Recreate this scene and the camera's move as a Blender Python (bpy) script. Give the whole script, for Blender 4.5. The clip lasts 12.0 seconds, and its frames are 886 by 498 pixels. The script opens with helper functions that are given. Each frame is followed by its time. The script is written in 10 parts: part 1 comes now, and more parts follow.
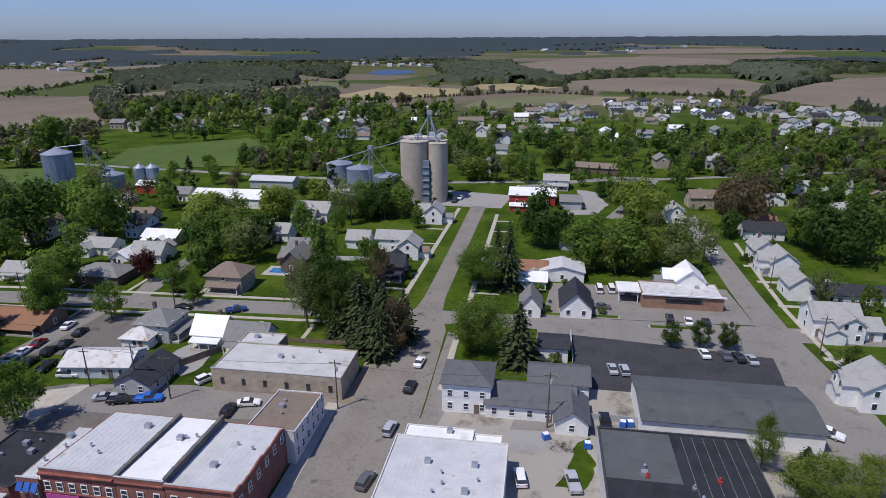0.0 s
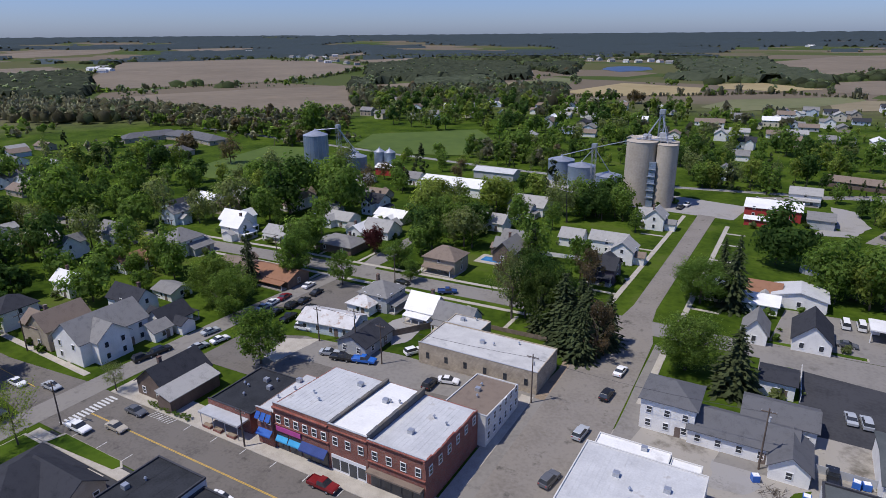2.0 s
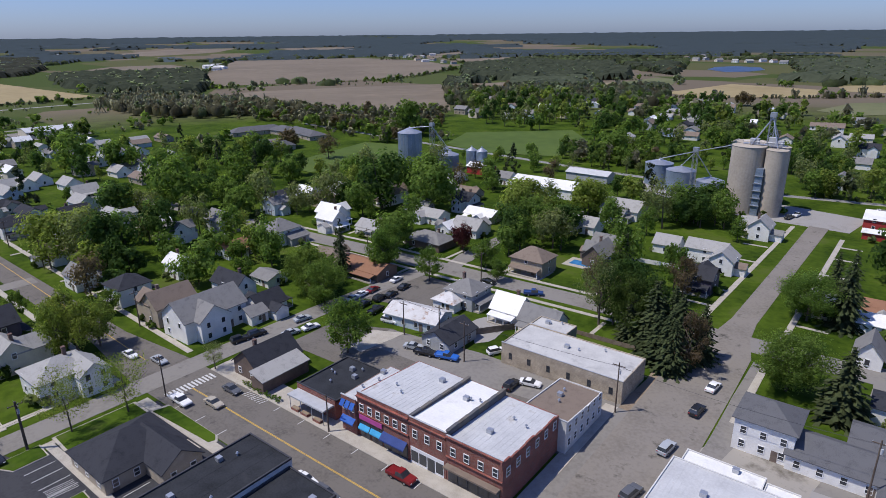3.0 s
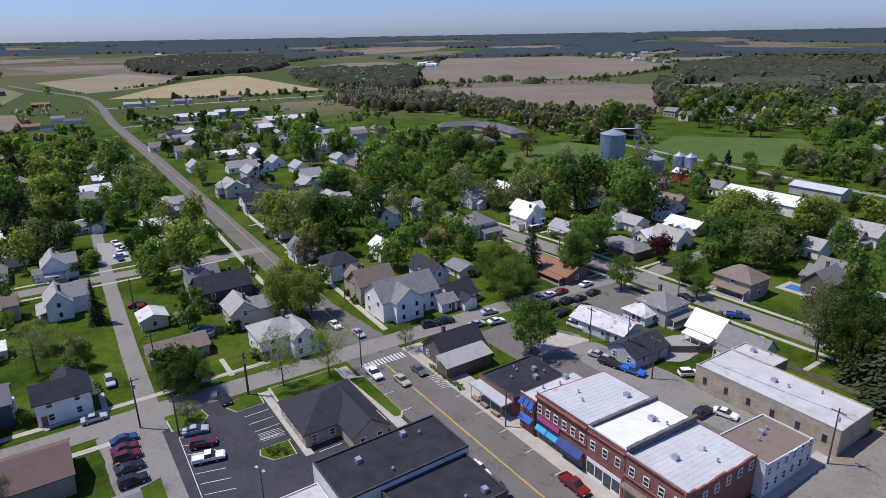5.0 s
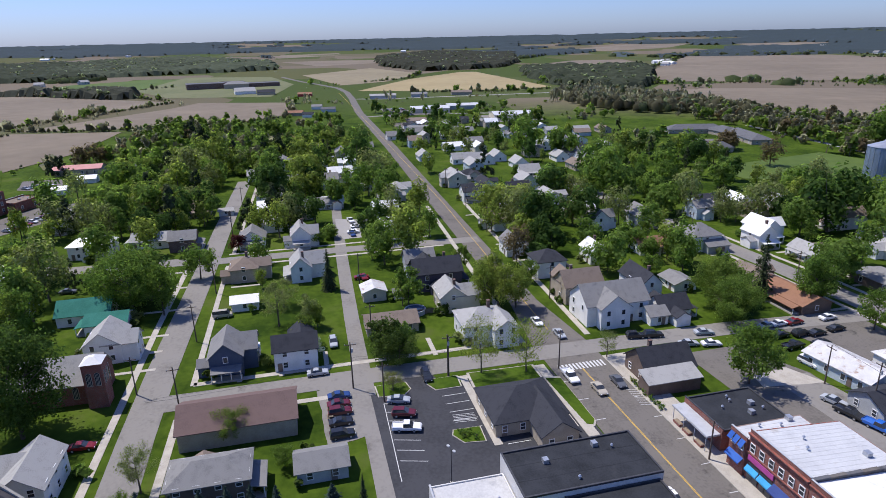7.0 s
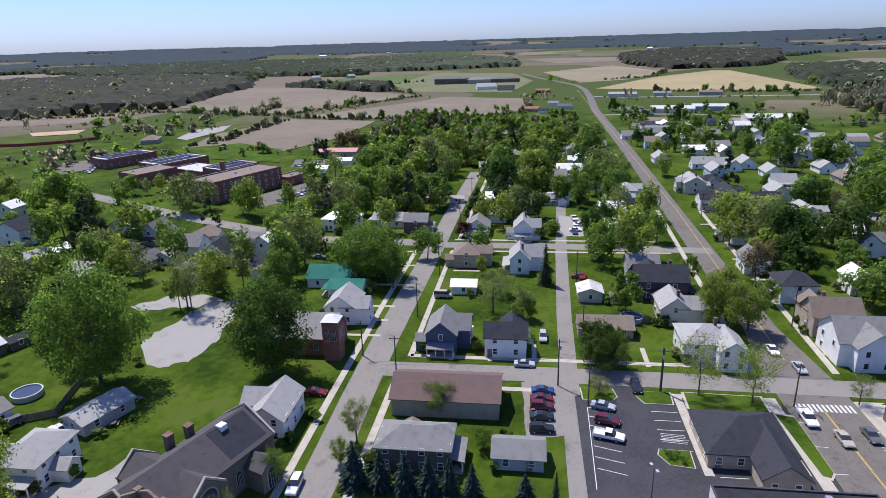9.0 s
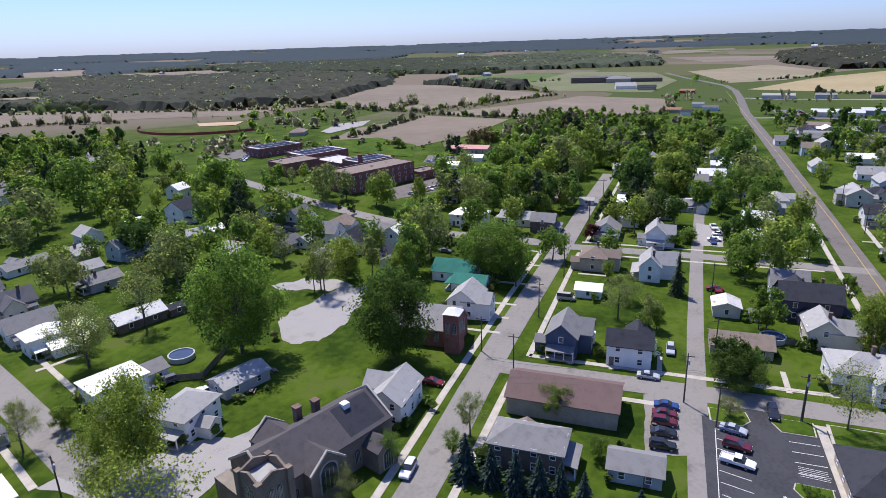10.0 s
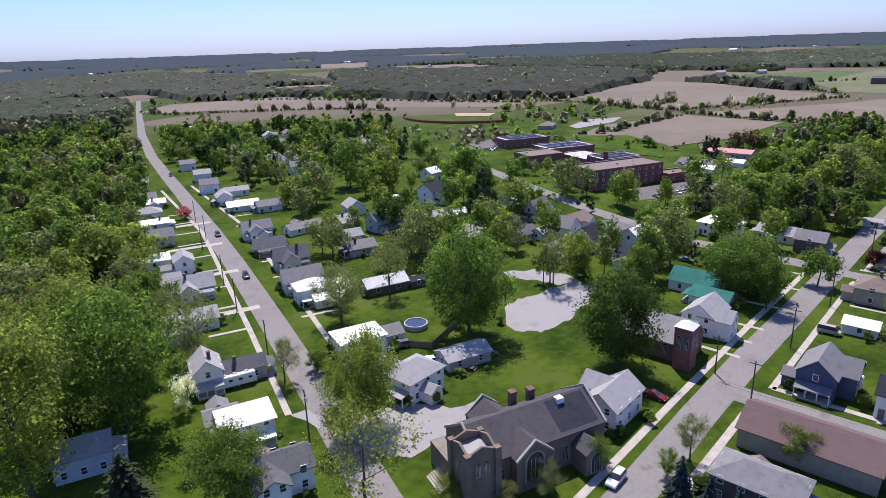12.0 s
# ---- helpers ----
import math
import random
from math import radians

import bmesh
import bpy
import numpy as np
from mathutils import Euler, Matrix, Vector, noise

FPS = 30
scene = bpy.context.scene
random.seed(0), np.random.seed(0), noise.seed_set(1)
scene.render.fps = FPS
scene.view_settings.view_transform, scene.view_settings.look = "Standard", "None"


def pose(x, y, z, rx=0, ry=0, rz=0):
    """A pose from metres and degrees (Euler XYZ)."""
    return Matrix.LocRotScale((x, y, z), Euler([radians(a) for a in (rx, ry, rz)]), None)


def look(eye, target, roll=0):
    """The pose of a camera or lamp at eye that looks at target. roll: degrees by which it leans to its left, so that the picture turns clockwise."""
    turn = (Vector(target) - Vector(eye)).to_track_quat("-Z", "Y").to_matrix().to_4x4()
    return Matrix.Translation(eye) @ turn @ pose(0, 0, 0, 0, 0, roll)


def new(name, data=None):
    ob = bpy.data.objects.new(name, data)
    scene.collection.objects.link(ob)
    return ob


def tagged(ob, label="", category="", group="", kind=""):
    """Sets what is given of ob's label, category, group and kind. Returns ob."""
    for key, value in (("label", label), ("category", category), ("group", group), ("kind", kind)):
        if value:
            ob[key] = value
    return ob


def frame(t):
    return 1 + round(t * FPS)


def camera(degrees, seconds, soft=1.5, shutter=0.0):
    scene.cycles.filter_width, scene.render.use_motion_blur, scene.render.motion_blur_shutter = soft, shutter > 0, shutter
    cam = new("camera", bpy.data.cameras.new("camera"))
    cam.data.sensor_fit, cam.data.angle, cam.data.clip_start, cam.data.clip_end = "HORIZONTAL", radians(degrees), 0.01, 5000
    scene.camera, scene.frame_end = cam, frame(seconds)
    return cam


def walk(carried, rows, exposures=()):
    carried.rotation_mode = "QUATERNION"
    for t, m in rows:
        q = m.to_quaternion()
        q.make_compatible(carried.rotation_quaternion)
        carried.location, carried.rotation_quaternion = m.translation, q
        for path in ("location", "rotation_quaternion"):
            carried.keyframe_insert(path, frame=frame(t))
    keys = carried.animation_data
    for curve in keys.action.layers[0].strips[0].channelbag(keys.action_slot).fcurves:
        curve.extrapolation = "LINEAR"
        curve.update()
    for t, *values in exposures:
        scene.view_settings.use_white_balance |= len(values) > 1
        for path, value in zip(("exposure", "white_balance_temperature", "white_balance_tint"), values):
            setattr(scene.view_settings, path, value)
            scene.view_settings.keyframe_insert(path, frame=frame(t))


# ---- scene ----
cam = camera(71.10, 12.0, 0.7)
PATH = [
    (0.0, pose(0.00, 0.00, 70.00, 71.174, 0.275, 8.987)),
    (0.5, pose(-0.02, 0.07, 69.86, 71.194, 0.316, 14.771)),
    (1.0, pose(0.23, 0.07, 70.00, 71.103, 0.266, 20.238)),
    (1.5, pose(0.34, 0.05, 70.05, 70.989, 0.318, 24.949)),
    (2.0, pose(0.30, 0.07, 70.03, 70.910, 0.431, 29.482)),
    (2.5, pose(0.34, 0.09, 70.01, 70.904, 0.530, 33.814)),
    (3.0, pose(0.34, 0.12, 69.98, 70.914, 0.592, 37.992)),
    (5.0, pose(-0.56, -0.60, 70.24, 70.996, 0.947, 56.081)),
    (5.5, pose(-0.88, -0.87, 70.51, 70.931, 0.932, 61.132)),
    (6.0, pose(-0.96, -0.80, 70.66, 70.889, 1.026, 65.974)),
    (6.5, pose(-0.93, -0.72, 70.44, 71.035, 1.113, 71.061)),
    (7.0, pose(-0.94, -0.60, 70.25, 71.128, 1.219, 76.248)),
    (9.0, pose(-1.09, -0.52, 69.60, 71.432, 1.666, 97.358)),
    (9.5, pose(-0.99, -0.58, 69.55, 71.511, 1.788, 103.360)),
    (10.0, pose(-0.90, -0.52, 69.43, 71.662, 1.860, 109.411)),
    (10.5, pose(-1.02, -0.58, 69.27, 71.766, 1.866, 115.287)),
    (11.0, pose(-1.01, -0.45, 69.20, 71.836, 1.939, 120.901)),
    (11.5, pose(-0.83, -0.38, 69.15, 71.896, 1.967, 126.478)),
    (12.0, pose(-0.90, -0.41, 68.99, 71.968, 1.901, 131.846)),
]
SKY_STRENGTH, SUN_STRENGTH = 0.114, 4.7
walk(cam, PATH, [(0.0, -0.33, 6560, 17), (5.0, -0.13, 6480, 18), (9.0, 0.24, 6480, 18), (12.0, 0.33, 6480, 25)])

# world, sun
SUN_EL, SUN_AZ = radians(61.5), math.atan2(-0.73, -0.68)
world = bpy.data.worlds.new("world")
scene.world = world
world.use_nodes = True
wn = world.node_tree.nodes
sky = wn.new("ShaderNodeTexSky")
sky.sky_type = "NISHITA"
sky.sun_disc = False
sky.sun_elevation = SUN_EL
sky.sun_rotation = math.pi / 2 - SUN_AZ
sky.altitude = 300
sky.dust_density = 0.8
sky.ozone_density = 6.0
wn["Background"].inputs["Strength"].default_value = SKY_STRENGTH
tint = wn.new("ShaderNodeMix")
tint.data_type, tint.blend_type = "RGBA", "MULTIPLY"
tint.inputs["Factor"].default_value = 1.0
tint.inputs["B"].default_value = (0.77, 0.92, 1.33, 1)
world.node_tree.links.new(sky.outputs[0], tint.inputs["A"])
world.node_tree.links.new(tint.outputs["Result"], wn["Background"].inputs["Color"])
sun_data = bpy.data.lights.new("sun", "SUN")
sun_data.energy, sun_data.angle, sun_data.color = SUN_STRENGTH, radians(0.55), (0.970, 0.962, 0.880)
sun = new("sun", sun_data)
sun.matrix_world = look((0, 0, 0), (-math.cos(SUN_EL) * math.cos(SUN_AZ), -math.cos(SUN_EL) * math.sin(SUN_AZ), -math.sin(SUN_EL)))

# ---------------------------------------------------------------- materials
MATS = {}


def material(name, dark, light, scale=1.0, rough=0.8, bump=0.0, bump_scale=None, metal=0.0, fine=0.35, stripes=None, island=0.0, obj=0.0, stain=None, spec=0.3):
    """Two-scale noise between two colours, with bump; stripes = (axis, period, depth) for boards, seams or rows."""
    if name in MATS:
        return MATS[name]
    m = bpy.data.materials.new(name)
    m.use_nodes = True
    nt = m.node_tree
    n, l = nt.nodes, nt.links
    b = n["Principled BSDF"]
    b.inputs["Roughness"].default_value = rough
    b.inputs["Metallic"].default_value = metal
    b.inputs["Specular IOR Level"].default_value = spec
    co = n.new("ShaderNodeNewGeometry") if obj == 0 else n.new("ShaderNodeTexCoord")
    src = co.outputs["Position"] if obj == 0 else co.outputs["Object"]
    n1 = n.new("ShaderNodeTexNoise")
    n1.inputs["Scale"].default_value = scale
    n1.inputs["Detail"].default_value = 5
    l.new(src, n1.inputs["Vector"])
    n2 = n.new("ShaderNodeTexNoise")
    n2.inputs["Scale"].default_value = scale * 9.7
    n2.inputs["Detail"].default_value = 4
    l.new(src, n2.inputs["Vector"])
    mixf = n.new("ShaderNodeMath")
    mixf.operation = "MULTIPLY_ADD"
    l.new(n2.outputs[0], mixf.inputs[0])
    mixf.inputs[1].default_value = fine * 2
    l.new(n1.outputs[0], mixf.inputs[2])
    ramp = n.new("ShaderNodeValToRGB")
    ramp.color_ramp.elements[0].position = 0.33 + fine * 0.5
    ramp.color_ramp.elements[1].position = 0.67 + fine * 1.5
    ramp.color_ramp.elements[0].color = (*dark, 1)
    ramp.color_ramp.elements[1].color = (*light, 1)
    l.new(mixf.outputs[0], ramp.inputs[0])
    col = ramp.outputs[0]
    if stain:
        n3 = n.new("ShaderNodeTexNoise")
        n3.inputs["Scale"].default_value = stain[0]
        n3.inputs["Detail"].default_value = 6
        n3.inputs["Roughness"].default_value = 0.65
        l.new(src, n3.inputs["Vector"])
        r3 = n.new("ShaderNodeValToRGB")
        r3.color_ramp.elements[0].position, r3.color_ramp.elements[1].position = stain[2], stain[2] + 0.14
        l.new(n3.outputs[0], r3.inputs[0])
        mx = n.new("ShaderNodeMix")
        mx.data_type = "RGBA"
        l.new(r3.outputs[0], mx.inputs["Factor"])
        l.new(col, mx.inputs["A"])
        mx.inputs["B"].default_value = (*stain[1], 1)
        col = mx.outputs["Result"]
    if island or obj:
        hv = n.new("ShaderNodeHueSaturation")
        info = n.new("ShaderNodeObjectInfo")
        if island:
            geo = n.new("ShaderNodeNewGeometry")
            ad = n.new("ShaderNodeMath")
            ad.operation = "MULTIPLY_ADD"
            l.new(geo.outputs["Random Per Island"], ad.inputs[0])
            ad.inputs[1].default_value = island
            ad.inputs[2].default_value = 1 - island / 2
            l.new(ad.outputs[0], hv.inputs["Value"])
        if obj:
            a2 = n.new("ShaderNodeMath")
            a2.operation = "MULTIPLY_ADD"
            l.new(info.outputs["Random"], a2.inputs[0])
            a2.inputs[1].default_value = obj * 0.03
            a2.inputs[2].default_value = 0.5 - obj * 0.012
            l.new(a2.outputs[0], hv.inputs["Hue"])
            if not island:
                a3 = n.new("ShaderNodeMath")
                a3.operation = "MULTIPLY_ADD"
                l.new(info.outputs["Random"], a3.inputs[0])
                a3.inputs[1].default_value = obj * 0.5
                a3.inputs[2].default_value = 1 - obj * 0.25
                l.new(a3.outputs[0], hv.inputs["Value"])
        l.new(col, hv.inputs["Color"])
        col = hv.outputs[0]
    l.new(col, b.inputs["Base Color"])
    height = None
    if bump:
        n4 = n.new("ShaderNodeTexNoise")
        n4.inputs["Scale"].default_value = bump_scale or scale * 12
        n4.inputs["Detail"].default_value = 3
        l.new(src, n4.inputs["Vector"])
        height = n4.outputs[0]
    if stripes:
        axis, period, depth = stripes
        sx = n.new("ShaderNodeSeparateXYZ")
        l.new(n.new("ShaderNodeTexCoord").outputs["Object"], sx.inputs[0])
        fr = n.new("ShaderNodeMath")
        fr.operation = "PINGPONG"
        l.new(sx.outputs["XYZ".index(axis)], fr.inputs[0])
        fr.inputs[1].default_value = period
        rr = n.new("ShaderNodeValToRGB")
        rr.color_ramp.elements[0].position, rr.color_ramp.elements[1].position = period * 0.06, period * 0.2
        l.new(fr.outputs[0], rr.inputs[0])
        height = rr.outputs[0]
        bump = depth
    if height:
        bp = n.new("ShaderNodeBump")
        bp.inputs["Strength"].default_value = min(bump, 1)
        bp.inputs["Distance"].default_value = 0.06
        l.new(height, bp.inputs["Height"])
        l.new(bp.outputs[0], b.inputs["Normal"])
    MATS[name] = m
    return m


def leaf_material(name, dark, light, obj=1.0, through_amount=0.6):
    m = material(name, dark, light, scale=0.12, rough=0.85, fine=0.4, island=0.8, obj=obj, spec=0.04)
    n, l = m.node_tree.nodes, m.node_tree.links
    b = n["Principled BSDF"]
    tr = n.new("ShaderNodeBsdfTranslucent")
    bright = n.new("ShaderNodeMix")
    bright.data_type, bright.blend_type = "RGBA", "MULTIPLY"
    bright.inputs["Factor"].default_value = 1.0
    bright.inputs["B"].default_value = (2.15, 2.2, 1.85, 1) if through_amount > 0.7 else (1.5, 1.6, 1.0, 1) if through_amount > 0.3 else (1, 1, 1, 1)
    l.new(b.inputs["Base Color"].links[0].from_socket, bright.inputs["A"])
    l.new(bright.outputs["Result"], tr.inputs["Color"])
    mx = n.new("ShaderNodeMixShader")
    mx.inputs[0].default_value = through_amount
    l.new(b.outputs[0], mx.inputs[1])
    l.new(tr.outputs[0], mx.inputs[2])
    l.new(mx.outputs[0], n["Material Output"].inputs["Surface"])
    return m


GRASS = material("grass", (0.021, 0.044, 0.005), (0.068, 0.110, 0.011), 0.05, 0.9, 0.6, 3.0, fine=0.25, stain=(0.05, (0.078, 0.098, 0.024), 0.56), spec=0.04)


def add_land_use(m):
    """Beyond the town the same sheet shows a patchwork of bare, stubble and green land."""
    n, l = m.node_tree.nodes, m.node_tree.links
    b = n["Principled BSDF"]
    grass = b.inputs["Base Color"].links[0].from_socket
    geo = n.new("ShaderNodeNewGeometry")
    mp = n.new("ShaderNodeMapping")
    mp.inputs["Scale"].default_value = (1 / 420, 1 / 260, 0)
    mp.inputs["Rotation"].default_value = (0, 0, 0.15)
    l.new(geo.outputs["Position"], mp.inputs["Vector"])
    vo = n.new("ShaderNodeTexVoronoi")
    vo.distance = "CHEBYCHEV"
    vo.inputs["Scale"].default_value = 1.0
    l.new(mp.outputs[0], vo.inputs["Vector"])
    sep = n.new("ShaderNodeSeparateColor")
    l.new(vo.outputs["Color"], sep.inputs[0])
    ramp = n.new("ShaderNodeValToRGB")
    ramp.color_ramp.interpolation = "CONSTANT"
    e = ramp.color_ramp.elements
    e[0].position, e[0].color = 0.0, (0.150, 0.124, 0.090, 1)
    e[1].position, e[1].color = 0.20, (0.058, 0.082, 0.022, 1)
    for pos, c in ((0.42, (0.092, 0.096, 0.040, 1)), (0.58, (0.165, 0.135, 0.096, 1)), (0.70, (0.072, 0.090, 0.030, 1)), (0.84, (0.122, 0.108, 0.066, 1))):
        k = e.new(pos)
        k.color = c
    l.new(sep.outputs[0], ramp.inputs[0])
    ln = n.new("ShaderNodeVectorMath")
    ln.operation = "LENGTH"
    l.new(geo.outputs["Position"], ln.inputs[0])
    mr = n.new("ShaderNodeMapRange")
    mr.inputs[1].default_value, mr.inputs[2].default_value = 560, 760
    l.new(ln.outputs["Value"], mr.inputs[0])
    mx = n.new("ShaderNodeMix")
    mx.data_type = "RGBA"
    l.new(mr.outputs[0], mx.inputs["Factor"])
    l.new(grass, mx.inputs["A"])
    l.new(ramp.outputs[0], mx.inputs["B"])
    l.new(mx.outputs["Result"], b.inputs["Base Color"])


add_land_use(GRASS)


def patchy(m, half):
    """Stronger light and dark patches: narrows the span of the colour ramp round its middle."""
    e = m.node_tree.nodes["Color Ramp"].color_ramp.elements
    mid = (e[0].position + e[1].position) / 2
    e[0].position, e[1].position = max(0.0, mid - half), min(1.0, mid + half)


LAWN = material("lawn", (0.030, 0.063, 0.007), (0.068, 0.115, 0.012), 0.09, 0.9, 0.5, 4.0, fine=0.25, stain=(0.11, (0.078, 0.104, 0.024), 0.58), spec=0.04)
patchy(GRASS, 0.17)
patchy(LAWN, 0.17)
ASPHALT = material("asphalt", (0.106, 0.096, 0.085), (0.156, 0.142, 0.126), 0.18, 0.85, 0.3, 8, fine=0.45, stain=(0.35, (0.068, 0.064, 0.058), 0.58), spec=0.15)
ASPHALT_OLD = material("asphalt_old", (0.166, 0.155, 0.140), (0.226, 0.212, 0.192), 0.12, 0.9, 0.3, 6, fine=0.45, stain=(0.22, (0.134, 0.124, 0.112), 0.58), spec=0.15)
ASPHALT_WORN = material("asphalt_worn", (0.158, 0.142, 0.123), (0.226, 0.205, 0.179), 0.14, 0.88, 0.3, 7, fine=0.45, stain=(0.28, (0.086, 0.079, 0.070), 0.57), spec=0.15)
ASPHALT_NEW = material("asphalt_new", (0.034, 0.035, 0.039), (0.058, 0.059, 0.065), 0.15, 0.9, 0.3, 8, fine=0.4, stain=(0.2, (0.055, 0.055, 0.058), 0.6), spec=0.1)
CONCRETE = material("concrete", (0.31, 0.28, 0.235), (0.44, 0.405, 0.345), 0.5, 0.85, 0.2, 6, stain=(0.8, (0.30, 0.28, 0.24), 0.62))
GRAVEL = material("gravel", (0.205, 0.196, 0.184), (0.300, 0.288, 0.272), 0.25, 0.95, 0.6, 9, fine=0.6, stain=(0.10, (0.225, 0.210, 0.190), 0.56))
YARD = material("dirty_yard_gravel", (0.205, 0.188, 0.160), (0.315, 0.292, 0.255), 0.16, 0.95, 0.6, 7, fine=0.7, stain=(0.13, (0.130, 0.116, 0.094), 0.54))
DIRT = material("bare_dirt", (0.16, 0.12, 0.08), (0.27, 0.21, 0.15), 0.3, 0.95, 0.5, 5, fine=0.5)
PAINT_W = material("road_paint_white", (0.38, 0.38, 0.37), (0.62, 0.62, 0.60), 2.0, 0.7)
PAINT_Y = material("road_paint_yellow", (0.48, 0.30, 0.05), (0.62, 0.40, 0.08), 2.0, 0.7)
FIELD = material("ploughed_field", (0.134, 0.107, 0.074), (0.192, 0.156, 0.109), 0.006, 0.95, fine=0.35, stain=(0.012, (0.218, 0.173, 0.119), 0.58))
FIELD_T = material("pale_field", (0.175, 0.145, 0.086), (0.242, 0.204, 0.123), 0.007, 0.95, fine=0.35)
FIELD_G2 = material("dull_green_field", (0.09, 0.11, 0.04), (0.15, 0.155, 0.07), 0.01, 0.95, fine=0.35)
FIELD_Y = material("stubble_field", (0.25, 0.195, 0.095), (0.33, 0.265, 0.135), 0.008, 0.95, fine=0.35)
FIELD_G = material("green_field", (0.042, 0.076, 0.010), (0.080, 0.124, 0.020), 0.01, 0.95, fine=0.35)
BALLDIRT = material("infield_dirt", (0.36, 0.25, 0.15), (0.44, 0.32, 0.2), 0.05, 0.95)
RED = material("red_paint", (0.30, 0.03, 0.03), (0.42, 0.05, 0.045), 0.6, 0.6)
WATER = material("pond_water", (0.03, 0.05, 0.10), (0.05, 0.08, 0.15), 0.02, 0.35, spec=0.12)
POOLW = material("pool_water", (0.02, 0.11, 0.28), (0.05, 0.22, 0.45), 0.6, 0.08)

WALLS = {
    "white": material("white_siding", (0.69, 0.68, 0.645), (0.83, 0.82, 0.78), 0.5, 0.6, stripes=("Z", 0.14, 0.25), stain=(0.5, (0.58, 0.57, 0.54), 0.63)),
    "cream": material("cream_siding", (0.52, 0.47, 0.37), (0.66, 0.60, 0.48), 0.5, 0.6, stripes=("Z", 0.14, 0.25)),
    "tan": material("tan_siding", (0.30, 0.25, 0.19), (0.42, 0.36, 0.28), 0.5, 0.7, stripes=("Z", 0.14, 0.25)),
    "grey": material("grey_siding", (0.30, 0.31, 0.31), (0.43, 0.44, 0.44), 0.5, 0.6, stripes=("Z", 0.14, 0.25)),
    "blue": material("slate_blue_siding", (0.045, 0.065, 0.11), (0.07, 0.10, 0.155), 0.5, 0.6, stripes=("Z", 0.14, 0.25)),
    "pale": material("pale_blue_siding", (0.42, 0.49, 0.54), (0.54, 0.61, 0.66), 0.5, 0.6, stripes=("Z", 0.14, 0.25)),
    "plum": material("dark_plum_siding", (0.05, 0.045, 0.075), (0.085, 0.075, 0.115), 0.5, 0.6, stripes=("Z", 0.14, 0.25)),
    "brown": material("brown_siding", (0.10, 0.075, 0.06), (0.17, 0.125, 0.10), 0.5, 0.7, stripes=("Z", 0.14, 0.25)),
    "block": material("painted_block", (0.50, 0.49, 0.46), (0.64, 0.63, 0.60), 0.4, 0.8, 0.2, 3, stain=(0.4, (0.38, 0.36, 0.32), 0.6)),
}


def masonry(name, c1, c2, mortar, w, h, gap, dirt=0.5):
    """Courses of brick or stone, mapped by the wall's own run and height."""
    m = bpy.data.materials.new(name)
    m.use_nodes = True
    n, l = m.node_tree.nodes, m.node_tree.links
    b = n["Principled BSDF"]
    b.inputs["Roughness"].default_value = 0.9
    tc = n.new("ShaderNodeTexCoord")
    sep = n.new("ShaderNodeSeparateXYZ")
    l.new(tc.outputs["Object"], sep.inputs[0])
    add = n.new("ShaderNodeMath")
    l.new(sep.outputs[0], add.inputs[0])
    l.new(sep.outputs[1], add.inputs[1])
    cmb = n.new("ShaderNodeCombineXYZ")
    l.new(add.outputs[0], cmb.inputs[0])
    l.new(sep.outputs[2], cmb.inputs[1])
    br = n.new("ShaderNodeTexBrick")
    br.inputs["Scale"].default_value = 1
    br.inputs["Brick Width"].default_value = w
    br.inputs["Row Height"].default_value = h
    br.inputs["Mortar Size"].default_value = gap
    br.inputs["Color1"].default_value = (*c1, 1)
    br.inputs["Color2"].default_value = (*c2, 1)
    br.inputs["Mortar"].default_value = (*mortar, 1)
    l.new(cmb.outputs[0], br.inputs["Vector"])
    ns = n.new("ShaderNodeTexNoise")
    ns.inputs["Scale"].default_value = 0.5
    ns.inputs["Detail"].default_value = 6
    l.new(tc.outputs["Object"], ns.inputs["Vector"])
    mr = n.new("ShaderNodeMapRange")
    mr.inputs[1].default_value, mr.inputs[2].default_value = 0.3, 0.7
    mr.inputs[3].default_value, mr.inputs[4].default_value = 1 - dirt * 0.5, 1 + dirt * 0.25
    l.new(ns.outputs[0], mr.inputs[0])
    hv = n.new("ShaderNodeHueSaturation")
    l.new(mr.outputs[0], hv.inputs["Value"])
    l.new(br.outputs["Color"], hv.inputs["Color"])
    l.new(hv.outputs[0], b.inputs["Base Color"])
    bp = n.new("ShaderNodeBump")
    bp.inputs["Strength"].default_value = 0.5
    bp.inputs["Distance"].default_value = 0.03
    bp.invert = True
    l.new(br.outputs["Fac"], bp.inputs["Height"])
    l.new(bp.outputs[0], b.inputs["Normal"])
    return m


WALLS["red"] = RED
WALLS["orangebrick"] = masonry("orange_brick", (0.33, 0.155, 0.085), (0.42, 0.21, 0.12), (0.32, 0.24, 0.18), 0.24, 0.085, 0.012)
WALLS["brick"] = masonry("red_brick", (0.235, 0.062, 0.046), (0.310, 0.088, 0.062), (0.24, 0.17, 0.14), 0.24, 0.085, 0.012)
WALLS["darkbrick"] = masonry("dark_brick", (0.12, 0.065, 0.05), (0.18, 0.10, 0.075), (0.20, 0.17, 0.15), 0.24, 0.085, 0.012)
WALLS["stone"] = masonry("tan_stone", (0.40, 0.33, 0.24), (0.50, 0.42, 0.31), (0.28, 0.24, 0.19), 0.55, 0.28, 0.02)
WALLS["churchbrick"] = masonry("church_brown_brick", (0.15, 0.11, 0.075), (0.23, 0.17, 0.12), (0.24, 0.21, 0.17), 0.26, 0.09, 0.012)
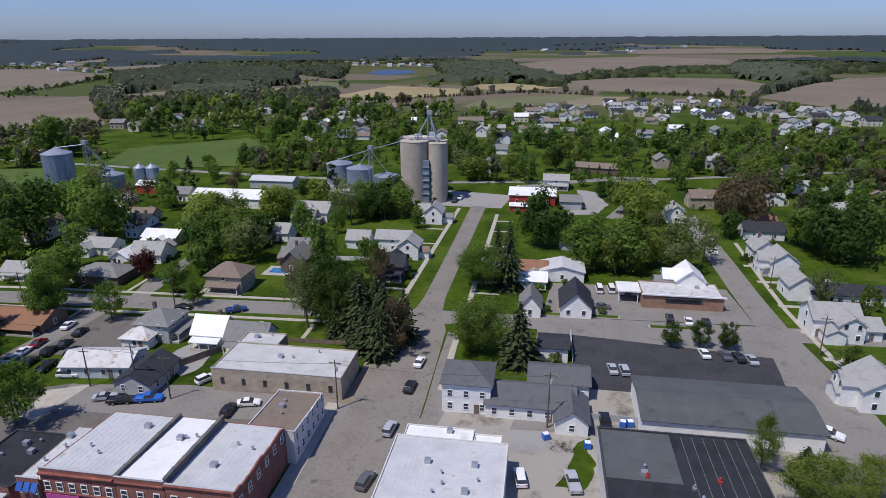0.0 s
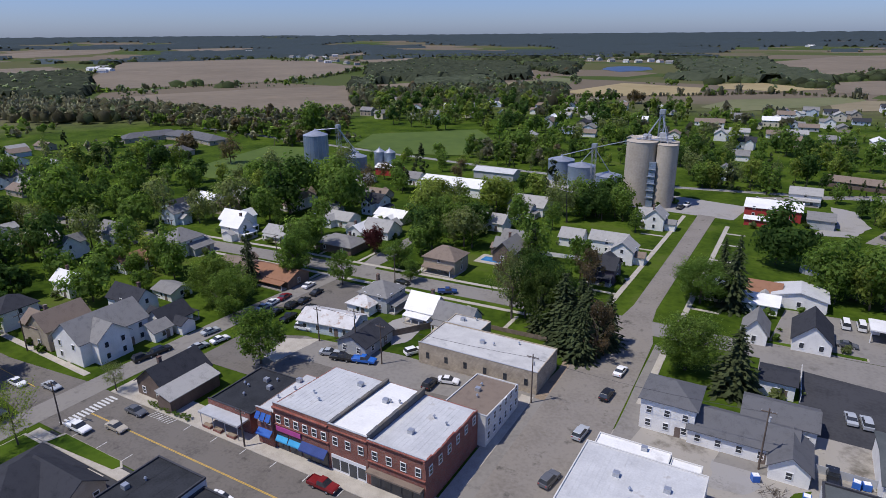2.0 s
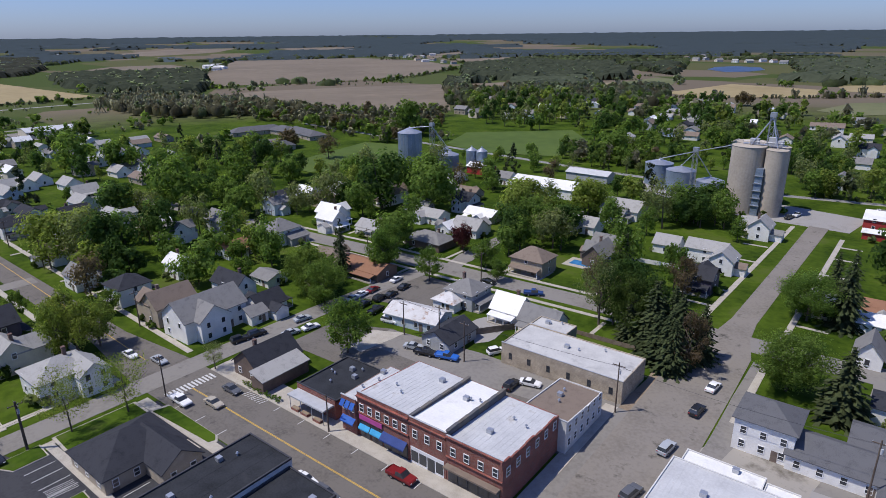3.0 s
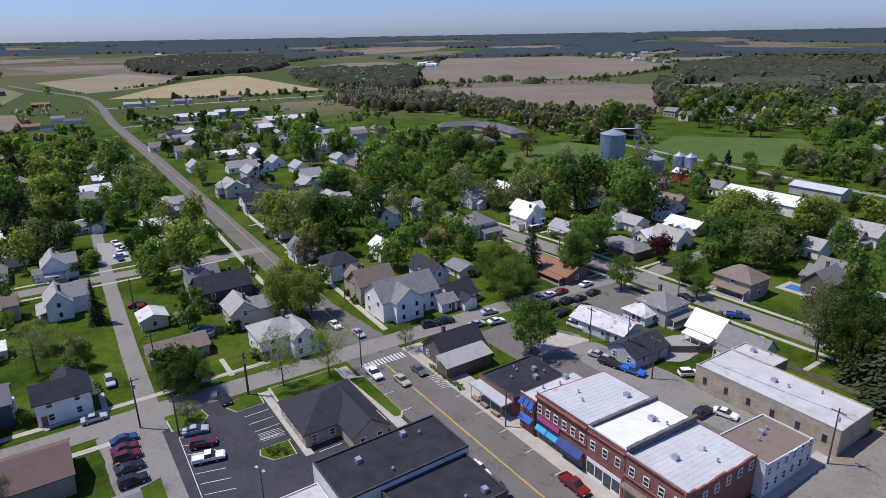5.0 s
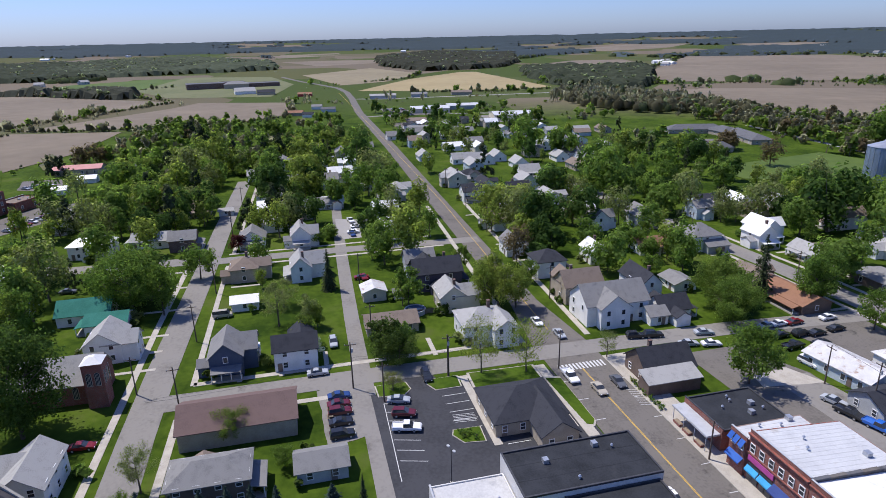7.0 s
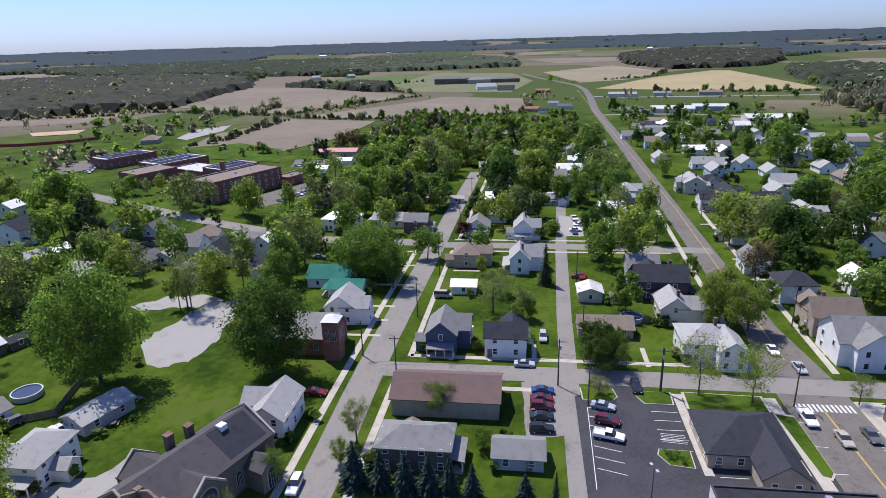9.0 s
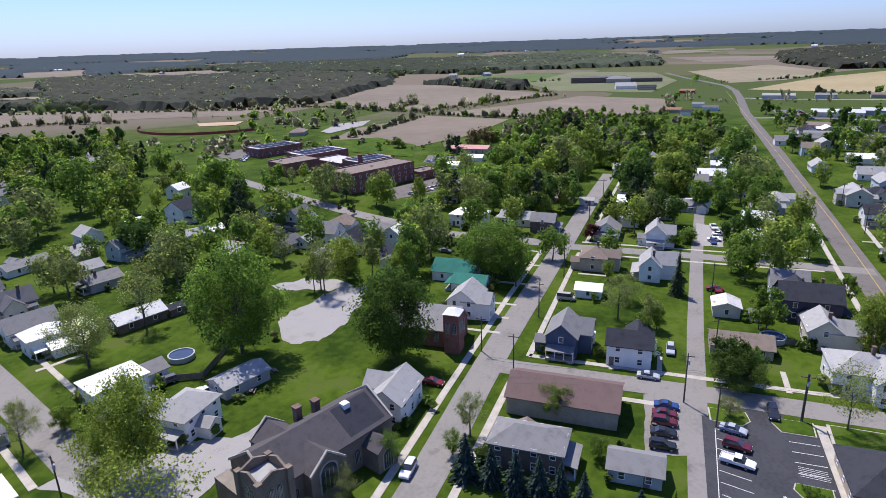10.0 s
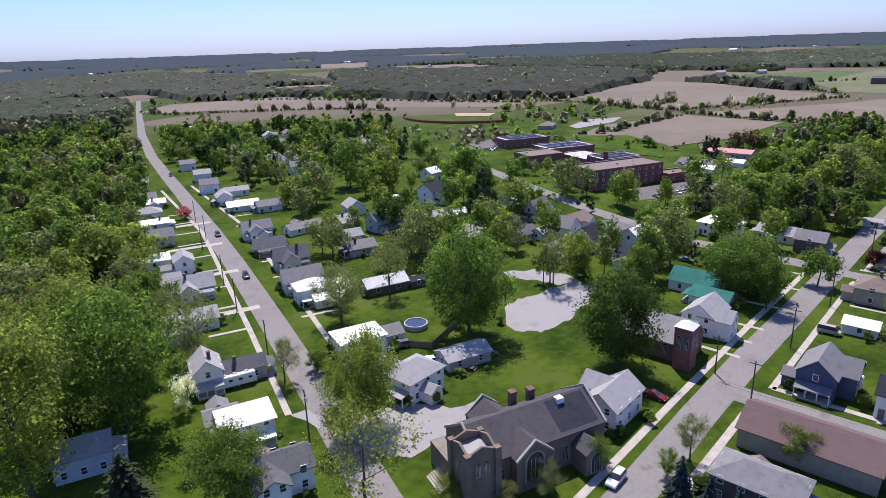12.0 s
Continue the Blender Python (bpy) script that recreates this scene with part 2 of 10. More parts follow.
ROOFS = {
    "grey": material("grey_shingle", (0.128, 0.126, 0.122), (0.212, 0.208, 0.200), 0.7, 0.9, 0.35, 6, fine=0.5, stain=(0.3, (0.095, 0.095, 0.10), 0.62)),
    "light": material("light_grey_shingle", (0.225, 0.220, 0.210), (0.345, 0.339, 0.322), 0.7, 0.9, 0.35, 6, fine=0.5, stain=(0.3, (0.24, 0.24, 0.24), 0.62)),
    "dark": material("charcoal_shingle", (0.022, 0.024, 0.029), (0.045, 0.047, 0.055), 0.7, 0.9, 0.35, 6, fine=0.5, spec=0.1),
    "slate": material("slate_grey_shingle", (0.068, 0.069, 0.073), (0.118, 0.119, 0.125), 0.7, 0.9, 0.35, 6, fine=0.5, stain=(0.3, (0.05, 0.05, 0.052), 0.62)),
    "brown": material("brown_shingle", (0.13, 0.10, 0.08), (0.21, 0.165, 0.13), 0.7, 0.9, 0.35, 6, fine=0.5),
    "rust": material("rust_brown_shingle", (0.19, 0.095, 0.055), (0.27, 0.14, 0.085), 0.7, 0.9, 0.35, 6, fine=0.5),
    "maroon": material("dull_maroon_shingle", (0.105, 0.070, 0.062), (0.15, 0.10, 0.088), 0.5, 0.9, 0.35, 6, fine=0.5),
    "steel": material("blue_grey_metal", (0.076, 0.085, 0.087), (0.106, 0.117, 0.118), 0.3, 0.75, fine=0.25, stain=(0.2, (0.050, 0.055, 0.058), 0.58), spec=0.08),
    "church": material("dull_purple_grey_shingle", (0.056, 0.051, 0.053), (0.092, 0.084, 0.085), 0.7, 0.9, 0.35, 6, fine=0.5, stain=(0.25, (0.046, 0.044, 0.047), 0.6), spec=0.15),
    "salmon": material("salmon_metal", (0.42, 0.16, 0.14), (0.55, 0.24, 0.21), 0.3, 0.5, fine=0.2),
    "teal": material("teal_green_metal", (0.022, 0.130, 0.100), (0.038, 0.185, 0.145), 0.3, 0.8, fine=0.3, spec=0.1),
    "white": material("white_metal_roofing", (0.67, 0.665, 0.64), (0.81, 0.805, 0.775), 0.25, 0.45, fine=0.3, stain=(0.2, (0.52, 0.51, 0.49), 0.60)),
    "metal": material("galvanized_roofing", (0.43, 0.435, 0.435), (0.57, 0.575, 0.57), 0.3, 0.5, fine=0.3, stain=(0.3, (0.36, 0.33, 0.29), 0.60)),
    "rusty": material("rust_streaked_roofing", (0.46, 0.45, 0.43), (0.62, 0.61, 0.60), 0.5, 0.5, fine=0.3, stain=(0.55, (0.28, 0.15, 0.08), 0.56)),
    "tar": material("black_membrane", (0.018, 0.020, 0.023), (0.036, 0.039, 0.045), 0.35, 0.8, fine=0.35, stain=(0.25, (0.045, 0.047, 0.052), 0.60), spec=0.12),
    "flat": material("grey_flat_roofing", (0.385, 0.38, 0.37), (0.525, 0.52, 0.50), 0.3, 0.75, fine=0.35, stain=(0.22, (0.28, 0.28, 0.28), 0.58)),
}
TRIM = material("white_trim", (0.70, 0.70, 0.69), (0.82, 0.82, 0.81), 1.0, 0.5)
GREYTRIM = material("grey_trim", (0.35, 0.36, 0.37), (0.45, 0.46, 0.47), 1.0, 0.5)
DARKTRIM = material("dark_trim", (0.03, 0.03, 0.035), (0.06, 0.06, 0.065), 1.0, 0.5)
GLASS = material("window_glass", (0.020, 0.024, 0.030), (0.050, 0.056, 0.066), 0.3, 0.06, spec=0.6)
DOOR = material("door_paint", (0.12, 0.09, 0.075), (0.2, 0.155, 0.13), 0.6, 0.5)
WOOD = material("weathered_wood", (0.14, 0.105, 0.075), (0.24, 0.19, 0.145), 1.0, 0.8)
POLEWOOD = material("pole_wood", (0.075, 0.055, 0.042), (0.13, 0.10, 0.08), 1.0, 0.9)
STEEL = material("galvanized_steel", (0.36, 0.38, 0.41), (0.50, 0.52, 0.55), 0.4, 0.4, metal=0.6)
SOLAR = material("solar_panel", (0.012, 0.016, 0.040), (0.02, 0.026, 0.058), 0.5, 0.5, spec=0.06)
BARK = material("bark", (0.070, 0.055, 0.042), (0.13, 0.105, 0.08), 1.5, 0.95, 0.4, 8)
AWN_B = material("blue_awning_cloth", (0.015, 0.07, 0.30), (0.03, 0.12, 0.42), 0.6, 0.7)
AWN_N = material("navy_awning_cloth", (0.018, 0.04, 0.15), (0.03, 0.06, 0.21), 0.6, 0.7)
MAGENTA = material("magenta_sign", (0.38, 0.06, 0.22), (0.50, 0.09, 0.30), 0.6, 0.6)
SKYBLUE = material("sky_blue_cloth", (0.03, 0.26, 0.50), (0.05, 0.36, 0.62), 0.6, 0.7)
TYRE = material("tyre_rubber", (0.015, 0.015, 0.016), (0.03, 0.03, 0.03), 3.0, 0.85)
SILO_BLUE = material("corrugated_steel", (0.20, 0.26, 0.34), (0.30, 0.37, 0.46), 0.2, 0.35, metal=0.5, stripes=("Z", 0.45, 0.5))
CONC_SILO = material("silo_concrete", (0.34, 0.295, 0.235), (0.46, 0.405, 0.33), 0.12, 0.9, 0.2, 2, stain=(0.2, (0.25, 0.22, 0.19), 0.6))
PAINTS = {k: material("car_paint_" + k, c, tuple(min(1, v * 1.12 + 0.004) for v in c), 0.5, 0.25, spec=0.6) for k, c in {
    "white": (0.72, 0.72, 0.71), "silver": (0.36, 0.38, 0.40), "black": (0.015, 0.016, 0.018), "grey": (0.10, 0.105, 0.115),
    "red": (0.17, 0.010, 0.012), "blue": (0.02, 0.05, 0.16), "maroon": (0.10, 0.012, 0.018), "bluebright": (0.02, 0.12, 0.45), "beige": (0.38, 0.34, 0.27)}.items()}
LEAF = {
    "green": leaf_material("leaf_green", (0.076, 0.122, 0.026), (0.160, 0.226, 0.054)),
    "yellow": leaf_material("leaf_yellow_green", (0.132, 0.166, 0.036), (0.230, 0.270, 0.066), 0.6),
    "dark": leaf_material("leaf_dark_green", (0.038, 0.068, 0.019), (0.086, 0.132, 0.036)),
    "olive": leaf_material("leaf_olive_bud", (0.128, 0.146, 0.060), (0.205, 0.228, 0.096), 0.8),
    "russet": leaf_material("leaf_russet", (0.100, 0.076, 0.048), (0.165, 0.125, 0.080), 0.5),
    "conifer": leaf_material("needle_dark", (0.026, 0.040, 0.018), (0.062, 0.078, 0.034), 0.6, 0.15),
    "spruce": leaf_material("needle_blue", (0.018, 0.034, 0.026), (0.046, 0.070, 0.056), 0.4, 0.15),
    "blossom": leaf_material("blossom_white", (0.55, 0.53, 0.50), (0.78, 0.76, 0.74), 0.1),
    "pink": leaf_material("blossom_pink", (0.34, 0.13, 0.15), (0.50, 0.22, 0.24), 0.1),
    "purple": leaf_material("leaf_purple", (0.05, 0.016, 0.020), (0.09, 0.03, 0.034), 0.3),
    # horizon woods: the blue of distance haze is painted into the leaf colour
    "distant": leaf_material("leaf_haze_blue_woods", (0.054, 0.074, 0.080), (0.068, 0.090, 0.096), 0.0, 0.25),
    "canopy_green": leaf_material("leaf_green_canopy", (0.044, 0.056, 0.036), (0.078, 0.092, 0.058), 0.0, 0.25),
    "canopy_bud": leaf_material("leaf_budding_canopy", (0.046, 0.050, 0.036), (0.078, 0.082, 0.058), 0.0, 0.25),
    # young-leaf green, paled and greyed in the colour to stand for haze
    "mid": leaf_material("leaf_hazy_mid_woods", (0.090, 0.112, 0.066), (0.140, 0.164, 0.098), 0.0, 0.75),
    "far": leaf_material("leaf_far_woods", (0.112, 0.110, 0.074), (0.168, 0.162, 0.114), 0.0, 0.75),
}

# ---------------------------------------------------------------- mesh helpers


def mesh_of(name, bm, *mats, smooth=False):
    me = bpy.data.meshes.new(name)
    bm.normal_update()
    if smooth:
        for f in bm.faces:
            f.smooth = True
    bm.to_mesh(me)
    bm.free()
    for m in mats:
        me.materials.append(m)
    return me


def part(name, bm, mat, parent, label="", smooth=False):
    ob = new(name, mesh_of(name, bm, mat, smooth=smooth))
    ob.parent = parent
    if label:
        ob["label"] = label
    return ob


def share(name, me, parent, m):
    ob = new(name, me)
    ob.parent = parent
    ob.matrix_basis = m
    return ob


def root(name, x, y, z, rot, label, category, group=""):
    ob = new(name)
    ob.empty_display_size = 0.5
    ob.matrix_basis = pose(x, y, z, 0, 0, rot)
    return tagged(ob, label, category, group)


def box(bm, x0, y0, z0, x1, y1, z1, mi=0):
    v = [bm.verts.new((x, y, z)) for z in (z0, z1) for x, y in ((x0, y0), (x1, y0), (x1, y1), (x0, y1))]
    for q in ((3, 2, 1, 0), (4, 5, 6, 7), (0, 1, 5, 4), (1, 2, 6, 5), (2, 3, 7, 6), (3, 0, 4, 7)):
        f = bm.faces.new([v[i] for i in q])
        f.material_index = mi
    return v


def poly(bm, pts, mi=0):
    f = bm.faces.new([bm.verts.new(p) for p in pts])
    f.material_index = mi
    return f


def prism(bm, ring0, ring1, cap=True):
    """Joins two rings of the same length."""
    a = [bm.verts.new(p) for p in ring0]
    b = [bm.verts.new(p) for p in ring1]
    k = len(a)
    for i in range(k):
        bm.faces.new((a[i], a[(i + 1) % k], b[(i + 1) % k], b[i]))
    if cap:
        bm.faces.new(a[::-1])
        bm.faces.new(b)


def tube(bm, x, y, z0, z1, r0, r1, seg=10, cap=True):
    ring = [(math.cos(2 * math.pi * i / seg), math.sin(2 * math.pi * i / seg)) for i in range(seg)]
    prism(bm, [(x + r0 * c, y + r0 * s, z0) for c, s in ring], [(x + r1 * c, y + r1 * s, z1) for c, s in ring], cap)


def rod(bm, p, q, r0, r1=None, seg=5):
    p, q = Vector(p), Vector(q)
    r1 = r0 if r1 is None else r1
    t = (q - p).to_track_quat("Z", "Y").to_matrix()
    ring = [Vector((math.cos(2 * math.pi * i / seg), math.sin(2 * math.pi * i / seg), 0)) for i in range(seg)]
    prism(bm, [p + t @ (v * r0) for v in ring], [q + t @ (v * r1) for v in ring])


def slab(bm, pts, thick):
    """A sloped sheet with thickness: pts counter-clockwise from above."""
    top = [Vector(p) for p in pts]
    prism(bm, [p - Vector((0, 0, thick)) for p in top], top)


# ---------------------------------------------------------------- shared small meshes
_w = bmesh.new()
for a in ((-0.55, -0.85, -0.45, 0.85), (0.45, -0.85, 0.55, 0.85), (-0.45, 0.72, 0.45, 0.85), (-0.45, -0.85, 0.45, -0.72), (-0.45, -0.04, 0.45, 0.04)):
    box(_w, a[0], -0.10, a[1], a[2], 0.02, a[3])
WIN = mesh_of("window", _w, TRIM)
_w = bmesh.new()
box(_w, -0.45, -0.05, -0.72, 0.45, 0.01, 0.72)
PANE = mesh_of("pane", _w, GLASS)
_w = bmesh.new()
box(_w, -0.52, -0.07, 0, 0.52, 0.02, 2.1)
DOORM = mesh_of("door", _w, DOOR)


_w = bmesh.new()
for a in ((-0.55, -0.85, -0.45, 0.85), (0.45, -0.85, 0.55, 0.85), (-0.45, 0.72, 0.45, 0.85), (-0.45, -0.85, 0.45, -0.72)):
    box(_w, a[0], -0.10, a[1], a[2], 0.02, a[3])
box(_w, -0.45, -0.05, -0.72, 0.45, 0.01, 0.72, 1)
WIN_FAR = mesh_of("window", _w, TRIM, GLASS)


_w = bmesh.new()
for a in ((-0.5, -0.85, -0.42, 0.85), (0.42, -0.85, 0.5, 0.85), (-0.42, 0.75, 0.42, 0.85), (-0.42, -0.85, 0.42, -0.75), (-0.42, -0.03, 0.42, 0.03)):
    box(_w, a[0], -0.05, a[1], a[2], 0.02, a[3])
box(_w, -0.42, -0.025, -0.75, 0.42, 0.01, 0.75, 1)
WIN_DARK = mesh_of("window", _w, DARKTRIM, GLASS)


def window(parent, x, y, z, ang, sx=1.0, sz=1.0, pane=True):
    """A framed window whose outer side faces the local -y turned by ang."""
    w = share("window", WIN if pane else WIN_FAR, parent, pose(x, y, z, 0, 0, ang) @ Matrix.Diagonal((sx, 1, sz, 1)))
    if pane:
        share("pane", PANE, w, Matrix())
    return w


def gable_body(bm, L, W, eave, rise, z0=0.0, ox=0.0, oy=0.0, turn=False):
    """A pentagonal block, ridge along x (or along y if turn)."""
    ring = [(-W / 2, z0), (W / 2, z0), (W / 2, eave), (0, eave + rise), (-W / 2, eave)]
    if turn:
        prism(bm, [(ox + a, oy - L / 2, z) for a, z in ring][::-1], [(ox + a, oy + L / 2, z) for a, z in ring][::-1])
    else:
        prism(bm, [(ox - L / 2, oy + a, z) for a, z in ring], [(ox + L / 2, oy + a, z) for a, z in ring])


def gable_roof(bm, L, W, eave, rise, over=0.45, ox=0.0, oy=0.0, turn=False, thick=0.16):
    s = rise / (W / 2)
    for sg in (1, -1):
        lo = (sg * (W / 2 + over), eave - s * over + 0.1)
        hi = (0, eave + rise + 0.1)
        p = [(-L / 2 - over, *lo), (L / 2 + over, *lo), (L / 2 + over, *hi), (-L / 2 - over, *hi)]
        if turn:
            p = [(ox + b, oy + a, z) for a, b, z in p]
        else:
            p = [(ox + a, oy + b, z) for a, b, z in p]
        if (sg == 1) != turn:
            p = p[::-1]
        slab(bm, p, thick)


def hip_roof(bm, L, W, eave, rise, over=0.5, ox=0.0, oy=0.0, thick=0.15):
    a, b = L / 2 + over, W / 2 + over
    r = max(L / 2 - W / 2, 0.3)
    z0, z1 = eave - 0.1, eave + rise
    c = [(ox - a, oy - b, z0), (ox + a, oy - b, z0), (ox + a, oy + b, z0), (ox - a, oy + b, z0)]
    h = [(ox - r, oy, z1), (ox + r, oy, z1)]
    bm2 = [bm.verts.new(p) for p in c + h]
    for q in ((0, 1, 5, 4), (1, 2, 5), (2, 3, 4, 5), (3, 0, 4)):
        bm.faces.new([bm2[i] for i in q])
    prism(bm, [(p[0], p[1], z0 - thick) for p in c], [(p[0], p[1], z0 - 0.005) for p in c])


ROOF_WORD = {"slate": "slate-grey shingle", "grey": "grey shingle", "light": "light grey shingle", "dark": "charcoal shingle", "brown": "brown shingle", "rust": "rust-brown shingle", "maroon": "dull maroon shingle",
             "steel": "blue-grey metal", "salmon": "faded salmon metal", "teal": "teal green metal", "white": "white metal", "metal": "galvanized metal", "rusty": "rust-streaked metal", "tar": "black flat", "flat": "grey flat"}
WALL_WORD = {"white": "white clapboard", "cream": "cream clapboard", "tan": "tan sided", "grey": "grey sided", "blue": "dark slate-blue", "pale": "pale blue", "plum": "dark plum",
             "brown": "brown sided", "block": "painted block", "red": "red painted", "brick": "red brick", "darkbrick": "dark brick", "stone": "tan stone", "churchbrick": "brown brick"}


OUTER = [0]


def plain_house(x, y, rot, L, W, eave, rise, wall, roof, wing):
    """A house of the outer streets: walls with their window openings glazed, and a roof."""
    tall = "two-storey" if eave > 4.4 else "one-storey"
    r = root("house", x, y, 0, rot, f"{WALL_WORD[wall]} {tall} outer house with {ROOF_WORD[roof]} roof", "house")
    TAKEN.append((x, y, max(L, W) / 2 + 1.0))
    bm = bmesh.new()
    gable_body(bm, L, W, eave, rise)
    if wing:
        gable_body(bm, W / 2 + abs(wing[2]), wing[1], eave, rise * 0.7, 0, wing[0], math.copysign((W / 2 + abs(wing[2])) / 2, wing[2]), True)
    part("wall", bm, WALLS[wall], r)
    bm = bmesh.new()
    gable_roof(bm, L, W, eave, rise)
    if wing:
        gable_roof(bm, W / 2 + abs(wing[2]), wing[1], eave, rise * 0.7, 0.4, wing[0], math.copysign((W / 2 + abs(wing[2])) / 2, wing[2]), True)
    part("roof", bm, ROOFS[roof], r)
    for s in (-1, 1):
        share("window", WIN_FAR, r, pose(-L * 0.3, s * W / 2, 1.6, 0, 0, 0 if s < 0 else 180))
        share("window", WIN_FAR, r, pose(s * L / 2, 0, 1.6 if eave < 4.4 else 4.3, 0, 0, 90 * s))
    return r


def house(x, y, rot, L, W, eave, rise, wall="white", roof="grey", hip=False, wing=None, porch=None, chimney=0, garage=False, name="house", label="", panes=True, windows=True):
    """A pitched-roof building. Ridge along its local x. wing=(offset, width, reach): a cross gable out of one long side (reach below 0: the local -y side).
    porch: which side has a lean-to porch, n, s, e or w."""
    if 330 < math.hypot(x, y) < 520 and name == "house" and OUTER[0] < 105:
        OUTER[0] += 1
        return plain_house(x, y, rot, L, W, eave, rise, wall, roof, wing)
    if math.hypot(x, y) > 330 and name == "house":
        FAR_HOUSES.append((x, y, rot, L, W, eave, rise, wall, roof, wing))
        TAKEN.append((x, y, max(L, W) / 2 + 1.0))
        return None
    tall = "two-storey" if eave > 4.4 else "one-storey"
    shape = "hip" if hip else "gable"
    lab = label or f"{WALL_WORD[wall]} {tall} {name.replace('_', ' ')} with {ROOF_WORD[roof]} {shape} roof"
    r = root(name, x, y, 0, rot, lab, name.replace("_", " "))
    TAKEN.append((x, y, max(L, W) / 2 + 1.0))
    wm, rm = WALLS[wall], ROOFS[roof]
    bm = bmesh.new()
    if hip:
        box(bm, -L / 2, -W / 2, 0, L / 2, W / 2, eave)
    else:
        gable_body(bm, L, W, eave, rise)
    part("wall", bm, wm, r)
    bm = bmesh.new()
    (hip_roof if hip else gable_roof)(bm, L, W, eave, rise)
    part("roof", bm, rm, r)
    if wing:
        o, ww, reach = wing
        rise2 = min(rise, ww / W * rise * 1.05) if not hip else min(rise * 0.8, ww * 0.35)
        LL = abs(reach) + W / 2
        oy = math.copysign((abs(reach) + W / 2) / 2, reach)
        bm = bmesh.new()
        gable_body(bm, LL, ww, eave, rise2, 0, o, oy * 1.0, True)
        part("wall", bm, wm, r)
        bm = bmesh.new()
        gable_roof(bm, LL, ww, eave, rise2, 0.4, o, oy, True)
        part("roof", bm, rm, r)
    storeys = 2 if eave > 4.4 else 1
    away = math.hypot(x, y)
    panes = panes and away < 135
    gap = 3.0 if away < 120 else 3.7 if away < 165 else 6.5
    if windows:
        rng = random.Random(int(x * 7 + y * 13))
        for k in range(storeys):
            z = 1.6 + 2.75 * k
            for sg in (1, -1):
                nn = max(1, int(L / gap))
                for i in range(nn):
                    xx = (i + 0.5) * L / nn - L / 2
                    if wing and math.copysign(1, wing[2]) == sg and abs(xx - wing[0]) < wing[1] / 2 + 0.6:
                        continue
                    if garage and sg < 0:
                        continue
                    window(r, xx, sg * (W / 2), z, 0 if sg < 0 else 180, 1, 0.9, panes)
                nn = max(1, int(W / (gap + 0.2)))
                for i in range(nn):
                    if rng.random() < 0.15:
                        continue
                    window(r, sg * L / 2, (i + 0.5) * W / nn - W / 2, z, 90 if sg > 0 else -90, 1, 0.9, panes)
            if wing:
                o, ww, reach = wing
                for xx in ((-ww / 4, ww / 4) if ww > 4 else (0,)):
                    window(r, o + xx, reach + math.copysign(W / 2, reach), z, 0 if reach < 0 else 180, 1, 0.9, panes)
        share("door", DOORM, r, pose(L * 0.22 if not wing or abs(L * 0.22 - wing[0]) > wing[1] / 2 + 0.6 else -L * 0.38, -W / 2, 0.05, 0, 0, 0))
    if garage:
        bm = bmesh.new()
        for i in range(-1, 2, 2):
            box(bm, i * L * 0.24 - L * 0.19, -W / 2 - 0.06, 0.02, i * L * 0.24 + L * 0.19, -W / 2 + 0.02, 2.2)
        part("garage_door", bm, TRIM, r)
    if name == "house" and not label and away < 330:
        rv = random.Random(int(x * 3 + y * 11))
        if not porch and rv.random() < 0.55:
            porch = rv.choice("nsew")
        if rv.random() < 0.55:
            # low rear ell with its own roof
            ew, el, side = rv.uniform(3.2, 4.6), rv.uniform(2.4, 4.2), rv.choice((-1, 1))
            ox = rv.uniform(-0.25, 0.25) * L
            bm = bmesh.new()
            gable_body(bm, el + 0.3, ew, 2.7, 1.2, 0, ox, side * (W / 2 + el / 2 - 0.15), True)
            part("ell", bm, wm, r)
            bm = bmesh.new()
            gable_roof(bm, el + 0.3, ew, 2.7, 1.2, 0.3, ox, side * (W / 2 + el / 2 - 0.15), True)
            part("ell_roof", bm, ROOFS[rv.choice(("grey", "light", "brown", roof))], r)
        if rv.random() < 0.4:
            chimney = rv.choice((-1, 1))
    if porch:
        d, half, ph = 2.2, (L if porch in "ns" else W) / 2 * 0.92, min(3.0, eave - 0.15)
        edge = W / 2 if porch in "ns" else L / 2
        turn = {"s": 0, "e": 90, "n": 180, "w": 270}[porch]
        m = pose(0, 0, 0, 0, 0, turn)
        bm = bmesh.new()
        slab(bm, [m @ Vector(p) for p in ((-half, -edge - d - 0.3, ph - 0.55), (half, -edge - d - 0.3, ph - 0.55), (half, -edge, ph), (-half, -edge, ph))], 0.14)
        part("porch_roof", bm, rm, r)
        bm = bmesh.new()
        for p in (m @ Vector((-half, -edge, 0)), ):
            pts = [m @ Vector(q) for q in ((-half, -edge - d, 0), (half, -edge - d, 0), (half, -edge - 0.02, 0), (-half, -edge - 0.02, 0))]
            prism(bm, pts, [q + Vector((0, 0, 0.45)) for q in pts])
        part("porch_floor", bm, CONCRETE, r)
        for i in range(4) if away < 150 else (0, 3):
            bm = bmesh.new()
            p = m @ Vector((-half + 0.15 + (2 * half - 0.3) * i / 3, -edge - d + 0.12, 0))
            box(bm, p.x - 0.09, p.y - 0.09, 0.45, p.x + 0.09, p.y + 0.09, ph - 0.62)
            part("porch_post", bm, TRIM, r)
    if chimney:
        bm = bmesh.new()
        cx = L * 0.2 * chimney
        box(bm, cx - 0.35, 0.5, eave, cx + 0.35, 1.2, eave + rise + 0.9)
        box(bm, cx - 0.42, 0.43, eave + rise + 0.9, cx + 0.42, 1.27, eave + rise + 1.05)
        part("chimney", bm, WALLS["darkbrick"], r)
    return r


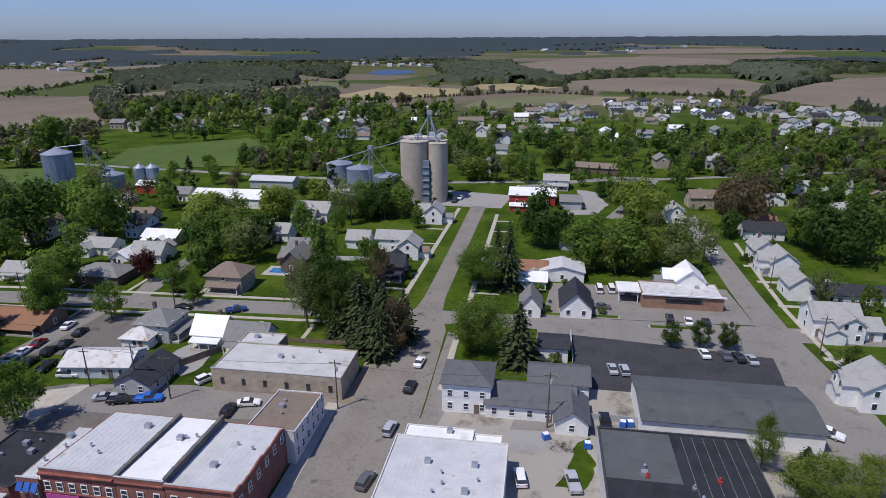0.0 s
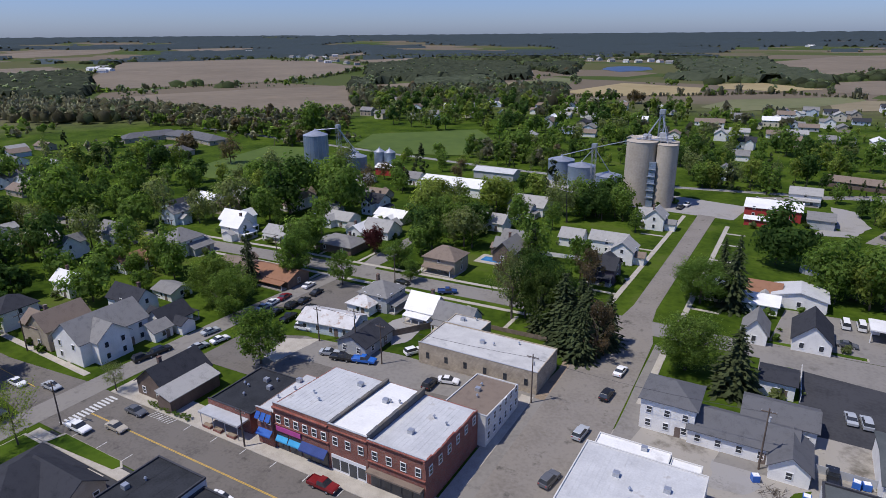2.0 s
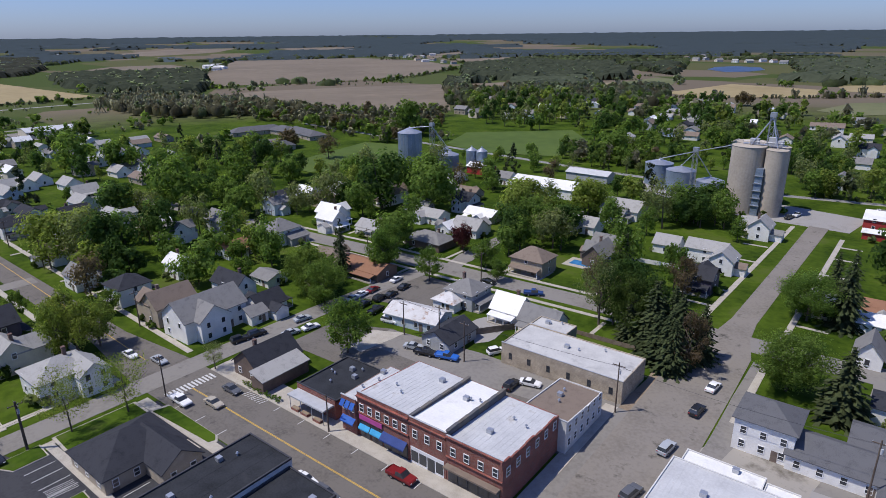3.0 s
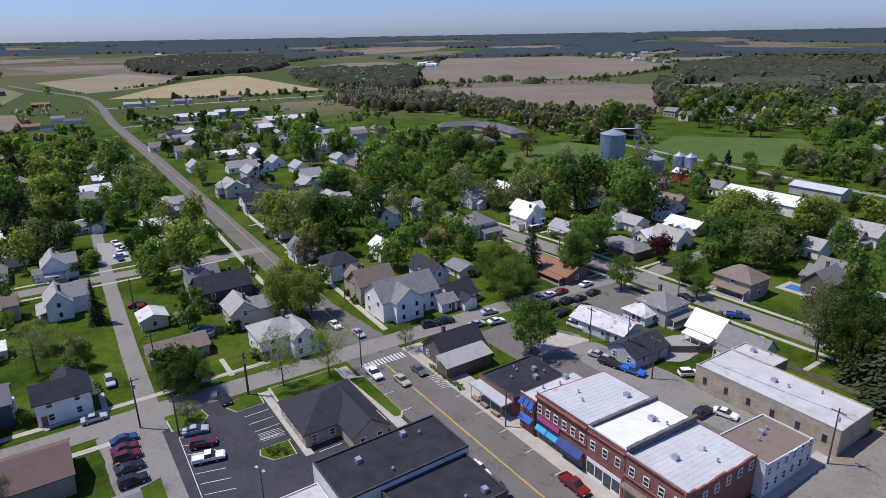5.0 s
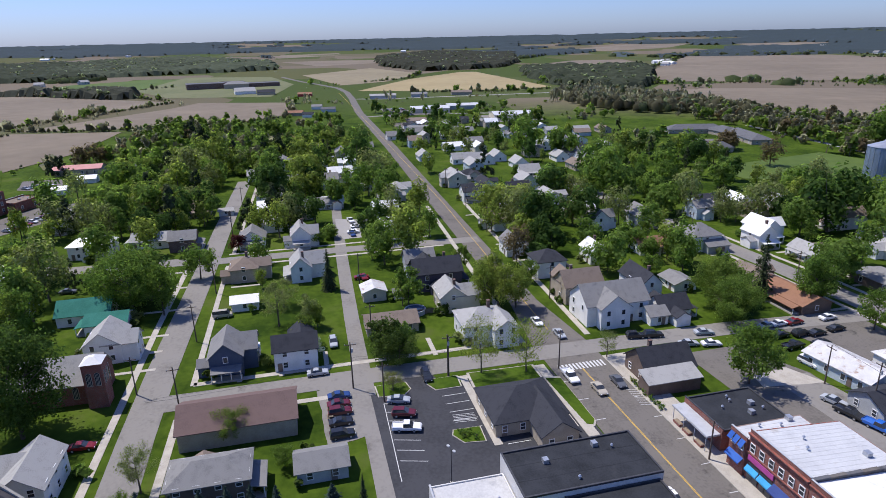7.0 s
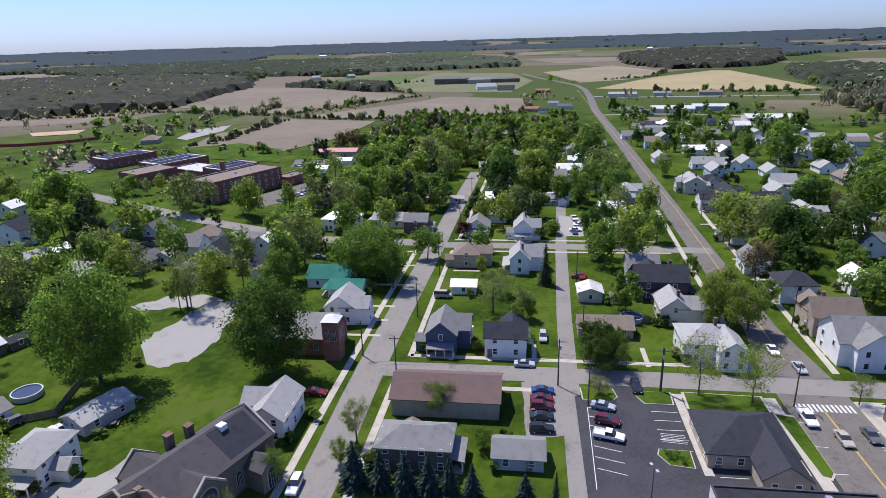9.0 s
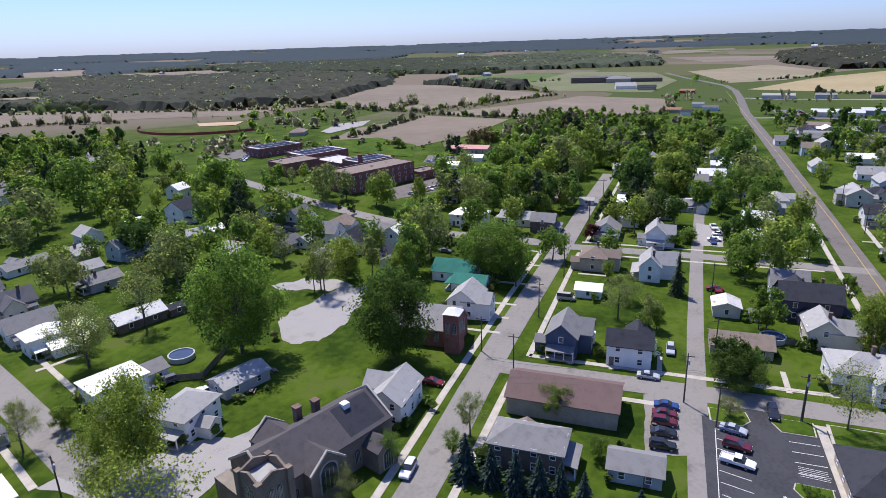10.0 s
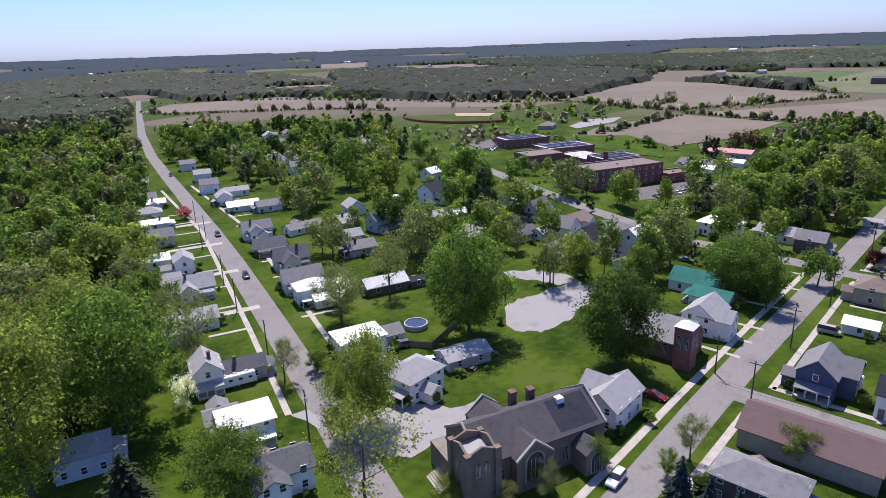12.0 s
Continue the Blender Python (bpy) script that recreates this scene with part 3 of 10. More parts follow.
def flat_block(x0, y0, x1, y1, h, wall, roof, name="commercial_building", label="", parapet=0.5, seams=0, window_rows=(), sides="nsew", units=3, slope=0.0, spacing=3.2, rot=0, lip=0.22):
    """A flat-roofed block with parapet walls, standing-seam ribs, roof vents and rows of windows at the heights given."""
    r = root(name, (x0 + x1) / 2, (y0 + y1) / 2, 0, rot, label or f"{WALL_WORD[wall]} commercial block with {ROOF_WORD[roof]} roof", name.replace("_", " "))
    a, b = (x1 - x0) / 2, (y1 - y0) / 2
    TAKEN.append(((x0 + x1) / 2, (y0 + y1) / 2, math.hypot(a, b) + 1))
    t = 0.2
    zf, zb = h - parapet, h - parapet - slope
    up = min(parapet, lip)
    bm = bmesh.new()
    box(bm, -a, -b, 0, a, -b + t, h)
    part("wall", bm, WALLS[wall], r)
    bm = bmesh.new()
    box(bm, -a, b - t, 0, a, b, zb + up)
    part("wall", bm, WALLS[wall], r)
    for s in (-1, 1):
        bm = bmesh.new()
        x2, x3 = sorted((s * a, s * (a - t)))
        prism(bm, [(x2, -b + t, 0), (x2, b - t, 0), (x2, b - t, zb + up), (x2, -b + t, zf + up)][::-1], [(x3, -b + t, 0), (x3, b - t, 0), (x3, b - t, zb + up), (x3, -b + t, zf + up)][::-1])
        part("wall", bm, WALLS[wall], r)
    bm = bmesh.new()
    slab(bm, [(-a + t, -b + t, zf), (a - t, -b + t, zf), (a - t, b - t, zb), (-a + t, b - t, zb)], 0.25)
    deck = part("roof", bm, ROOFS[roof], r)
    if seams:
        bm = bmesh.new()
        slab(bm, [(-0.03, -b + t, zf + 0.022), (0.03, -b + t, zf + 0.022), (0.03, b - t, zb + 0.022), (-0.03, b - t, zb + 0.022)], 0.05)
        me = mesh_of("seam", bm, ROOFS[roof])
        k = int((x1 - x0) / seams)
        for i in range(1, k):
            share("seam", me, deck, pose(-a + (x1 - x0) * i / k, 0, 0))
    bm = bmesh.new()
    box(bm, -a - 0.05, -b - 0.05, h + 0.002, a + 0.05, -b + t + 0.05, h + 0.10)
    part("coping", bm, DARKTRIM if roof == "tar" else GREYTRIM, r)
    if roof == "tar":
        for x2, y2, x3, y3, z2 in ((-a - 0.04, b - t - 0.06, a + 0.04, b + 0.04, zb + up), (-a - 0.04, -b + t + 0.06, -a + t + 0.06, b - t - 0.07, zf + up), (a - t - 0.06, -b + t + 0.06, a + 0.04, b - t - 0.07, zf + up)):
            bm = bmesh.new()
            box(bm, x2, y2, z2 - 0.3, x3, y3, z2 + 0.05)
            part("coping", bm, DARKTRIM, r)
    rng = random.Random(int(x0 * 3 + y0))
    for i in range(units):
        ux, uy = rng.uniform(-a * 0.7, a * 0.7), rng.uniform(-b * 0.6, b * 0.7)
        z = zf - slope * (uy + b) / (2 * b)
        bm = bmesh.new()
        if i % 3 == 0:
            box(bm, ux - 0.5, uy - 0.45, z - 0.05, ux + 0.5, uy + 0.45, z + 0.75)
        else:
            tube(bm, ux, uy, z - 0.05, z + 0.5, 0.12, 0.12)
            tube(bm, ux, uy, z + 0.5, z + 0.75, 0.28, 0.12)
        part("roof_vent", bm, STEEL, r)
    for z in window_rows:
        if "s" in sides:
            k = max(1, int(2 * a / spacing))
            for i in range(k):
                if wall == "stone":
                    share("window", WIN_DARK, r, pose(-a + 2 * a * (i + 0.5) / k, -b, z, 0, 0, 0) @ Matrix.Diagonal((0.85, 1, 0.9, 1)))
                else:
                    window(r, -a + 2 * a * (i + 0.5) / k, -b, z, 0)
        if "n" in sides:
            k = max(1, int(2 * a / spacing))
            for i in range(k):
                window(r, -a + 2 * a * (i + 0.5) / k, b, z, 180)
        if "e" in sides:
            k = max(1, int(2 * b / spacing))
            for i in range(k):
                window(r, a, -b + 2 * b * (i + 0.5) / k, z, 90)
        if "w" in sides:
            k = max(1, int(2 * b / spacing))
            for i in range(k):
                window(r, -a, -b + 2 * b * (i + 0.5) / k, z, -90)
    return r


# ---------------------------------------------------------------- trees


def limb_tree(bm, rng, h, spread, trunk_r, levels=9, bare=False):
    """Tapered trunk with limbs; returns limb tips."""
    top = h * 0.62
    rod(bm, (0, 0, -0.1), (0.05 * h * rng.uniform(-0.3, 0.3), 0, h * 0.3), trunk_r, trunk_r * 0.75, 7)
    rod(bm, (0, 0, h * 0.29), (rng.uniform(-0.3, 0.3), rng.uniform(-0.3, 0.3), top), trunk_r * 0.75, trunk_r * 0.25, 6)
    tips = []
    for i in range(levels):
        z = h * (0.26 + 0.36 * i / levels)
        a = i * 2.4 + rng.uniform(-0.4, 0.4)
        d = spread * rng.uniform(0.55, 0.85) * (1 - 0.3 * i / levels)
        q = Vector((math.cos(a) * d, math.sin(a) * d, z + d * rng.uniform(0.5, 0.95)))
        rod(bm, (0, 0, z), q, trunk_r * 0.36, trunk_r * 0.08, 4)
        tips.append(q)
        for j in range(4 if bare else 2):
            s = q * rng.uniform(0.5, 0.9)
            s.z = z + (q.z - z) * (s.x / q.x if abs(q.x) > 0.01 else 0.7)
            e = s + Vector((rng.uniform(-1, 1), rng.uniform(-1, 1), rng.uniform(0.3, 1.2))) * spread * 0.3
            rod(bm, s, e, trunk_r * 0.14, trunk_r * 0.03, 3)
            tips.append(e)
    return tips


def leaf_cloud(rng, h, spread, count, size, density=1.0, low=0.28, clumps=26):
    """Leaf sprays on and inside many uneven clumps that fill a crown."""
    pts = []
    c = []
    zc, zr = h * (low + 1) / 2, h * (1 - low) / 2
    for i in range(clumps):
        u = rng.uniform(-0.95, 1.0)
        a = rng.uniform(0, 2 * math.pi)
        k = math.sqrt(max(0, 1 - u * u)) * rng.uniform(0.30, 0.95)
        c.append((Vector((math.cos(a) * k * spread, math.sin(a) * k * spread, zc + u * zr * 0.80)), spread * rng.uniform(0.15, 0.36)))
    verts, faces = [], []
    size *= 0.86
    for i in range(count * 2):
        p0, r0 = c[i % clumps]
        d = Vector((rng.gauss(0, 1), rng.gauss(0, 1), rng.gauss(0.25, 0.9)))
        d.normalize()
        p = p0 + d * r0 * rng.uniform(0.35, 1.12)
        # sprays reach up and outwards along the limbs
        p += Vector((p0.x, p0.y, spread * 0.9)).normalized() * rng.uniform(-0.5, 0.9) * r0
        nrm = (d + Vector((rng.gauss(0, 0.55), rng.gauss(0, 0.55), rng.gauss(0.25, 0.5)))).normalized()
        t = nrm.orthogonal().normalized()
        t.rotate(Matrix.Rotation(rng.uniform(0, 6.28), 3, nrm))
        s = nrm.cross(t)
        a, b = size * rng.uniform(0.6, 1.3), size * rng.uniform(0.35, 0.8)
        k = len(verts)
        verts += [p - t * a, p + t * a * 0.6 + s * b, p + t * a * 0.6 - s * b]
        faces.append((k, k + 1, k + 2))
    return verts, faces


def cloud_mesh(name, vf, mat):
    me = bpy.data.meshes.new(name)
    me.from_pydata([tuple(v) for v in vf[0]], [], vf[1])
    me.materials.append(mat)
    return me


TREES = {}
FAR_HOUSES = []
TAKEN = []
LINES = []


def broadleaf(kind, leaf, seed, h=12.0, spread=5.0, count=1500, size=0.42, low=0.25, clumps=26, label="", bare=False, trunk=0.020):
    rng = random.Random(seed)
    bm = bmesh.new()
    limb_tree(bm, rng, h, spread, h * trunk, bare=bare)
    tm = mesh_of("trunk", bm, BARK)
    cm = cloud_mesh("crown", leaf_cloud(rng, h, spread, count, size, 1, low, clumps), LEAF[leaf])
    TREES.setdefault(kind, []).append((tm, cm, h, spread, label))


def conifer(kind, leaf, seed, h=14.0, spread=3.2, label=""):
    rng = random.Random(seed)
    bm = bmesh.new()
    rod(bm, (0, 0, -0.1), (0, 0, h * 0.97), h * 0.018, 0.03, 6)
    tm = mesh_of("trunk", bm, BARK)
    verts, faces = [], []
    z = h * 0.06
    while z < h * 0.985:
        f = 1 - z / h
        r = spread * (f ** 0.7) * rng.uniform(0.68, 1.15) + 0.12
        k = max(5, int(7 + 9 * f))
        for i in range(k):
            a = 2 * math.pi * (i + rng.random()) / k
            d = Vector((math.cos(a), math.sin(a), 0))
            s = Vector((-d.y, d.x, 0))
            rr = r * rng.uniform(0.6, 1.15)
            for j in range(3):
                q0, q1 = rr * j / 3, rr * (j + 1.25) / 3
                w = (0.18 + 0.30 * (1 - j / 3)) * (0.4 + f) * spread * 0.32
                zz = z - 0.32 * q1 + rng.uniform(-0.12, 0.12)
                n0 = len(verts)
                verts += [d * q0 + Vector((0, 0, z - 0.25 * q0)), d * (q0 + q1) / 2 + s * w + Vector((0, 0, zz + rng.uniform(-0.15, 0.1))), d * q1 + Vector((0, 0, zz - 0.1)), d * (q0 + q1) / 2 - s * w + Vector((0, 0, zz + rng.uniform(-0.15, 0.1)))]
                faces.append((n0, n0 + 1, n0 + 2, n0 + 3))
        z += h * 0.034
    TREES.setdefault(kind, []).append((tm, cloud_mesh("crown", (verts, faces), LEAF[leaf]), h, spread, label))


for i in range(3):
    broadleaf("green", "green", 11 + i, 12, 5.0, 2000, 0.38, 0.14, 34, label="leafy green broadleaf tree with a rounded spring crown")
    broadleaf("far_green", "green", 61 + i, 12, 5.0, 900, 0.55, 0.14, 30, label="leafy green broadleaf tree among the houses")
    broadleaf("far_olive", "olive", 71 + i, 12, 5.0, 650, 0.5, 0.16, 30, label="budding olive-green tree among the houses")
for i in range(2):
    broadleaf("yellow", "yellow", 21 + i, 12, 5.0, 1900, 0.36, 0.14, 34, label="yellow-green broadleaf tree in young spring leaf")
    broadleaf("dark", "dark", 31 + i, 12, 5.2, 2000, 0.39, 0.10, 34, label="dense dark green broadleaf tree with low crown")
    broadleaf("olive", "olive", 41 + i, 13, 4.8, 1100, 0.26, 0.2, 30, label="budding tree with thin olive leaf and bare limbs", bare=True)
    broadleaf("russet", "russet", 51 + i, 12, 5.0, 1500, 0.32, 0.16, 30, label="russet-brown budding tree with bare twigs", bare=True)
    broadleaf("far_yellow", "yellow", 81 + i, 12, 5.0, 900, 0.55, 0.14, 30, label="yellow-green broadleaf tree among the houses")
    conifer("conifer", "conifer", 91 + i, 15, 3.8, "tall dark green spruce with drooping branches")
    conifer("spruce", "spruce", 95 + i, 8, 2.2, "blue-grey spruce planted in a row")
for i in range(2):
    broadleaf("near_green", "green", 111 + i, 12, 5.0, 5400, 0.205, 0.14, 54, label="leafy green broadleaf tree with a rounded spring crown")
    broadleaf("near_yellow", "yellow", 121 + i, 12, 5.0, 5200, 0.20, 0.14, 54, label="yellow-green broadleaf tree in young spring leaf")
    broadleaf("near_dark", "dark", 131 + i, 12, 5.2, 5400, 0.21, 0.10, 54, label="dense dark green broadleaf tree with low crown")
    broadleaf("near_olive", "olive", 141 + i, 13, 4.8, 3200, 0.18, 0.2, 36, label="budding tree with thin olive leaf and bare limbs", bare=True)
for i in range(2):
    broadleaf("sparse", "yellow", 151 + i, 12, 5.0, 1500, 0.20, 0.22, 40, label="thin budding tree in pale yellow-green leaf", bare=True, trunk=0.014)
    broadleaf("big_green", "green", 161 + i, 20, 8.5, 7600, 0.37, 0.07, 90, label="tall spreading green shade tree in spring leaf")
    broadleaf("big_yellow", "yellow", 171 + i, 20, 8.5, 7000, 0.35, 0.08, 90, label="tall yellow-green shade tree in young leaf")
broadleaf("big_dark", "dark", 181, 20, 8.5, 8200, 0.38, 0.06, 90, label="broad dark green shade tree with dense crown")
broadleaf("big_olive", "olive", 183, 20, 7.2, 4600, 0.28, 0.14, 70, label="tall budding tree with thin olive leaf and bare limbs", bare=True)
broadleaf("bush", "green", 101, 2.4, 1.5, 420, 0.16, 0.02, 12, "rounded green shrub on the lawn")
broadleaf("purple", "purple", 102, 7, 3.6, 1300, 0.30, 0.1, 20, "dark purple-leaved ornamental tree")
broadleaf("blossom", "blossom", 103, 4, 2.2, 800, 0.18, 0.15, 16, "small white-blossomed ornamental tree")
broadleaf("pink", "pink", 104, 5, 2.6, 800, 0.2, 0.15, 16, "small pink-blossomed ornamental tree")
TREE_N = [0]


FAR_TREES = {}


def tree(x, y, h, r, kind="green", z=0.0):
    """A single tree; those far from the middle of town are gathered for the joined far woods."""
    d = math.hypot(x, y)
    if -640 < x < -185 and 48 < y < 69:
        return None  # the highway stays open
    if d > 186:
        leaf = {"far_green": "green", "far_yellow": "yellow", "far_olive": "olive"}.get(kind, kind)
        n = (980 if d < 250 else 600 if d < 380 else 300 if d < 520 else 140) * max(1.0, (r / 5.5) ** 1.4)
        FAR_TREES.setdefault(leaf if leaf in LEAF else "green", []).append((x, y, h, r, int(n / 40) * 40))
        return None
    if r > 6.3 and "big_" + kind in TREES:
        kind = "big_" + kind
    elif d < 128 and "near_" + kind in TREES:
        kind = "near_" + kind
    v = TREES[kind]
    TREE_N[0] += 1
    tm, cm, h0, r0, lab = v[TREE_N[0] % len(v)]
    t = root("bush" if kind == "bush" else "tree", x, y, z, (TREE_N[0] * 77) % 360, lab, "bush" if kind == "bush" else "tree")
    t.scale = (r / r0, r / r0, h / h0)
    share("trunk", tm, t, Matrix())
    share("crown", cm, t, Matrix())
    return t


# ---------------------------------------------------------------- vehicles


def car_meshes(style):
    """Body with cabin, glass band and wheels; length along x, front at +x."""
    Lh, Wh = (2.35, 0.92) if style != "truck" else (2.8, 1.0)
    if style == "sedan":
        prof = [(-Lh, 0.35), (-Lh, 0.9), (-1.75, 1.02), (-1.0, 1.02), (0.85, 1.0), (2.0, 0.85), (Lh, 0.68), (Lh, 0.35)]
        cab = [(-1.55, 1.0), (-0.85, 1.45), (0.2, 1.47), (1.0, 0.99)]
    elif style == "suv":
        prof = [(-Lh, 0.4), (-Lh, 1.08), (-2.2, 1.12), (0.9, 1.1), (2.05, 0.98), (Lh, 0.8), (Lh, 0.4)]
        cab = [(-2.25, 1.1), (-2.0, 1.72), (0.1, 1.76), (0.95, 1.1)]
    elif style == "van":
        prof = [(-2.6, 0.4), (-2.6, 1.25), (1.6, 1.25), (2.35, 1.0), (2.5, 0.8), (2.5, 0.4)]
        cab = [(-2.6, 1.22), (-2.5, 2.15), (1.1, 2.15), (1.8, 1.2)]
    else:
        prof = [(-Lh, 0.5), (-Lh, 1.05), (-0.6, 1.05), (1.2, 1.12), (2.5, 1.02), (Lh, 0.85), (Lh, 0.5)]
        cab = [(-0.65, 1.08), (-0.55, 1.78), (0.55, 1.8), (1.25, 1.1)]
    bm = bmesh.new()
    prism(bm, [(x, -Wh, z) for x, z in prof], [(x, Wh, z) for x, z in prof])
    if style == "truck":
        box(bm, -Lh + 0.1, -Wh, 1.05, -0.75, -Wh + 0.12, 1.25)
        box(bm, -Lh + 0.1, Wh - 0.12, 1.05, -0.75, Wh, 1.25)
        box(bm, -Lh, -Wh + 0.12, 1.05, -Lh + 0.1, Wh - 0.12, 1.25)
    (x0, z0), (x1, z1), (x2, z2), (x3, z3) = cab
    box(bm, x1 - 0.05, -Wh * 0.76, z1 - 0.03, x2 + 0.05, Wh * 0.76, z2 + 0.03)
    bmesh.ops.bevel(bm, geom=[e for e in bm.edges], offset=0.05, segments=1, affect="EDGES")
    body = bm
    bm = bmesh.new()
    prism(bm, [(x0, -Wh * 0.95, z0), (x3, -Wh * 0.95, z3), (x3, Wh * 0.95, z3), (x0, Wh * 0.95, z0)], [(x1, -Wh * 0.75, z1), (x2, -Wh * 0.75, z2), (x2, Wh * 0.75, z2), (x1, Wh * 0.75, z1)])
    glass = bm
    bm = bmesh.new()
    rod(bm, (0, -0.11, 0), (0, 0.11, 0), 0.34, 0.34, 12)
    nf = len(bm.faces)
    rod(bm, (0, -0.12, 0), (0, 0.12, 0), 0.2, 0.2, 8)
    bm.faces.ensure_lookup_table()
    for f in bm.faces[nf:]:
        f.material_index = 1
    wheel = mesh_of("wheel", bm, TYRE, STEEL)
    bm = bmesh.new()
    box(bm, -0.04, -0.16, -0.07, 0.03, 0.16, 0.07)
    lamp = mesh_of("headlight", bm, TRIM)
    bm = bmesh.new()
    box(bm, -0.03, -0.14, -0.09, 0.04, 0.14, 0.09)
    tail = mesh_of("tail_light", bm, RED)
    return mesh_of("car_body", body, PAINTS["white"]), mesh_of("glasshouse", glass, GLASS), wheel, lamp, tail, Lh, Wh, prof


CARS = {s: car_meshes(s) for s in ("sedan", "suv", "truck", "van")}
BODY = {}
CAR_WORD = {"sedan": "saloon car", "suv": "sport utility car", "truck": "pickup truck", "van": "delivery van"}


def car(x, y, rot, paint="white", style="sedan"):
    bodym, glass, wheel, lamp, tail, Lh, Wh, prof = CARS[style]
    key = (style, paint)
    if key not in BODY:
        BODY[key] = bodym.copy()
        BODY[key].materials[0] = PAINTS[paint]
    r = root("pickup_truck" if style == "truck" else "van" if style == "van" else "car", x, y, 0.05, rot, f"parked {paint.replace('bluebright', 'bright blue')} {CAR_WORD[style]} on the asphalt", "car" if style in ("sedan", "suv") else "van" if style == "van" else "truck", "parked vehicles")
    share("body", BODY[key], r, Matrix())
    share("glasshouse", glass, r, Matrix())
    for sx in (-1.4, 1.45):
        for sy in (-1, 1):
            share("wheel", wheel, r, pose(sx, sy * (Wh - 0.09), 0.34))
    for sy in (-1, 1) if math.hypot(x, y) < 125 else ():
        share("headlight", lamp, r, pose(prof[-1][0], sy * Wh * 0.7, prof[-2][1] - 0.08))
        share("tail_light", tail, r, pose(prof[0][0], sy * Wh * 0.75, prof[1][1] - 0.15))
    return r


# ---------------------------------------------------------------- street furniture


_w = bmesh.new()
tube(_w, 0, 0, 0, 0.22, 0.05, 0.04, 6)
INSUL = mesh_of('insulator', _w, GREYTRIM)


def utility_pole(x, y, h=10.5, rot=0, lamp=False):
    r = root("utility_pole", x, y, 0, rot, "brown wooden utility pole with crossarm and insulators beside the street", "utility pole", "utility poles")
    bm = bmesh.new()
    tube(bm, 0, 0, -0.1, h, 0.17, 0.11, 8)
    part("pole", bm, POLEWOOD, r)
    bm = bmesh.new()
    box(bm, -1.2, -0.06, h - 0.75, 1.2, 0.06, h - 0.6)
    part("crossarm", bm, POLEWOOD, r)
    for xx in (-1.1, 0.5, 1.1):
        share("insulator", INSUL, r, pose(xx, 0, h - 0.6))
    if lamp:
        bm = bmesh.new()
        tube(bm, 0.28, 0, h - 2.4, h - 1.5, 0.22, 0.22, 8)
        part("transformer", bm, GREYTRIM, r, "grey pole-mounted transformer can")
    return r


def cable(p, q, sag=0.6):
    r = root("overhead_cable", 0, 0, 0, 0, "thin dark overhead cable slung between poles", "cable", "overhead cables")
    bm = bmesh.new()
    ring = None
    for i in range(9):
        t = i / 8
        c = Vector(p).lerp(Vector(q), t) - Vector((0, 0, sag * 4 * t * (1 - t)))
        now = [bm.verts.new(c + Vector(o)) for o in ((0.012, 0.012, -0.012), (-0.012, -0.012, -0.012), (0, 0, 0.02))]
        if ring:
            for j in range(3):
                bm.faces.new((ring[j], ring[(j + 1) % 3], now[(j + 1) % 3], now[j]))
        ring = now
    part("wire", bm, DARKTRIM, r)


def strip(name, pts, width, mat, z, label, category, kind="structure", thick=0.0):
    """A road or path along a line of points, mitred."""
    bm = bmesh.new()
    if category in ("road", "alley"):
        LINES.append(pts)
    P = [Vector((p[0], p[1], 0)) for p in pts]
    left, right = [], []
    for i, p in enumerate(P):
        d = Vector((0, 0, 0))
        if i:
            d += (p - P[i - 1]).normalized()
        if i < len(P) - 1:
            d += (P[i + 1] - p).normalized()
        d.normalize()
        w = width[i] if isinstance(width, (list, tuple)) else width
        s = Vector((-d.y, d.x, 0)) * w / 2
        left.append(p + s)
        right.append(p - s)
    for i in range(len(P) - 1):
        q = [right[i], right[i + 1], left[i + 1], left[i]]
        q = [Vector((v.x, v.y, z + rise_at(v.x, v.y))) for v in q]
        prism(bm, [v - Vector((0, 0, 0.12)) for v in q], q)
    ob = new(name, mesh_of(name, bm, mat))
    return tagged(ob, label, category, "", kind)


LAYER = [0]


def patch(name, pts, mat, z, label, category, kind="structure", wobble=0.0):
    if wobble:
        rw = random.Random(len(pts) + int(pts[0][0]))
        P, pts = pts, []
        for i, a in enumerate(P):
            b = P[(i + 1) % len(P)]
            for k in range(8):
                t = k / 8
                o = wobble * (noise.noise(Vector((a[0] + (b[0] - a[0]) * t, a[1] + (b[1] - a[1]) * t, 1.0)) * 0.22) * 2 + rw.uniform(-0.25, 0.25))
                pts.append((a[0] + (b[0] - a[0]) * t + o, a[1] + (b[1] - a[1]) * t + o * 0.7))
    bm = bmesh.new()
    LAYER[0] += 1
    z += 0.004 * (LAYER[0] % 9)
    poly(bm, [(p[0], p[1], z + rise_at(p[0], p[1])) for p in pts])
    bmesh.ops.recalc_face_normals(bm, faces=bm.faces)
    if bm.faces[:][0].normal.z < 0:
        bmesh.ops.reverse_faces(bm, faces=bm.faces[:])
    ob = new(name, mesh_of(name, bm, mat))
    return tagged(ob, label, category, "", kind)


def rise_at(x, y):
    """Gently rising country far out."""
    r = math.hypot(x, y)
    return 66.0 * ((r - 1300) / 3600) ** 2 if r > 1300 else 0.0

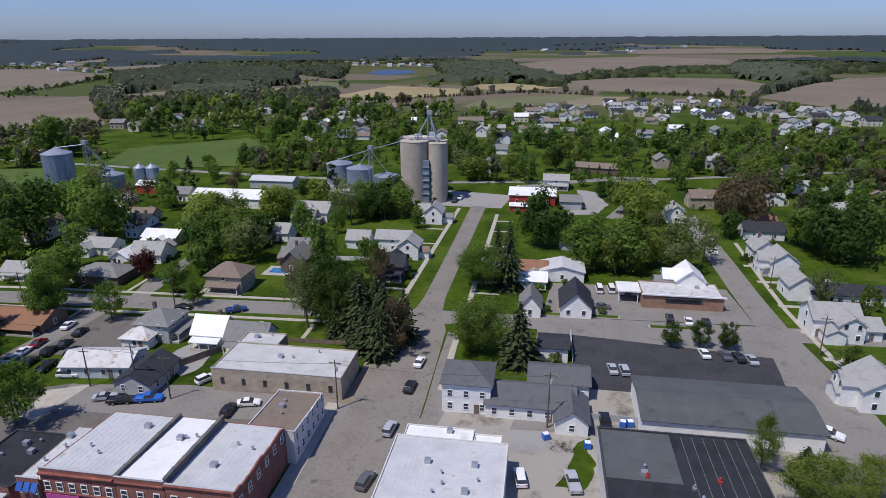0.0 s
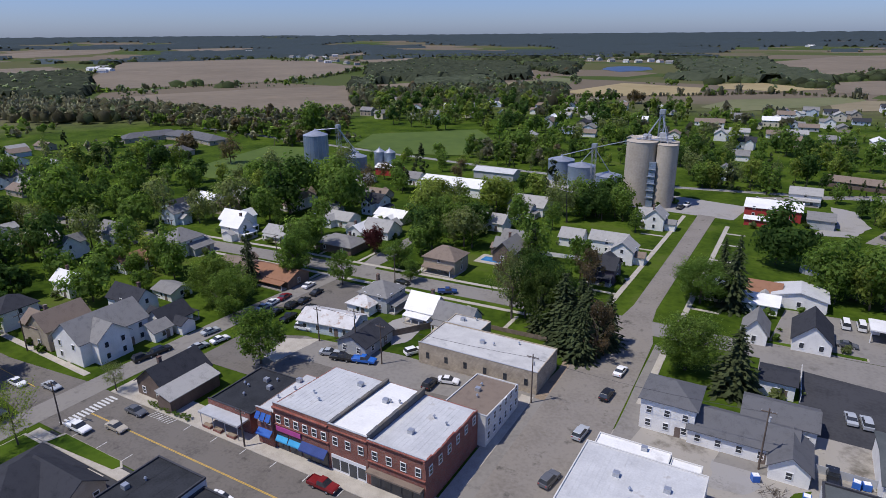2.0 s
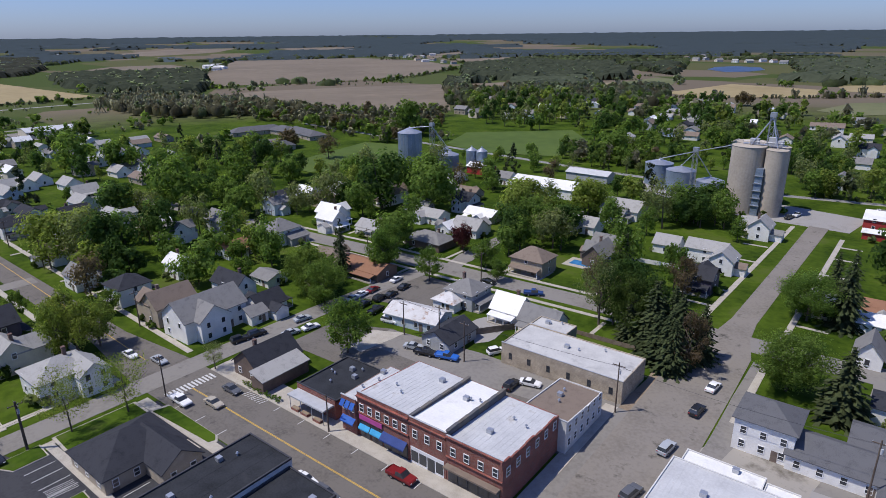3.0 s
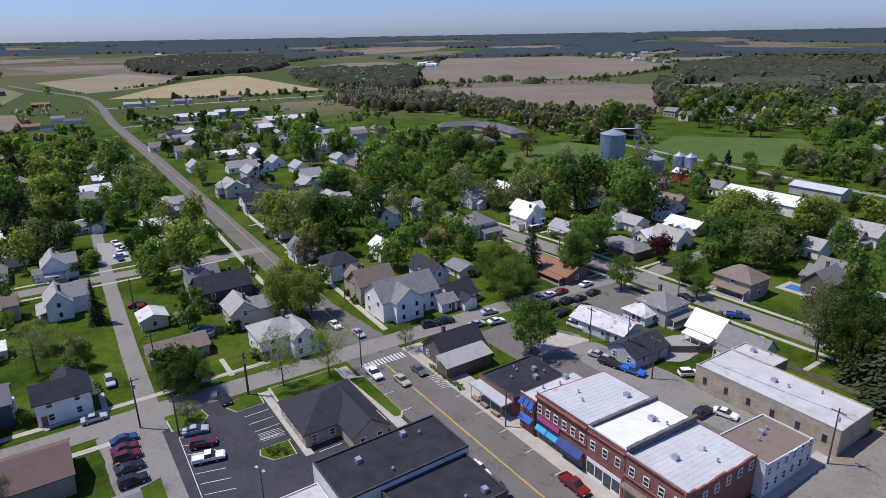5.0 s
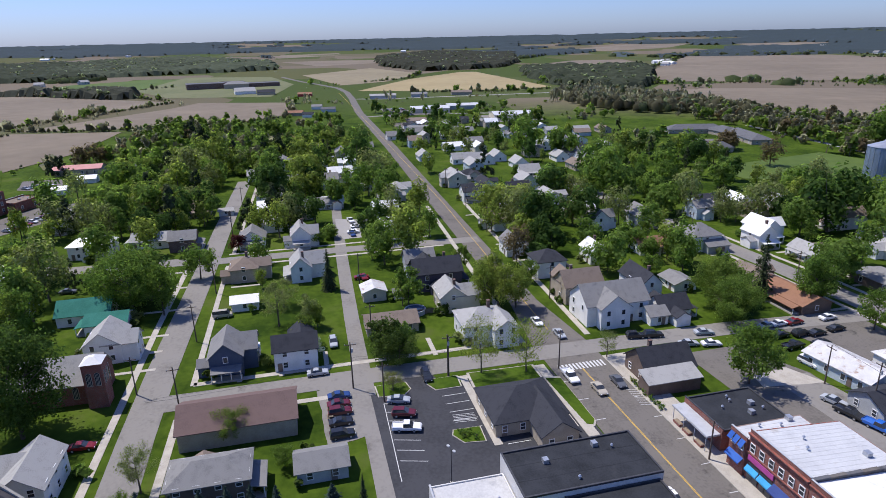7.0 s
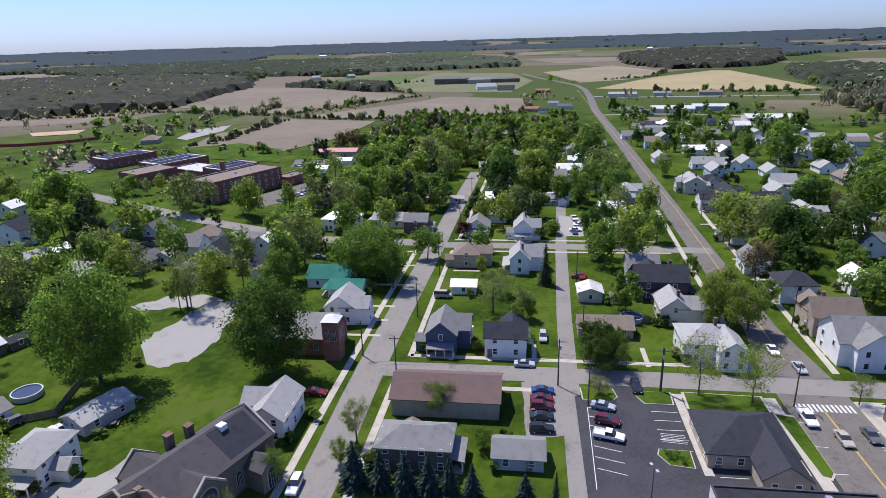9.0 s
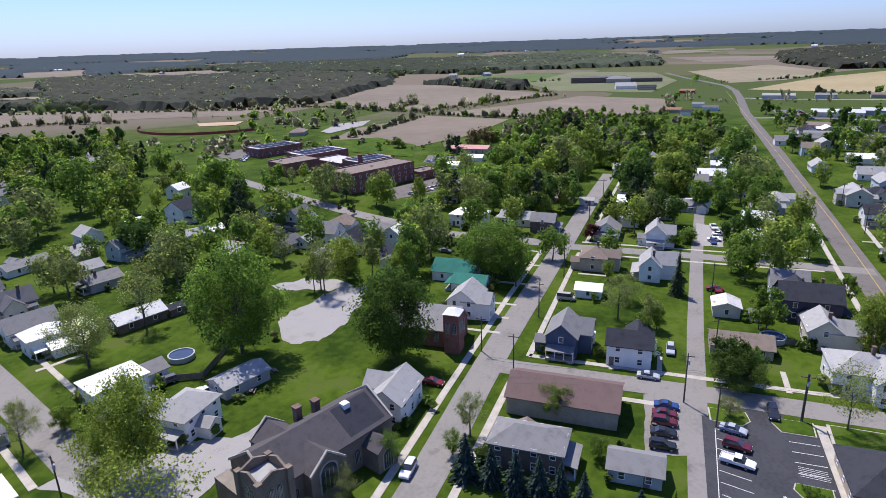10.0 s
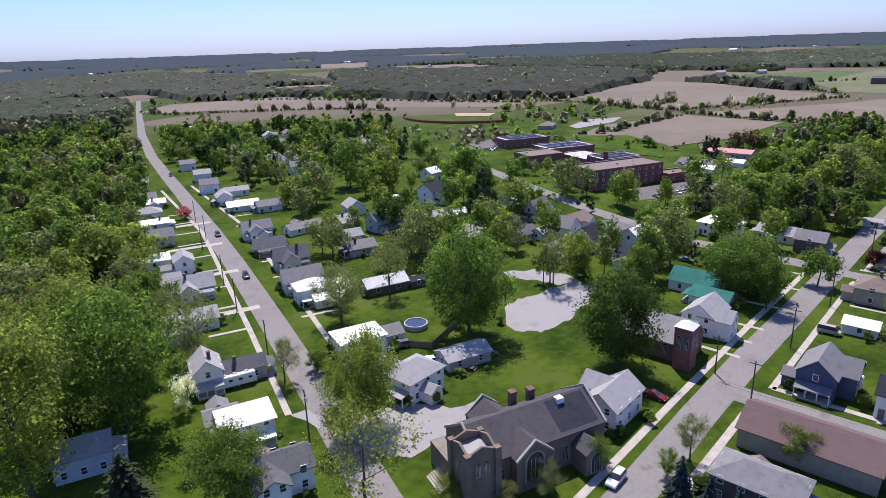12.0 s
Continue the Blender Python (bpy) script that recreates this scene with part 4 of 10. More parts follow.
# ---------------------------------------------------------------- ground and streets
bm = bmesh.new()
rings = [0, 150, 300, 500, 800, 1100, 1300, 1600, 2000, 2500, 3000, 3600, 4200, 4900]
prev = None
for rr in rings:
    cur = [bm.verts.new((rr * math.cos(a * math.pi / 36), rr * math.sin(a * math.pi / 36), rise_at(rr, 0))) for a in range(72)] if rr else [bm.verts.new((0, 0, 0))]
    if prev:
        for i in range(72):
            j = (i + 1) % 72
            if len(prev) == 1:
                bm.faces.new((prev[0], cur[i], cur[j]))
            else:
                bm.faces.new((prev[i], cur[i], cur[j], prev[j]))
    prev = cur
tagged(new("ground", mesh_of("ground", bm, GRASS)), "green spring grass ground of the town and country", "ground", "", "structure")

MAIN = [(160, 57), (-125, 57), (-150, 57.5), (-262, 60), (-422, 64), (-640, 67), (-800, 76), (-900, 79), (-985, 74), (-1090, 48), (-1170, 26), (-1280, 3), (-1400, -18)]
strip("road", MAIN[:2], 13.5, ASPHALT, 0.05, "grey asphalt main street with parking lanes", "road")
strip("road", MAIN[1:], [13.5] + [8.0] * 11, ASPHALT, 0.05, "grey asphalt highway running out of town", "road")
A = [(-20, -36), (-84, -34.3), (-110, -34.6), (-137, -34.4), (-170, -33.3), (-210, -32), (-250, -31), (-340, -27.6)]
strip("road", A, 6.8, ASPHALT_OLD, 0.06, "pale worn asphalt side street", "road")
B = [(-30, -5), (-65.5, -93.5), (-81, -134), (-102, -190.5), (-118, -236), (-145, -316), (-166, -380), (-194, -463), (-247, -603), (-373, -907), (-455, -1100)]
strip("road", B, 7.2, ASPHALT_OLD, 0.055, "pale worn asphalt residential street", "road")
strip("road", [(-122, -34), (-122, 6), (-121.6, 30), (-120.4, 100), (-117, 142)], 6.4, ASPHALT_OLD, 0.065, "pale worn asphalt cross street", "road")
strip("road", [(-211, -33), (-210.8, 12), (-208, 62)], 6.2, ASPHALT_OLD, 0.065, "narrow worn asphalt cross street", "road")
strip("road", [(-330, 128), (-214, 138), (-148, 143), (-65, 147), (0, 148), (76, 150), (200, 156)], 8.0, ASPHALT_OLD, 0.058, "pale worn asphalt street", "road")
strip("road", [(-28, 60), (-28.5, 122), (-28.2, 140), (-28.2, 150), (-28, 160), (-27, 210), (-26, 262)], [15, 14.5, 13, 8.0, 6.0, 6.0, 6.6], ASPHALT_WORN, 0.062, "wide patched asphalt street towards the grain elevator", "road")
strip("road", [(63, 40), (62.8, 115), (61, 136), (59.8, 150), (59.6, 175), (60, 200), (60, 260)], 7.6, ASPHALT_OLD, 0.061, "pale worn asphalt residential street", "road")
strip("road", [(-72, 8.5), (-84, 9), (-114, 9.2), (-153, 10), (-209, 12), (-290, 16)], 3.9, ASPHALT_OLD, 0.052, "narrow worn asphalt alley", "alley")
strip("road", [(-97, 98), (-72, 100), (-36, 102)], [9, 12, 8], ASPHALT_OLD, 0.05, "worn asphalt service alley behind the shops", "alley")
patch("pavement", [(-112, 82), (-40, 84), (-40, 97), (-97, 103), (-112, 96)], ASPHALT, 0.045, "grey asphalt car park behind the shops", "car park")
patch("pavement", [(-113.8, 10), (-70, 10), (-70, 50), (-113.4, 50)], ASPHALT_NEW, 0.048, "dark new asphalt car park", "car park")
patch("pavement", [(-119.5, 15.5), (-113.7, 14.5), (-113.6, 25.5), (-119.5, 24)], ASPHALT_NEW, 0.052, "dark asphalt mouth of the car park", "drive")
strip("pavement", [(-115.6, 26.5), (-115.4, 49)], 1.4, CONCRETE, 0.09, "narrow concrete pavement along the car park", "pavement")
patch("pavement", [(9, 117), (52, 117), (54, 130), (54.6, 136.5), (36, 139), (17, 141.2), (9, 142)], ASPHALT_NEW, 0.07, "dark asphalt car park with white bays", "car park")
patch("pavement", [(51, 70), (60, 70), (59.6, 147), (1, 145), (1, 138), (51, 134)], ASPHALT_OLD, 0.048, "worn asphalt apron along the street and warehouse", "pavement", wobble=0.4)
patch("pavement", [(36.6, 88), (51.5, 88), (51.5, 101), (36.6, 101)], YARD, 0.044, "gravel lane between the warehouses", "yard", wobble=0.5)
patch("pavement", [(-20.6, 70), (-17.6, 70), (-16.8, 104), (-18, 139), (-21.2, 139)], ASPHALT_OLD, 0.05, "worn apron along the wide street", "pavement", wobble=0.4)
patch("pavement", [(2, 152), (56, 154), (55, 178), (5, 176)], ASPHALT_OLD, 0.048, "pale concrete yard beside the brick office", "car park")
patch("pavement", [(-22, 84), (58, 90), (58, 104), (-21, 104)], YARD, 0.047, "gravel yard behind the warehouses", "yard", wobble=1.0)
patch("pavement", [(-60, 262), (-16, 260), (-12, 284), (-55, 292), (-110, 300), (-112, 285)], GRAVEL, 0.047, "pale gravel yard round the grain elevator", "yard")
patch("pavement", [(-118, 112), (-92, 118), (-94, 136), (-118, 136)], ASPHALT, 0.047, "asphalt car park", "car park")
patch("pavement", [(-60, -100), (-72, -84), (-88, -68), (-80, -62), (-62, -72)], GRAVEL, 0.046, "pale gravel church car park", "car park", wobble=1.6)
strip("road", [(-213, -33), (-216, -80), (-236, -128), (-262, -180), (-292, -236)], 7.5, ASPHALT_OLD, 0.059, "pale worn asphalt street past the school", "road")
patch("pavement", [(-262, -120), (-290, -100), (-318, -98), (-312, -118), (-280, -134)], ASPHALT, 0.047, "school asphalt car park", "car park")
patch("pavement", [(-392, -290), (-352, -310), (-330, -280), (-372, -262)], ASPHALT, 0.047, "school asphalt car park", "car park")
patch("pavement", [(-664, 92), (-668, 116), (-640, 116), (-640, 150), (-598, 152), (-594, 105), (-587, 90)], ASPHALT, 0.047, "asphalt car park of the highway stores", "car park")
patch("pavement", [(-568, 170), (-516, 170), (-514, 216), (-560, 220)], ASPHALT_OLD, 0.047, "pale yard of the highway stores", "car park")
patch("pavement", [(-545, 84), (-500, 84), (-490, 116), (-545, 118)], ASPHALT, 0.047, "asphalt car park of the highway stores", "car park")
strip("road", [(-600, 70), (-603, 98), (-596, 140), (-580, 193)], 7, ASPHALT_OLD, 0.052, "pale asphalt side road past the stores", "road")
strip("road", [(-790, 80), (-776, 110), (-770, 200), (-762, 346)], 7, GRAVEL, 0.052, "pale gravel lane between the fields", "road")
patch("pavement", [(-1060, -150), (-1000, -150), (-980, -40), (-1050, -20)], ASPHALT, 0.047, "asphalt car park of the far high school", "car park")
strip("road", [(30, 250), (60, 330), (40, 330), (-12, 300)], 6, ASPHALT_OLD, 0.05, "narrow worn asphalt road by the feed store", "road")
# pavements of the main street
strip("pavement", [(-116, 66.6), (-38, 66.6)], 5.8, CONCRETE, 0.17, "pale concrete pavement in front of the shops", "pavement")
strip("pavement", [(-19, 66.6), (56, 66.6)], 5.8, CONCRETE, 0.17, "pale concrete pavement in front of the shops", "pavement")
strip("pavement", [(-116, 48.2), (-60, 48.2)], 2.2, CONCRETE, 0.17, "pale concrete pavement", "pavement")
strip("pavement", [(-127, 65.5), (-260, 71)], 1.5, CONCRETE, 0.08, "narrow concrete pavement between lawns", "pavement")
strip("pavement", [(-127, 48.5), (-260, 54)], 1.5, CONCRETE, 0.08, "narrow concrete pavement between lawns", "pavement")
strip("pavement", [(-128.4, -26.6), (-128.4, 46)], 1.5, CONCRETE, 0.08, "narrow concrete pavement between lawns", "pavement")
strip("pavement", [(-115.5, -28), (-115.5, 4)], 1.5, CONCRETE, 0.08, "narrow concrete pavement between lawns", "pavement")
strip("pavement", [(-70, -28.6), (-115.5, -28.0)], 1.5, CONCRETE, 0.08, "narrow concrete pavement between lawns", "pavement")
strip("pavement", [(-204.6, -26), (-204.6, 44)], 1.3, CONCRETE, 0.08, "narrow concrete pavement between lawns", "pavement")
strip("pavement", [(-217.2, -26), (-217.2, 46)], 1.3, CONCRETE, 0.08, "narrow concrete pavement between lawns", "pavement")
strip("pavement", [(-218, -24.5), (-330, -20.5)], 1.3, CONCRETE, 0.08, "narrow concrete pavement between lawns", "pavement")
strip("pavement", [(-128, -26.6), (-204, -25.5)], 1.4, CONCRETE, 0.08, "narrow concrete pavement between lawns", "pavement")
strip("pavement", [(-60, -40.5), (-110, -40.2), (-160, -39.6), (-206, -38.2)], 1.5, CONCRETE, 0.08, "narrow concrete pavement between lawns", "pavement")
strip("pavement", [(-59, -97), (-76, -139), (-115, -238), (-143, -336)], 1.4, CONCRETE, 0.08, "narrow concrete pavement between lawns", "pavement")
strip("pavement", [(-78, -100), (-92, -134), (-131, -233), (-159, -334)], 1.4, CONCRETE, 0.08, "narrow concrete pavement between lawns", "pavement")
strip("pavement", [(-18.5, 112), (-18.5, 140)], 1.5, CONCRETE, 0.08, "narrow concrete pavement between lawns", "pavement")
strip("pavement", [(-37, 154), (-34, 258)], 1.5, CONCRETE, 0.08, "narrow concrete pavement between lawns", "pavement")
strip("pavement", [(-18, 154), (-17, 250)], 1.5, CONCRETE, 0.08, "narrow concrete pavement between lawns", "pavement")
strip("pavement", [(69.5, 118), (67.6, 146), (67, 165), (68, 190), (70, 224)], 1.3, CONCRETE, 0.08, "narrow concrete pavement between lawns", "pavement")
strip("pavement", [(-200, 133), (-148, 137), (-40, 141)], 1.4, CONCRETE, 0.08, "narrow concrete pavement between lawns", "pavement")
strip("pavement", [(-200, 146), (-148, 150), (-38, 154)], 1.4, CONCRETE, 0.08, "narrow concrete pavement between lawns", "pavement")
strip("pavement", [(-39.2, 66), (-39.2, 104)], 2.6, CONCRETE, 0.09, "worn concrete pavement beside the brick block", "pavement")
# paint
strip("road_marking", [(150, 57.08), (-112, 57.08)], 0.11, PAINT_Y, 0.066, "double yellow centre line", "road marking")
strip("road_marking", [(150, 56.88), (-112, 56.88)], 0.11, PAINT_Y, 0.066, "double yellow centre line", "road marking")
strip("road_marking", [(-132, 57.1), (-262, 62.0), (-422, 64), (-892, 68)], 0.16, PAINT_Y, 0.066, "yellow centre line", "road marking")
patch("pavement", [(-40, 70), (-35.2, 70), (-35.2, 104), (-38.5, 104)], ASPHALT_OLD, 0.055, "cracked worn apron beside the corner block", "pavement")
patch("pavement", [(-38, 104), (-35.2, 104), (-34.6, 139), (-37, 139)], DIRT, 0.05, "bare dirt verge of the wide street", "verge", wobble=0.4)
patch("pavement", [(-3.2, 66), (12, 66), (12, 92), (-3, 92)], YARD, 0.05, "gravel and dirt lot between the stores", "yard", wobble=0.5)
TAKEN.append((-142, -80, 15))
TAKEN.append((-160, -70, 10))
TAKEN.append((-128, -88, 9))

patch("field", [(-710, 432), (-725, 519), (-660, 651), (-589, 747), (-524, 676), (-372, 488), (-406, 445), (-463, 427), (-560, 424), (-649, 431)], FIELD, 0.25, 'brown ploughed spring field', "field")
patch("field", [(-1159, 721), (-1662, 1128), (-1464, 1439), (-1168, 1402), (-866, 1166), (-758, 883), (-760, 749), (-818, 642), (-853, 529)], FIELD, 0.25, 'brown ploughed spring field', "field")
patch("field", [(-1431, 527), (-1647, 758), (-1614, 901), (-1307, 808), (-1255, 699), (-1287, 591)], FIELD, 0.25, 'brown ploughed spring field', "field")
patch("field", [(-911, 95), (-1136, 214), (-1305, 354), (-1293, 384), (-845, 364), (-837, 283), (-877, 163)], FIELD_Y, 0.25, 'dry yellow stubble field', "field")
patch("field", [(-1384, 32), (-1612, 206), (-1301, 269), (-1088, 163), (-1037, 81)], FIELD_T, 0.25, 'brown ploughed spring field', "field")
patch("field", [(-2197, -23), (-2145, 264), (-1922, 270), (-1884, 71)], FIELD, 0.25, 'brown ploughed spring field', "field")
patch("field", [(-2797, -90), (-2885, 232), (-2648, 229), (-2494, -24)], FIELD, 0.25, 'brown ploughed spring field', "field")
patch("field", [(-2459, 1897), (-2364, 2171), (-1995, 2129), (-2102, 1741)], FIELD, 0.25, 'brown ploughed spring field', "field")
patch("field", [(-2503, 1157), (-2808, 1603), (-2672, 1849), (-2314, 1485), (-2221, 1167)], FIELD, 0.25, 'brown ploughed spring field', "field")
patch("field", [(-557, 776), (-520, 839), (-424, 667), (-488, 678)], FIELD, 0.25, 'brown ploughed spring field', "field")
patch("field", [(-405, 878), (-365, 930), (-300, 813), (-334, 760)], FIELD_T, 0.25, 'brown ploughed spring field', "field")
patch("field", [(-1137, 1503), (-1019, 1772), (-947, 1648), (-1013, 1385)], FIELD, 0.25, 'brown ploughed spring field', "field")
patch("field", [(-265, 779), (-234, 955), (-119, 912), (-108, 804), (-215, 736)], FIELD_Y, 0.25, 'dry yellow stubble field', "field")
patch("field", [(-111, 989), (-53, 1034), (22, 943), (-25, 891), (-90, 903)], FIELD_Y, 0.25, 'dry yellow stubble field', "field")
patch("field", [(-89, 1726), (81, 2147), (355, 2326), (542, 2050), (437, 1594), (217, 1485), (107, 1320), (36, 1155), (-28, 1332)], FIELD, 0.25, 'brown ploughed spring field', "field")
patch("field", [(34, 1079), (137, 1196), (216, 1201), (325, 1176), (338, 1017), (249, 822), (172, 862), (103, 881), (29, 895)], FIELD, 0.25, 'brown ploughed spring field', "field")
patch("field", [(25, 750), (60, 805), (108, 808), (72, 711), (28, 678)], FIELD_T, 0.25, 'brown ploughed spring field', "field")
patch("field", [(-87, 669), (-68, 760), (56, 853), (60, 805), (11, 714), (-57, 640)], FIELD_G2, 0.25, 'green spring crop field', "field")
patch("field", [(252, 809), (378, 1020), (517, 1206), (672, 1265), (402, 745), (298, 680), (271, 756)], FIELD, 0.25, 'brown ploughed spring field', "field")
patch("field", [(-1410, 1711), (-1488, 2020), (-1238, 1702), (-1218, 1485)], FIELD, 0.25, 'brown ploughed spring field', "field")
patch("field", [(103, 2783), (599, 3125), (1010, 2911), (859, 2582), (385, 2528)], FIELD, 0.25, 'brown ploughed spring field', "field")
patch("field", [(-378, 886), (-369, 1032), (-323, 1009), (-284, 836), (-325, 795)], FIELD_G2, 0.25, 'green spring crop field', "field")
patch("field", [(-743, -433), (-952, -477), (-1092, -490), (-1056, -375), (-849, -139), (-736, -219), (-653, -252), (-666, -313)], FIELD, 0.25, 'brown ploughed spring field', "field")
patch("field", [(-617, -232), (-765, -132), (-825, -108), (-780, 0), (-651, -3), (-597, -53), (-599, -156)], FIELD, 0.25, 'brown ploughed spring field', "field")
patch("field", [(-432, -248), (-498, -262), (-600, -232), (-578, -140), (-473, -145), (-413, -168), (-423, -195)], FIELD, 0.25, 'brown ploughed spring field', "field")
patch("field", [(-462, -888), (-521, -919), (-588, -873), (-638, -624), (-679, -454), (-593, -443), (-556, -553), (-488, -649), (-424, -753)], FIELD, 0.25, 'brown ploughed spring field', "field")
patch("field", [(-753, -1210), (-848, -1090), (-699, -896), (-659, -1018)], FIELD_T, 0.25, 'brown ploughed spring field', "field")
patch("field", [(-1797, -2370), (-1995, -2238), (-1612, -1840), (-1494, -1947)], FIELD, 0.25, 'brown ploughed spring field', "field")
patch("field", [(-1594, -1537), (-1804, -1404), (-1520, -1124), (-1409, -1319)], FIELD, 0.25, 'brown ploughed spring field', "field")
patch("field", [(-1168, -409), (-1312, -391), (-1435, -256), (-1190, -192), (-1092, -285)], FIELD_G, 0.25, 'green spring crop field', "field")
patch("field", [(-349, -851), (-437, -949), (-603, -897), (-606, -703), (-539, -564), (-507, -680), (-424, -762), (-368, -804)], FIELD, 0.25, 'brown ploughed spring field', "field")
patch("field", [(-802, -1178), (-875, -1105), (-723, -918), (-669, -973)], FIELD_T, 0.25, 'brown ploughed spring field', "field")
patch("field", [(-1680, -1745), (-1883, -1530), (-1550, -1215), (-1417, -1374)], FIELD, 0.25, 'brown ploughed spring field', "field")
patch("field", [(-2170, 27), (-2155, 285), (-1895, 266), (-1808, 82)], FIELD, 0.25, 'brown ploughed spring field', "field")
patch("field", [(-1006, -349), (-1324, -300), (-1411, -201), (-1185, -171), (-1066, -276)], FIELD_G, 0.25, 'green spring crop field', "field")
patch("field", [(-257, 332), (-275, 380), (-215, 435), (-176, 386), (-174, 333), (-224, 316)], FIELD_G, 0.25, 'green spring crop field', "field")
patch("field", [(-290, 219), (-307, 305), (-275, 312), (-239, 268), (-261, 216)], FIELD_G, 0.25, 'green spring crop field', "field")
patch("field", [(-1076, -231), (-1455, -207), (-1365, -31), (-1109, 10), (-876, -23), (-915, -156)], FIELD_G2, 0.25, 'mown green grounds of the far high school', "field")
FIELDS = []
FIELDS.append([(-710, 432), (-725, 519), (-660, 651), (-589, 747), (-524, 676), (-372, 488), (-406, 445), (-463, 427), (-560, 424), (-649, 431)])
FIELDS.append([(-1159, 721), (-1662, 1128), (-1464, 1439), (-1168, 1402), (-866, 1166), (-758, 883), (-760, 749), (-818, 642), (-853, 529)])
FIELDS.append([(-1431, 527), (-1647, 758), (-1614, 901), (-1307, 808), (-1255, 699), (-1287, 591)])
FIELDS.append([(-911, 95), (-1136, 214), (-1305, 354), (-1293, 384), (-845, 364), (-837, 283), (-877, 163)])
FIELDS.append([(-1384, 32), (-1612, 206), (-1301, 269), (-1088, 163), (-1037, 81)])
FIELDS.append([(-2197, -23), (-2145, 264), (-1922, 270), (-1884, 71)])
FIELDS.append([(-2797, -90), (-2885, 232), (-2648, 229), (-2494, -24)])
FIELDS.append([(-2459, 1897), (-2364, 2171), (-1995, 2129), (-2102, 1741)])
FIELDS.append([(-2503, 1157), (-2808, 1603), (-2672, 1849), (-2314, 1485), (-2221, 1167)])
FIELDS.append([(-557, 776), (-520, 839), (-424, 667), (-488, 678)])
FIELDS.append([(-405, 878), (-365, 930), (-300, 813), (-334, 760)])
FIELDS.append([(-1137, 1503), (-1019, 1772), (-947, 1648), (-1013, 1385)])
FIELDS.append([(-265, 779), (-234, 955), (-119, 912), (-108, 804), (-215, 736)])
FIELDS.append([(-111, 989), (-53, 1034), (22, 943), (-25, 891), (-90, 903)])
FIELDS.append([(-89, 1726), (81, 2147), (355, 2326), (542, 2050), (437, 1594), (217, 1485), (107, 1320), (36, 1155), (-28, 1332)])
FIELDS.append([(34, 1079), (137, 1196), (216, 1201), (325, 1176), (338, 1017), (249, 822), (172, 862), (103, 881), (29, 895)])
FIELDS.append([(25, 750), (60, 805), (108, 808), (72, 711), (28, 678)])
FIELDS.append([(-87, 669), (-68, 760), (56, 853), (60, 805), (11, 714), (-57, 640)])
FIELDS.append([(252, 809), (378, 1020), (517, 1206), (672, 1265), (402, 745), (298, 680), (271, 756)])
FIELDS.append([(-1410, 1711), (-1488, 2020), (-1238, 1702), (-1218, 1485)])
FIELDS.append([(103, 2783), (599, 3125), (1010, 2911), (859, 2582), (385, 2528)])
FIELDS.append([(-378, 886), (-369, 1032), (-323, 1009), (-284, 836), (-325, 795)])
FIELDS.append([(-743, -433), (-952, -477), (-1092, -490), (-1056, -375), (-849, -139), (-736, -219), (-653, -252), (-666, -313)])
FIELDS.append([(-617, -232), (-765, -132), (-825, -108), (-780, 0), (-651, -3), (-597, -53), (-599, -156)])
FIELDS.append([(-432, -248), (-498, -262), (-600, -232), (-578, -140), (-473, -145), (-413, -168), (-423, -195)])
FIELDS.append([(-462, -888), (-521, -919), (-588, -873), (-638, -624), (-679, -454), (-593, -443), (-556, -553), (-488, -649), (-424, -753)])
FIELDS.append([(-753, -1210), (-848, -1090), (-699, -896), (-659, -1018)])
FIELDS.append([(-1797, -2370), (-1995, -2238), (-1612, -1840), (-1494, -1947)])
FIELDS.append([(-1594, -1537), (-1804, -1404), (-1520, -1124), (-1409, -1319)])
FIELDS.append([(-1168, -409), (-1312, -391), (-1435, -256), (-1190, -192), (-1092, -285)])
FIELDS.append([(-349, -851), (-437, -949), (-603, -897), (-606, -703), (-539, -564), (-507, -680), (-424, -762), (-368, -804)])
FIELDS.append([(-802, -1178), (-875, -1105), (-723, -918), (-669, -973)])
FIELDS.append([(-1680, -1745), (-1883, -1530), (-1550, -1215), (-1417, -1374)])
FIELDS.append([(-2170, 27), (-2155, 285), (-1895, 266), (-1808, 82)])
FIELDS.append([(-1006, -349), (-1324, -300), (-1411, -201), (-1185, -171), (-1066, -276)])
FIELDS.append([(-257, 332), (-275, 380), (-215, 435), (-176, 386), (-174, 333), (-224, 316)])
FIELDS.append([(-290, 219), (-307, 305), (-275, 312), (-239, 268), (-261, 216)])
FIELDS.append([(-1076, -231), (-1455, -207), (-1365, -31), (-1109, 10), (-876, -23), (-915, -156)])
FIELDS.append([(-359, 1090), (-486, 1550), (-504, 1737), (-307, 1750), (-169, 1139), (-234, 992), (-299, 962)])
WOODS = []
WOODS.append((0.012, 0, [(-1289, 483), (-1355, 680), (-1381, 786), (-1126, 696), (-832, 517), (-739, 431), (-805, 402), (-880, 382), (-1070, 415)]))
WOODS.append((0.01, 1, [(-2240, 309), (-2655, 579), (-2234, 812), (-1678, 620), (-1439, 493), (-1388, 401), (-1393, 298), (-1663, 244)]))
WOODS.append((0.012, 1, [(-774, 335), (-755, 376), (-661, 405), (-538, 407), (-449, 407), (-389, 427), (-356, 465), (-290, 336), (-333, 330), (-407, 338), (-499, 330), (-579, 287), (-671, 300)]))
WOODS.append((0.01, 0, [(-457, 580), (-607, 789), (-585, 825), (-386, 538), (-381, 502)]))
WOODS.append((0.004, 0, [(-857, 1173), (-873, 1473), (-589, 1319), (-475, 1184), (-385, 965), (-465, 889), (-529, 857), (-607, 848)]))
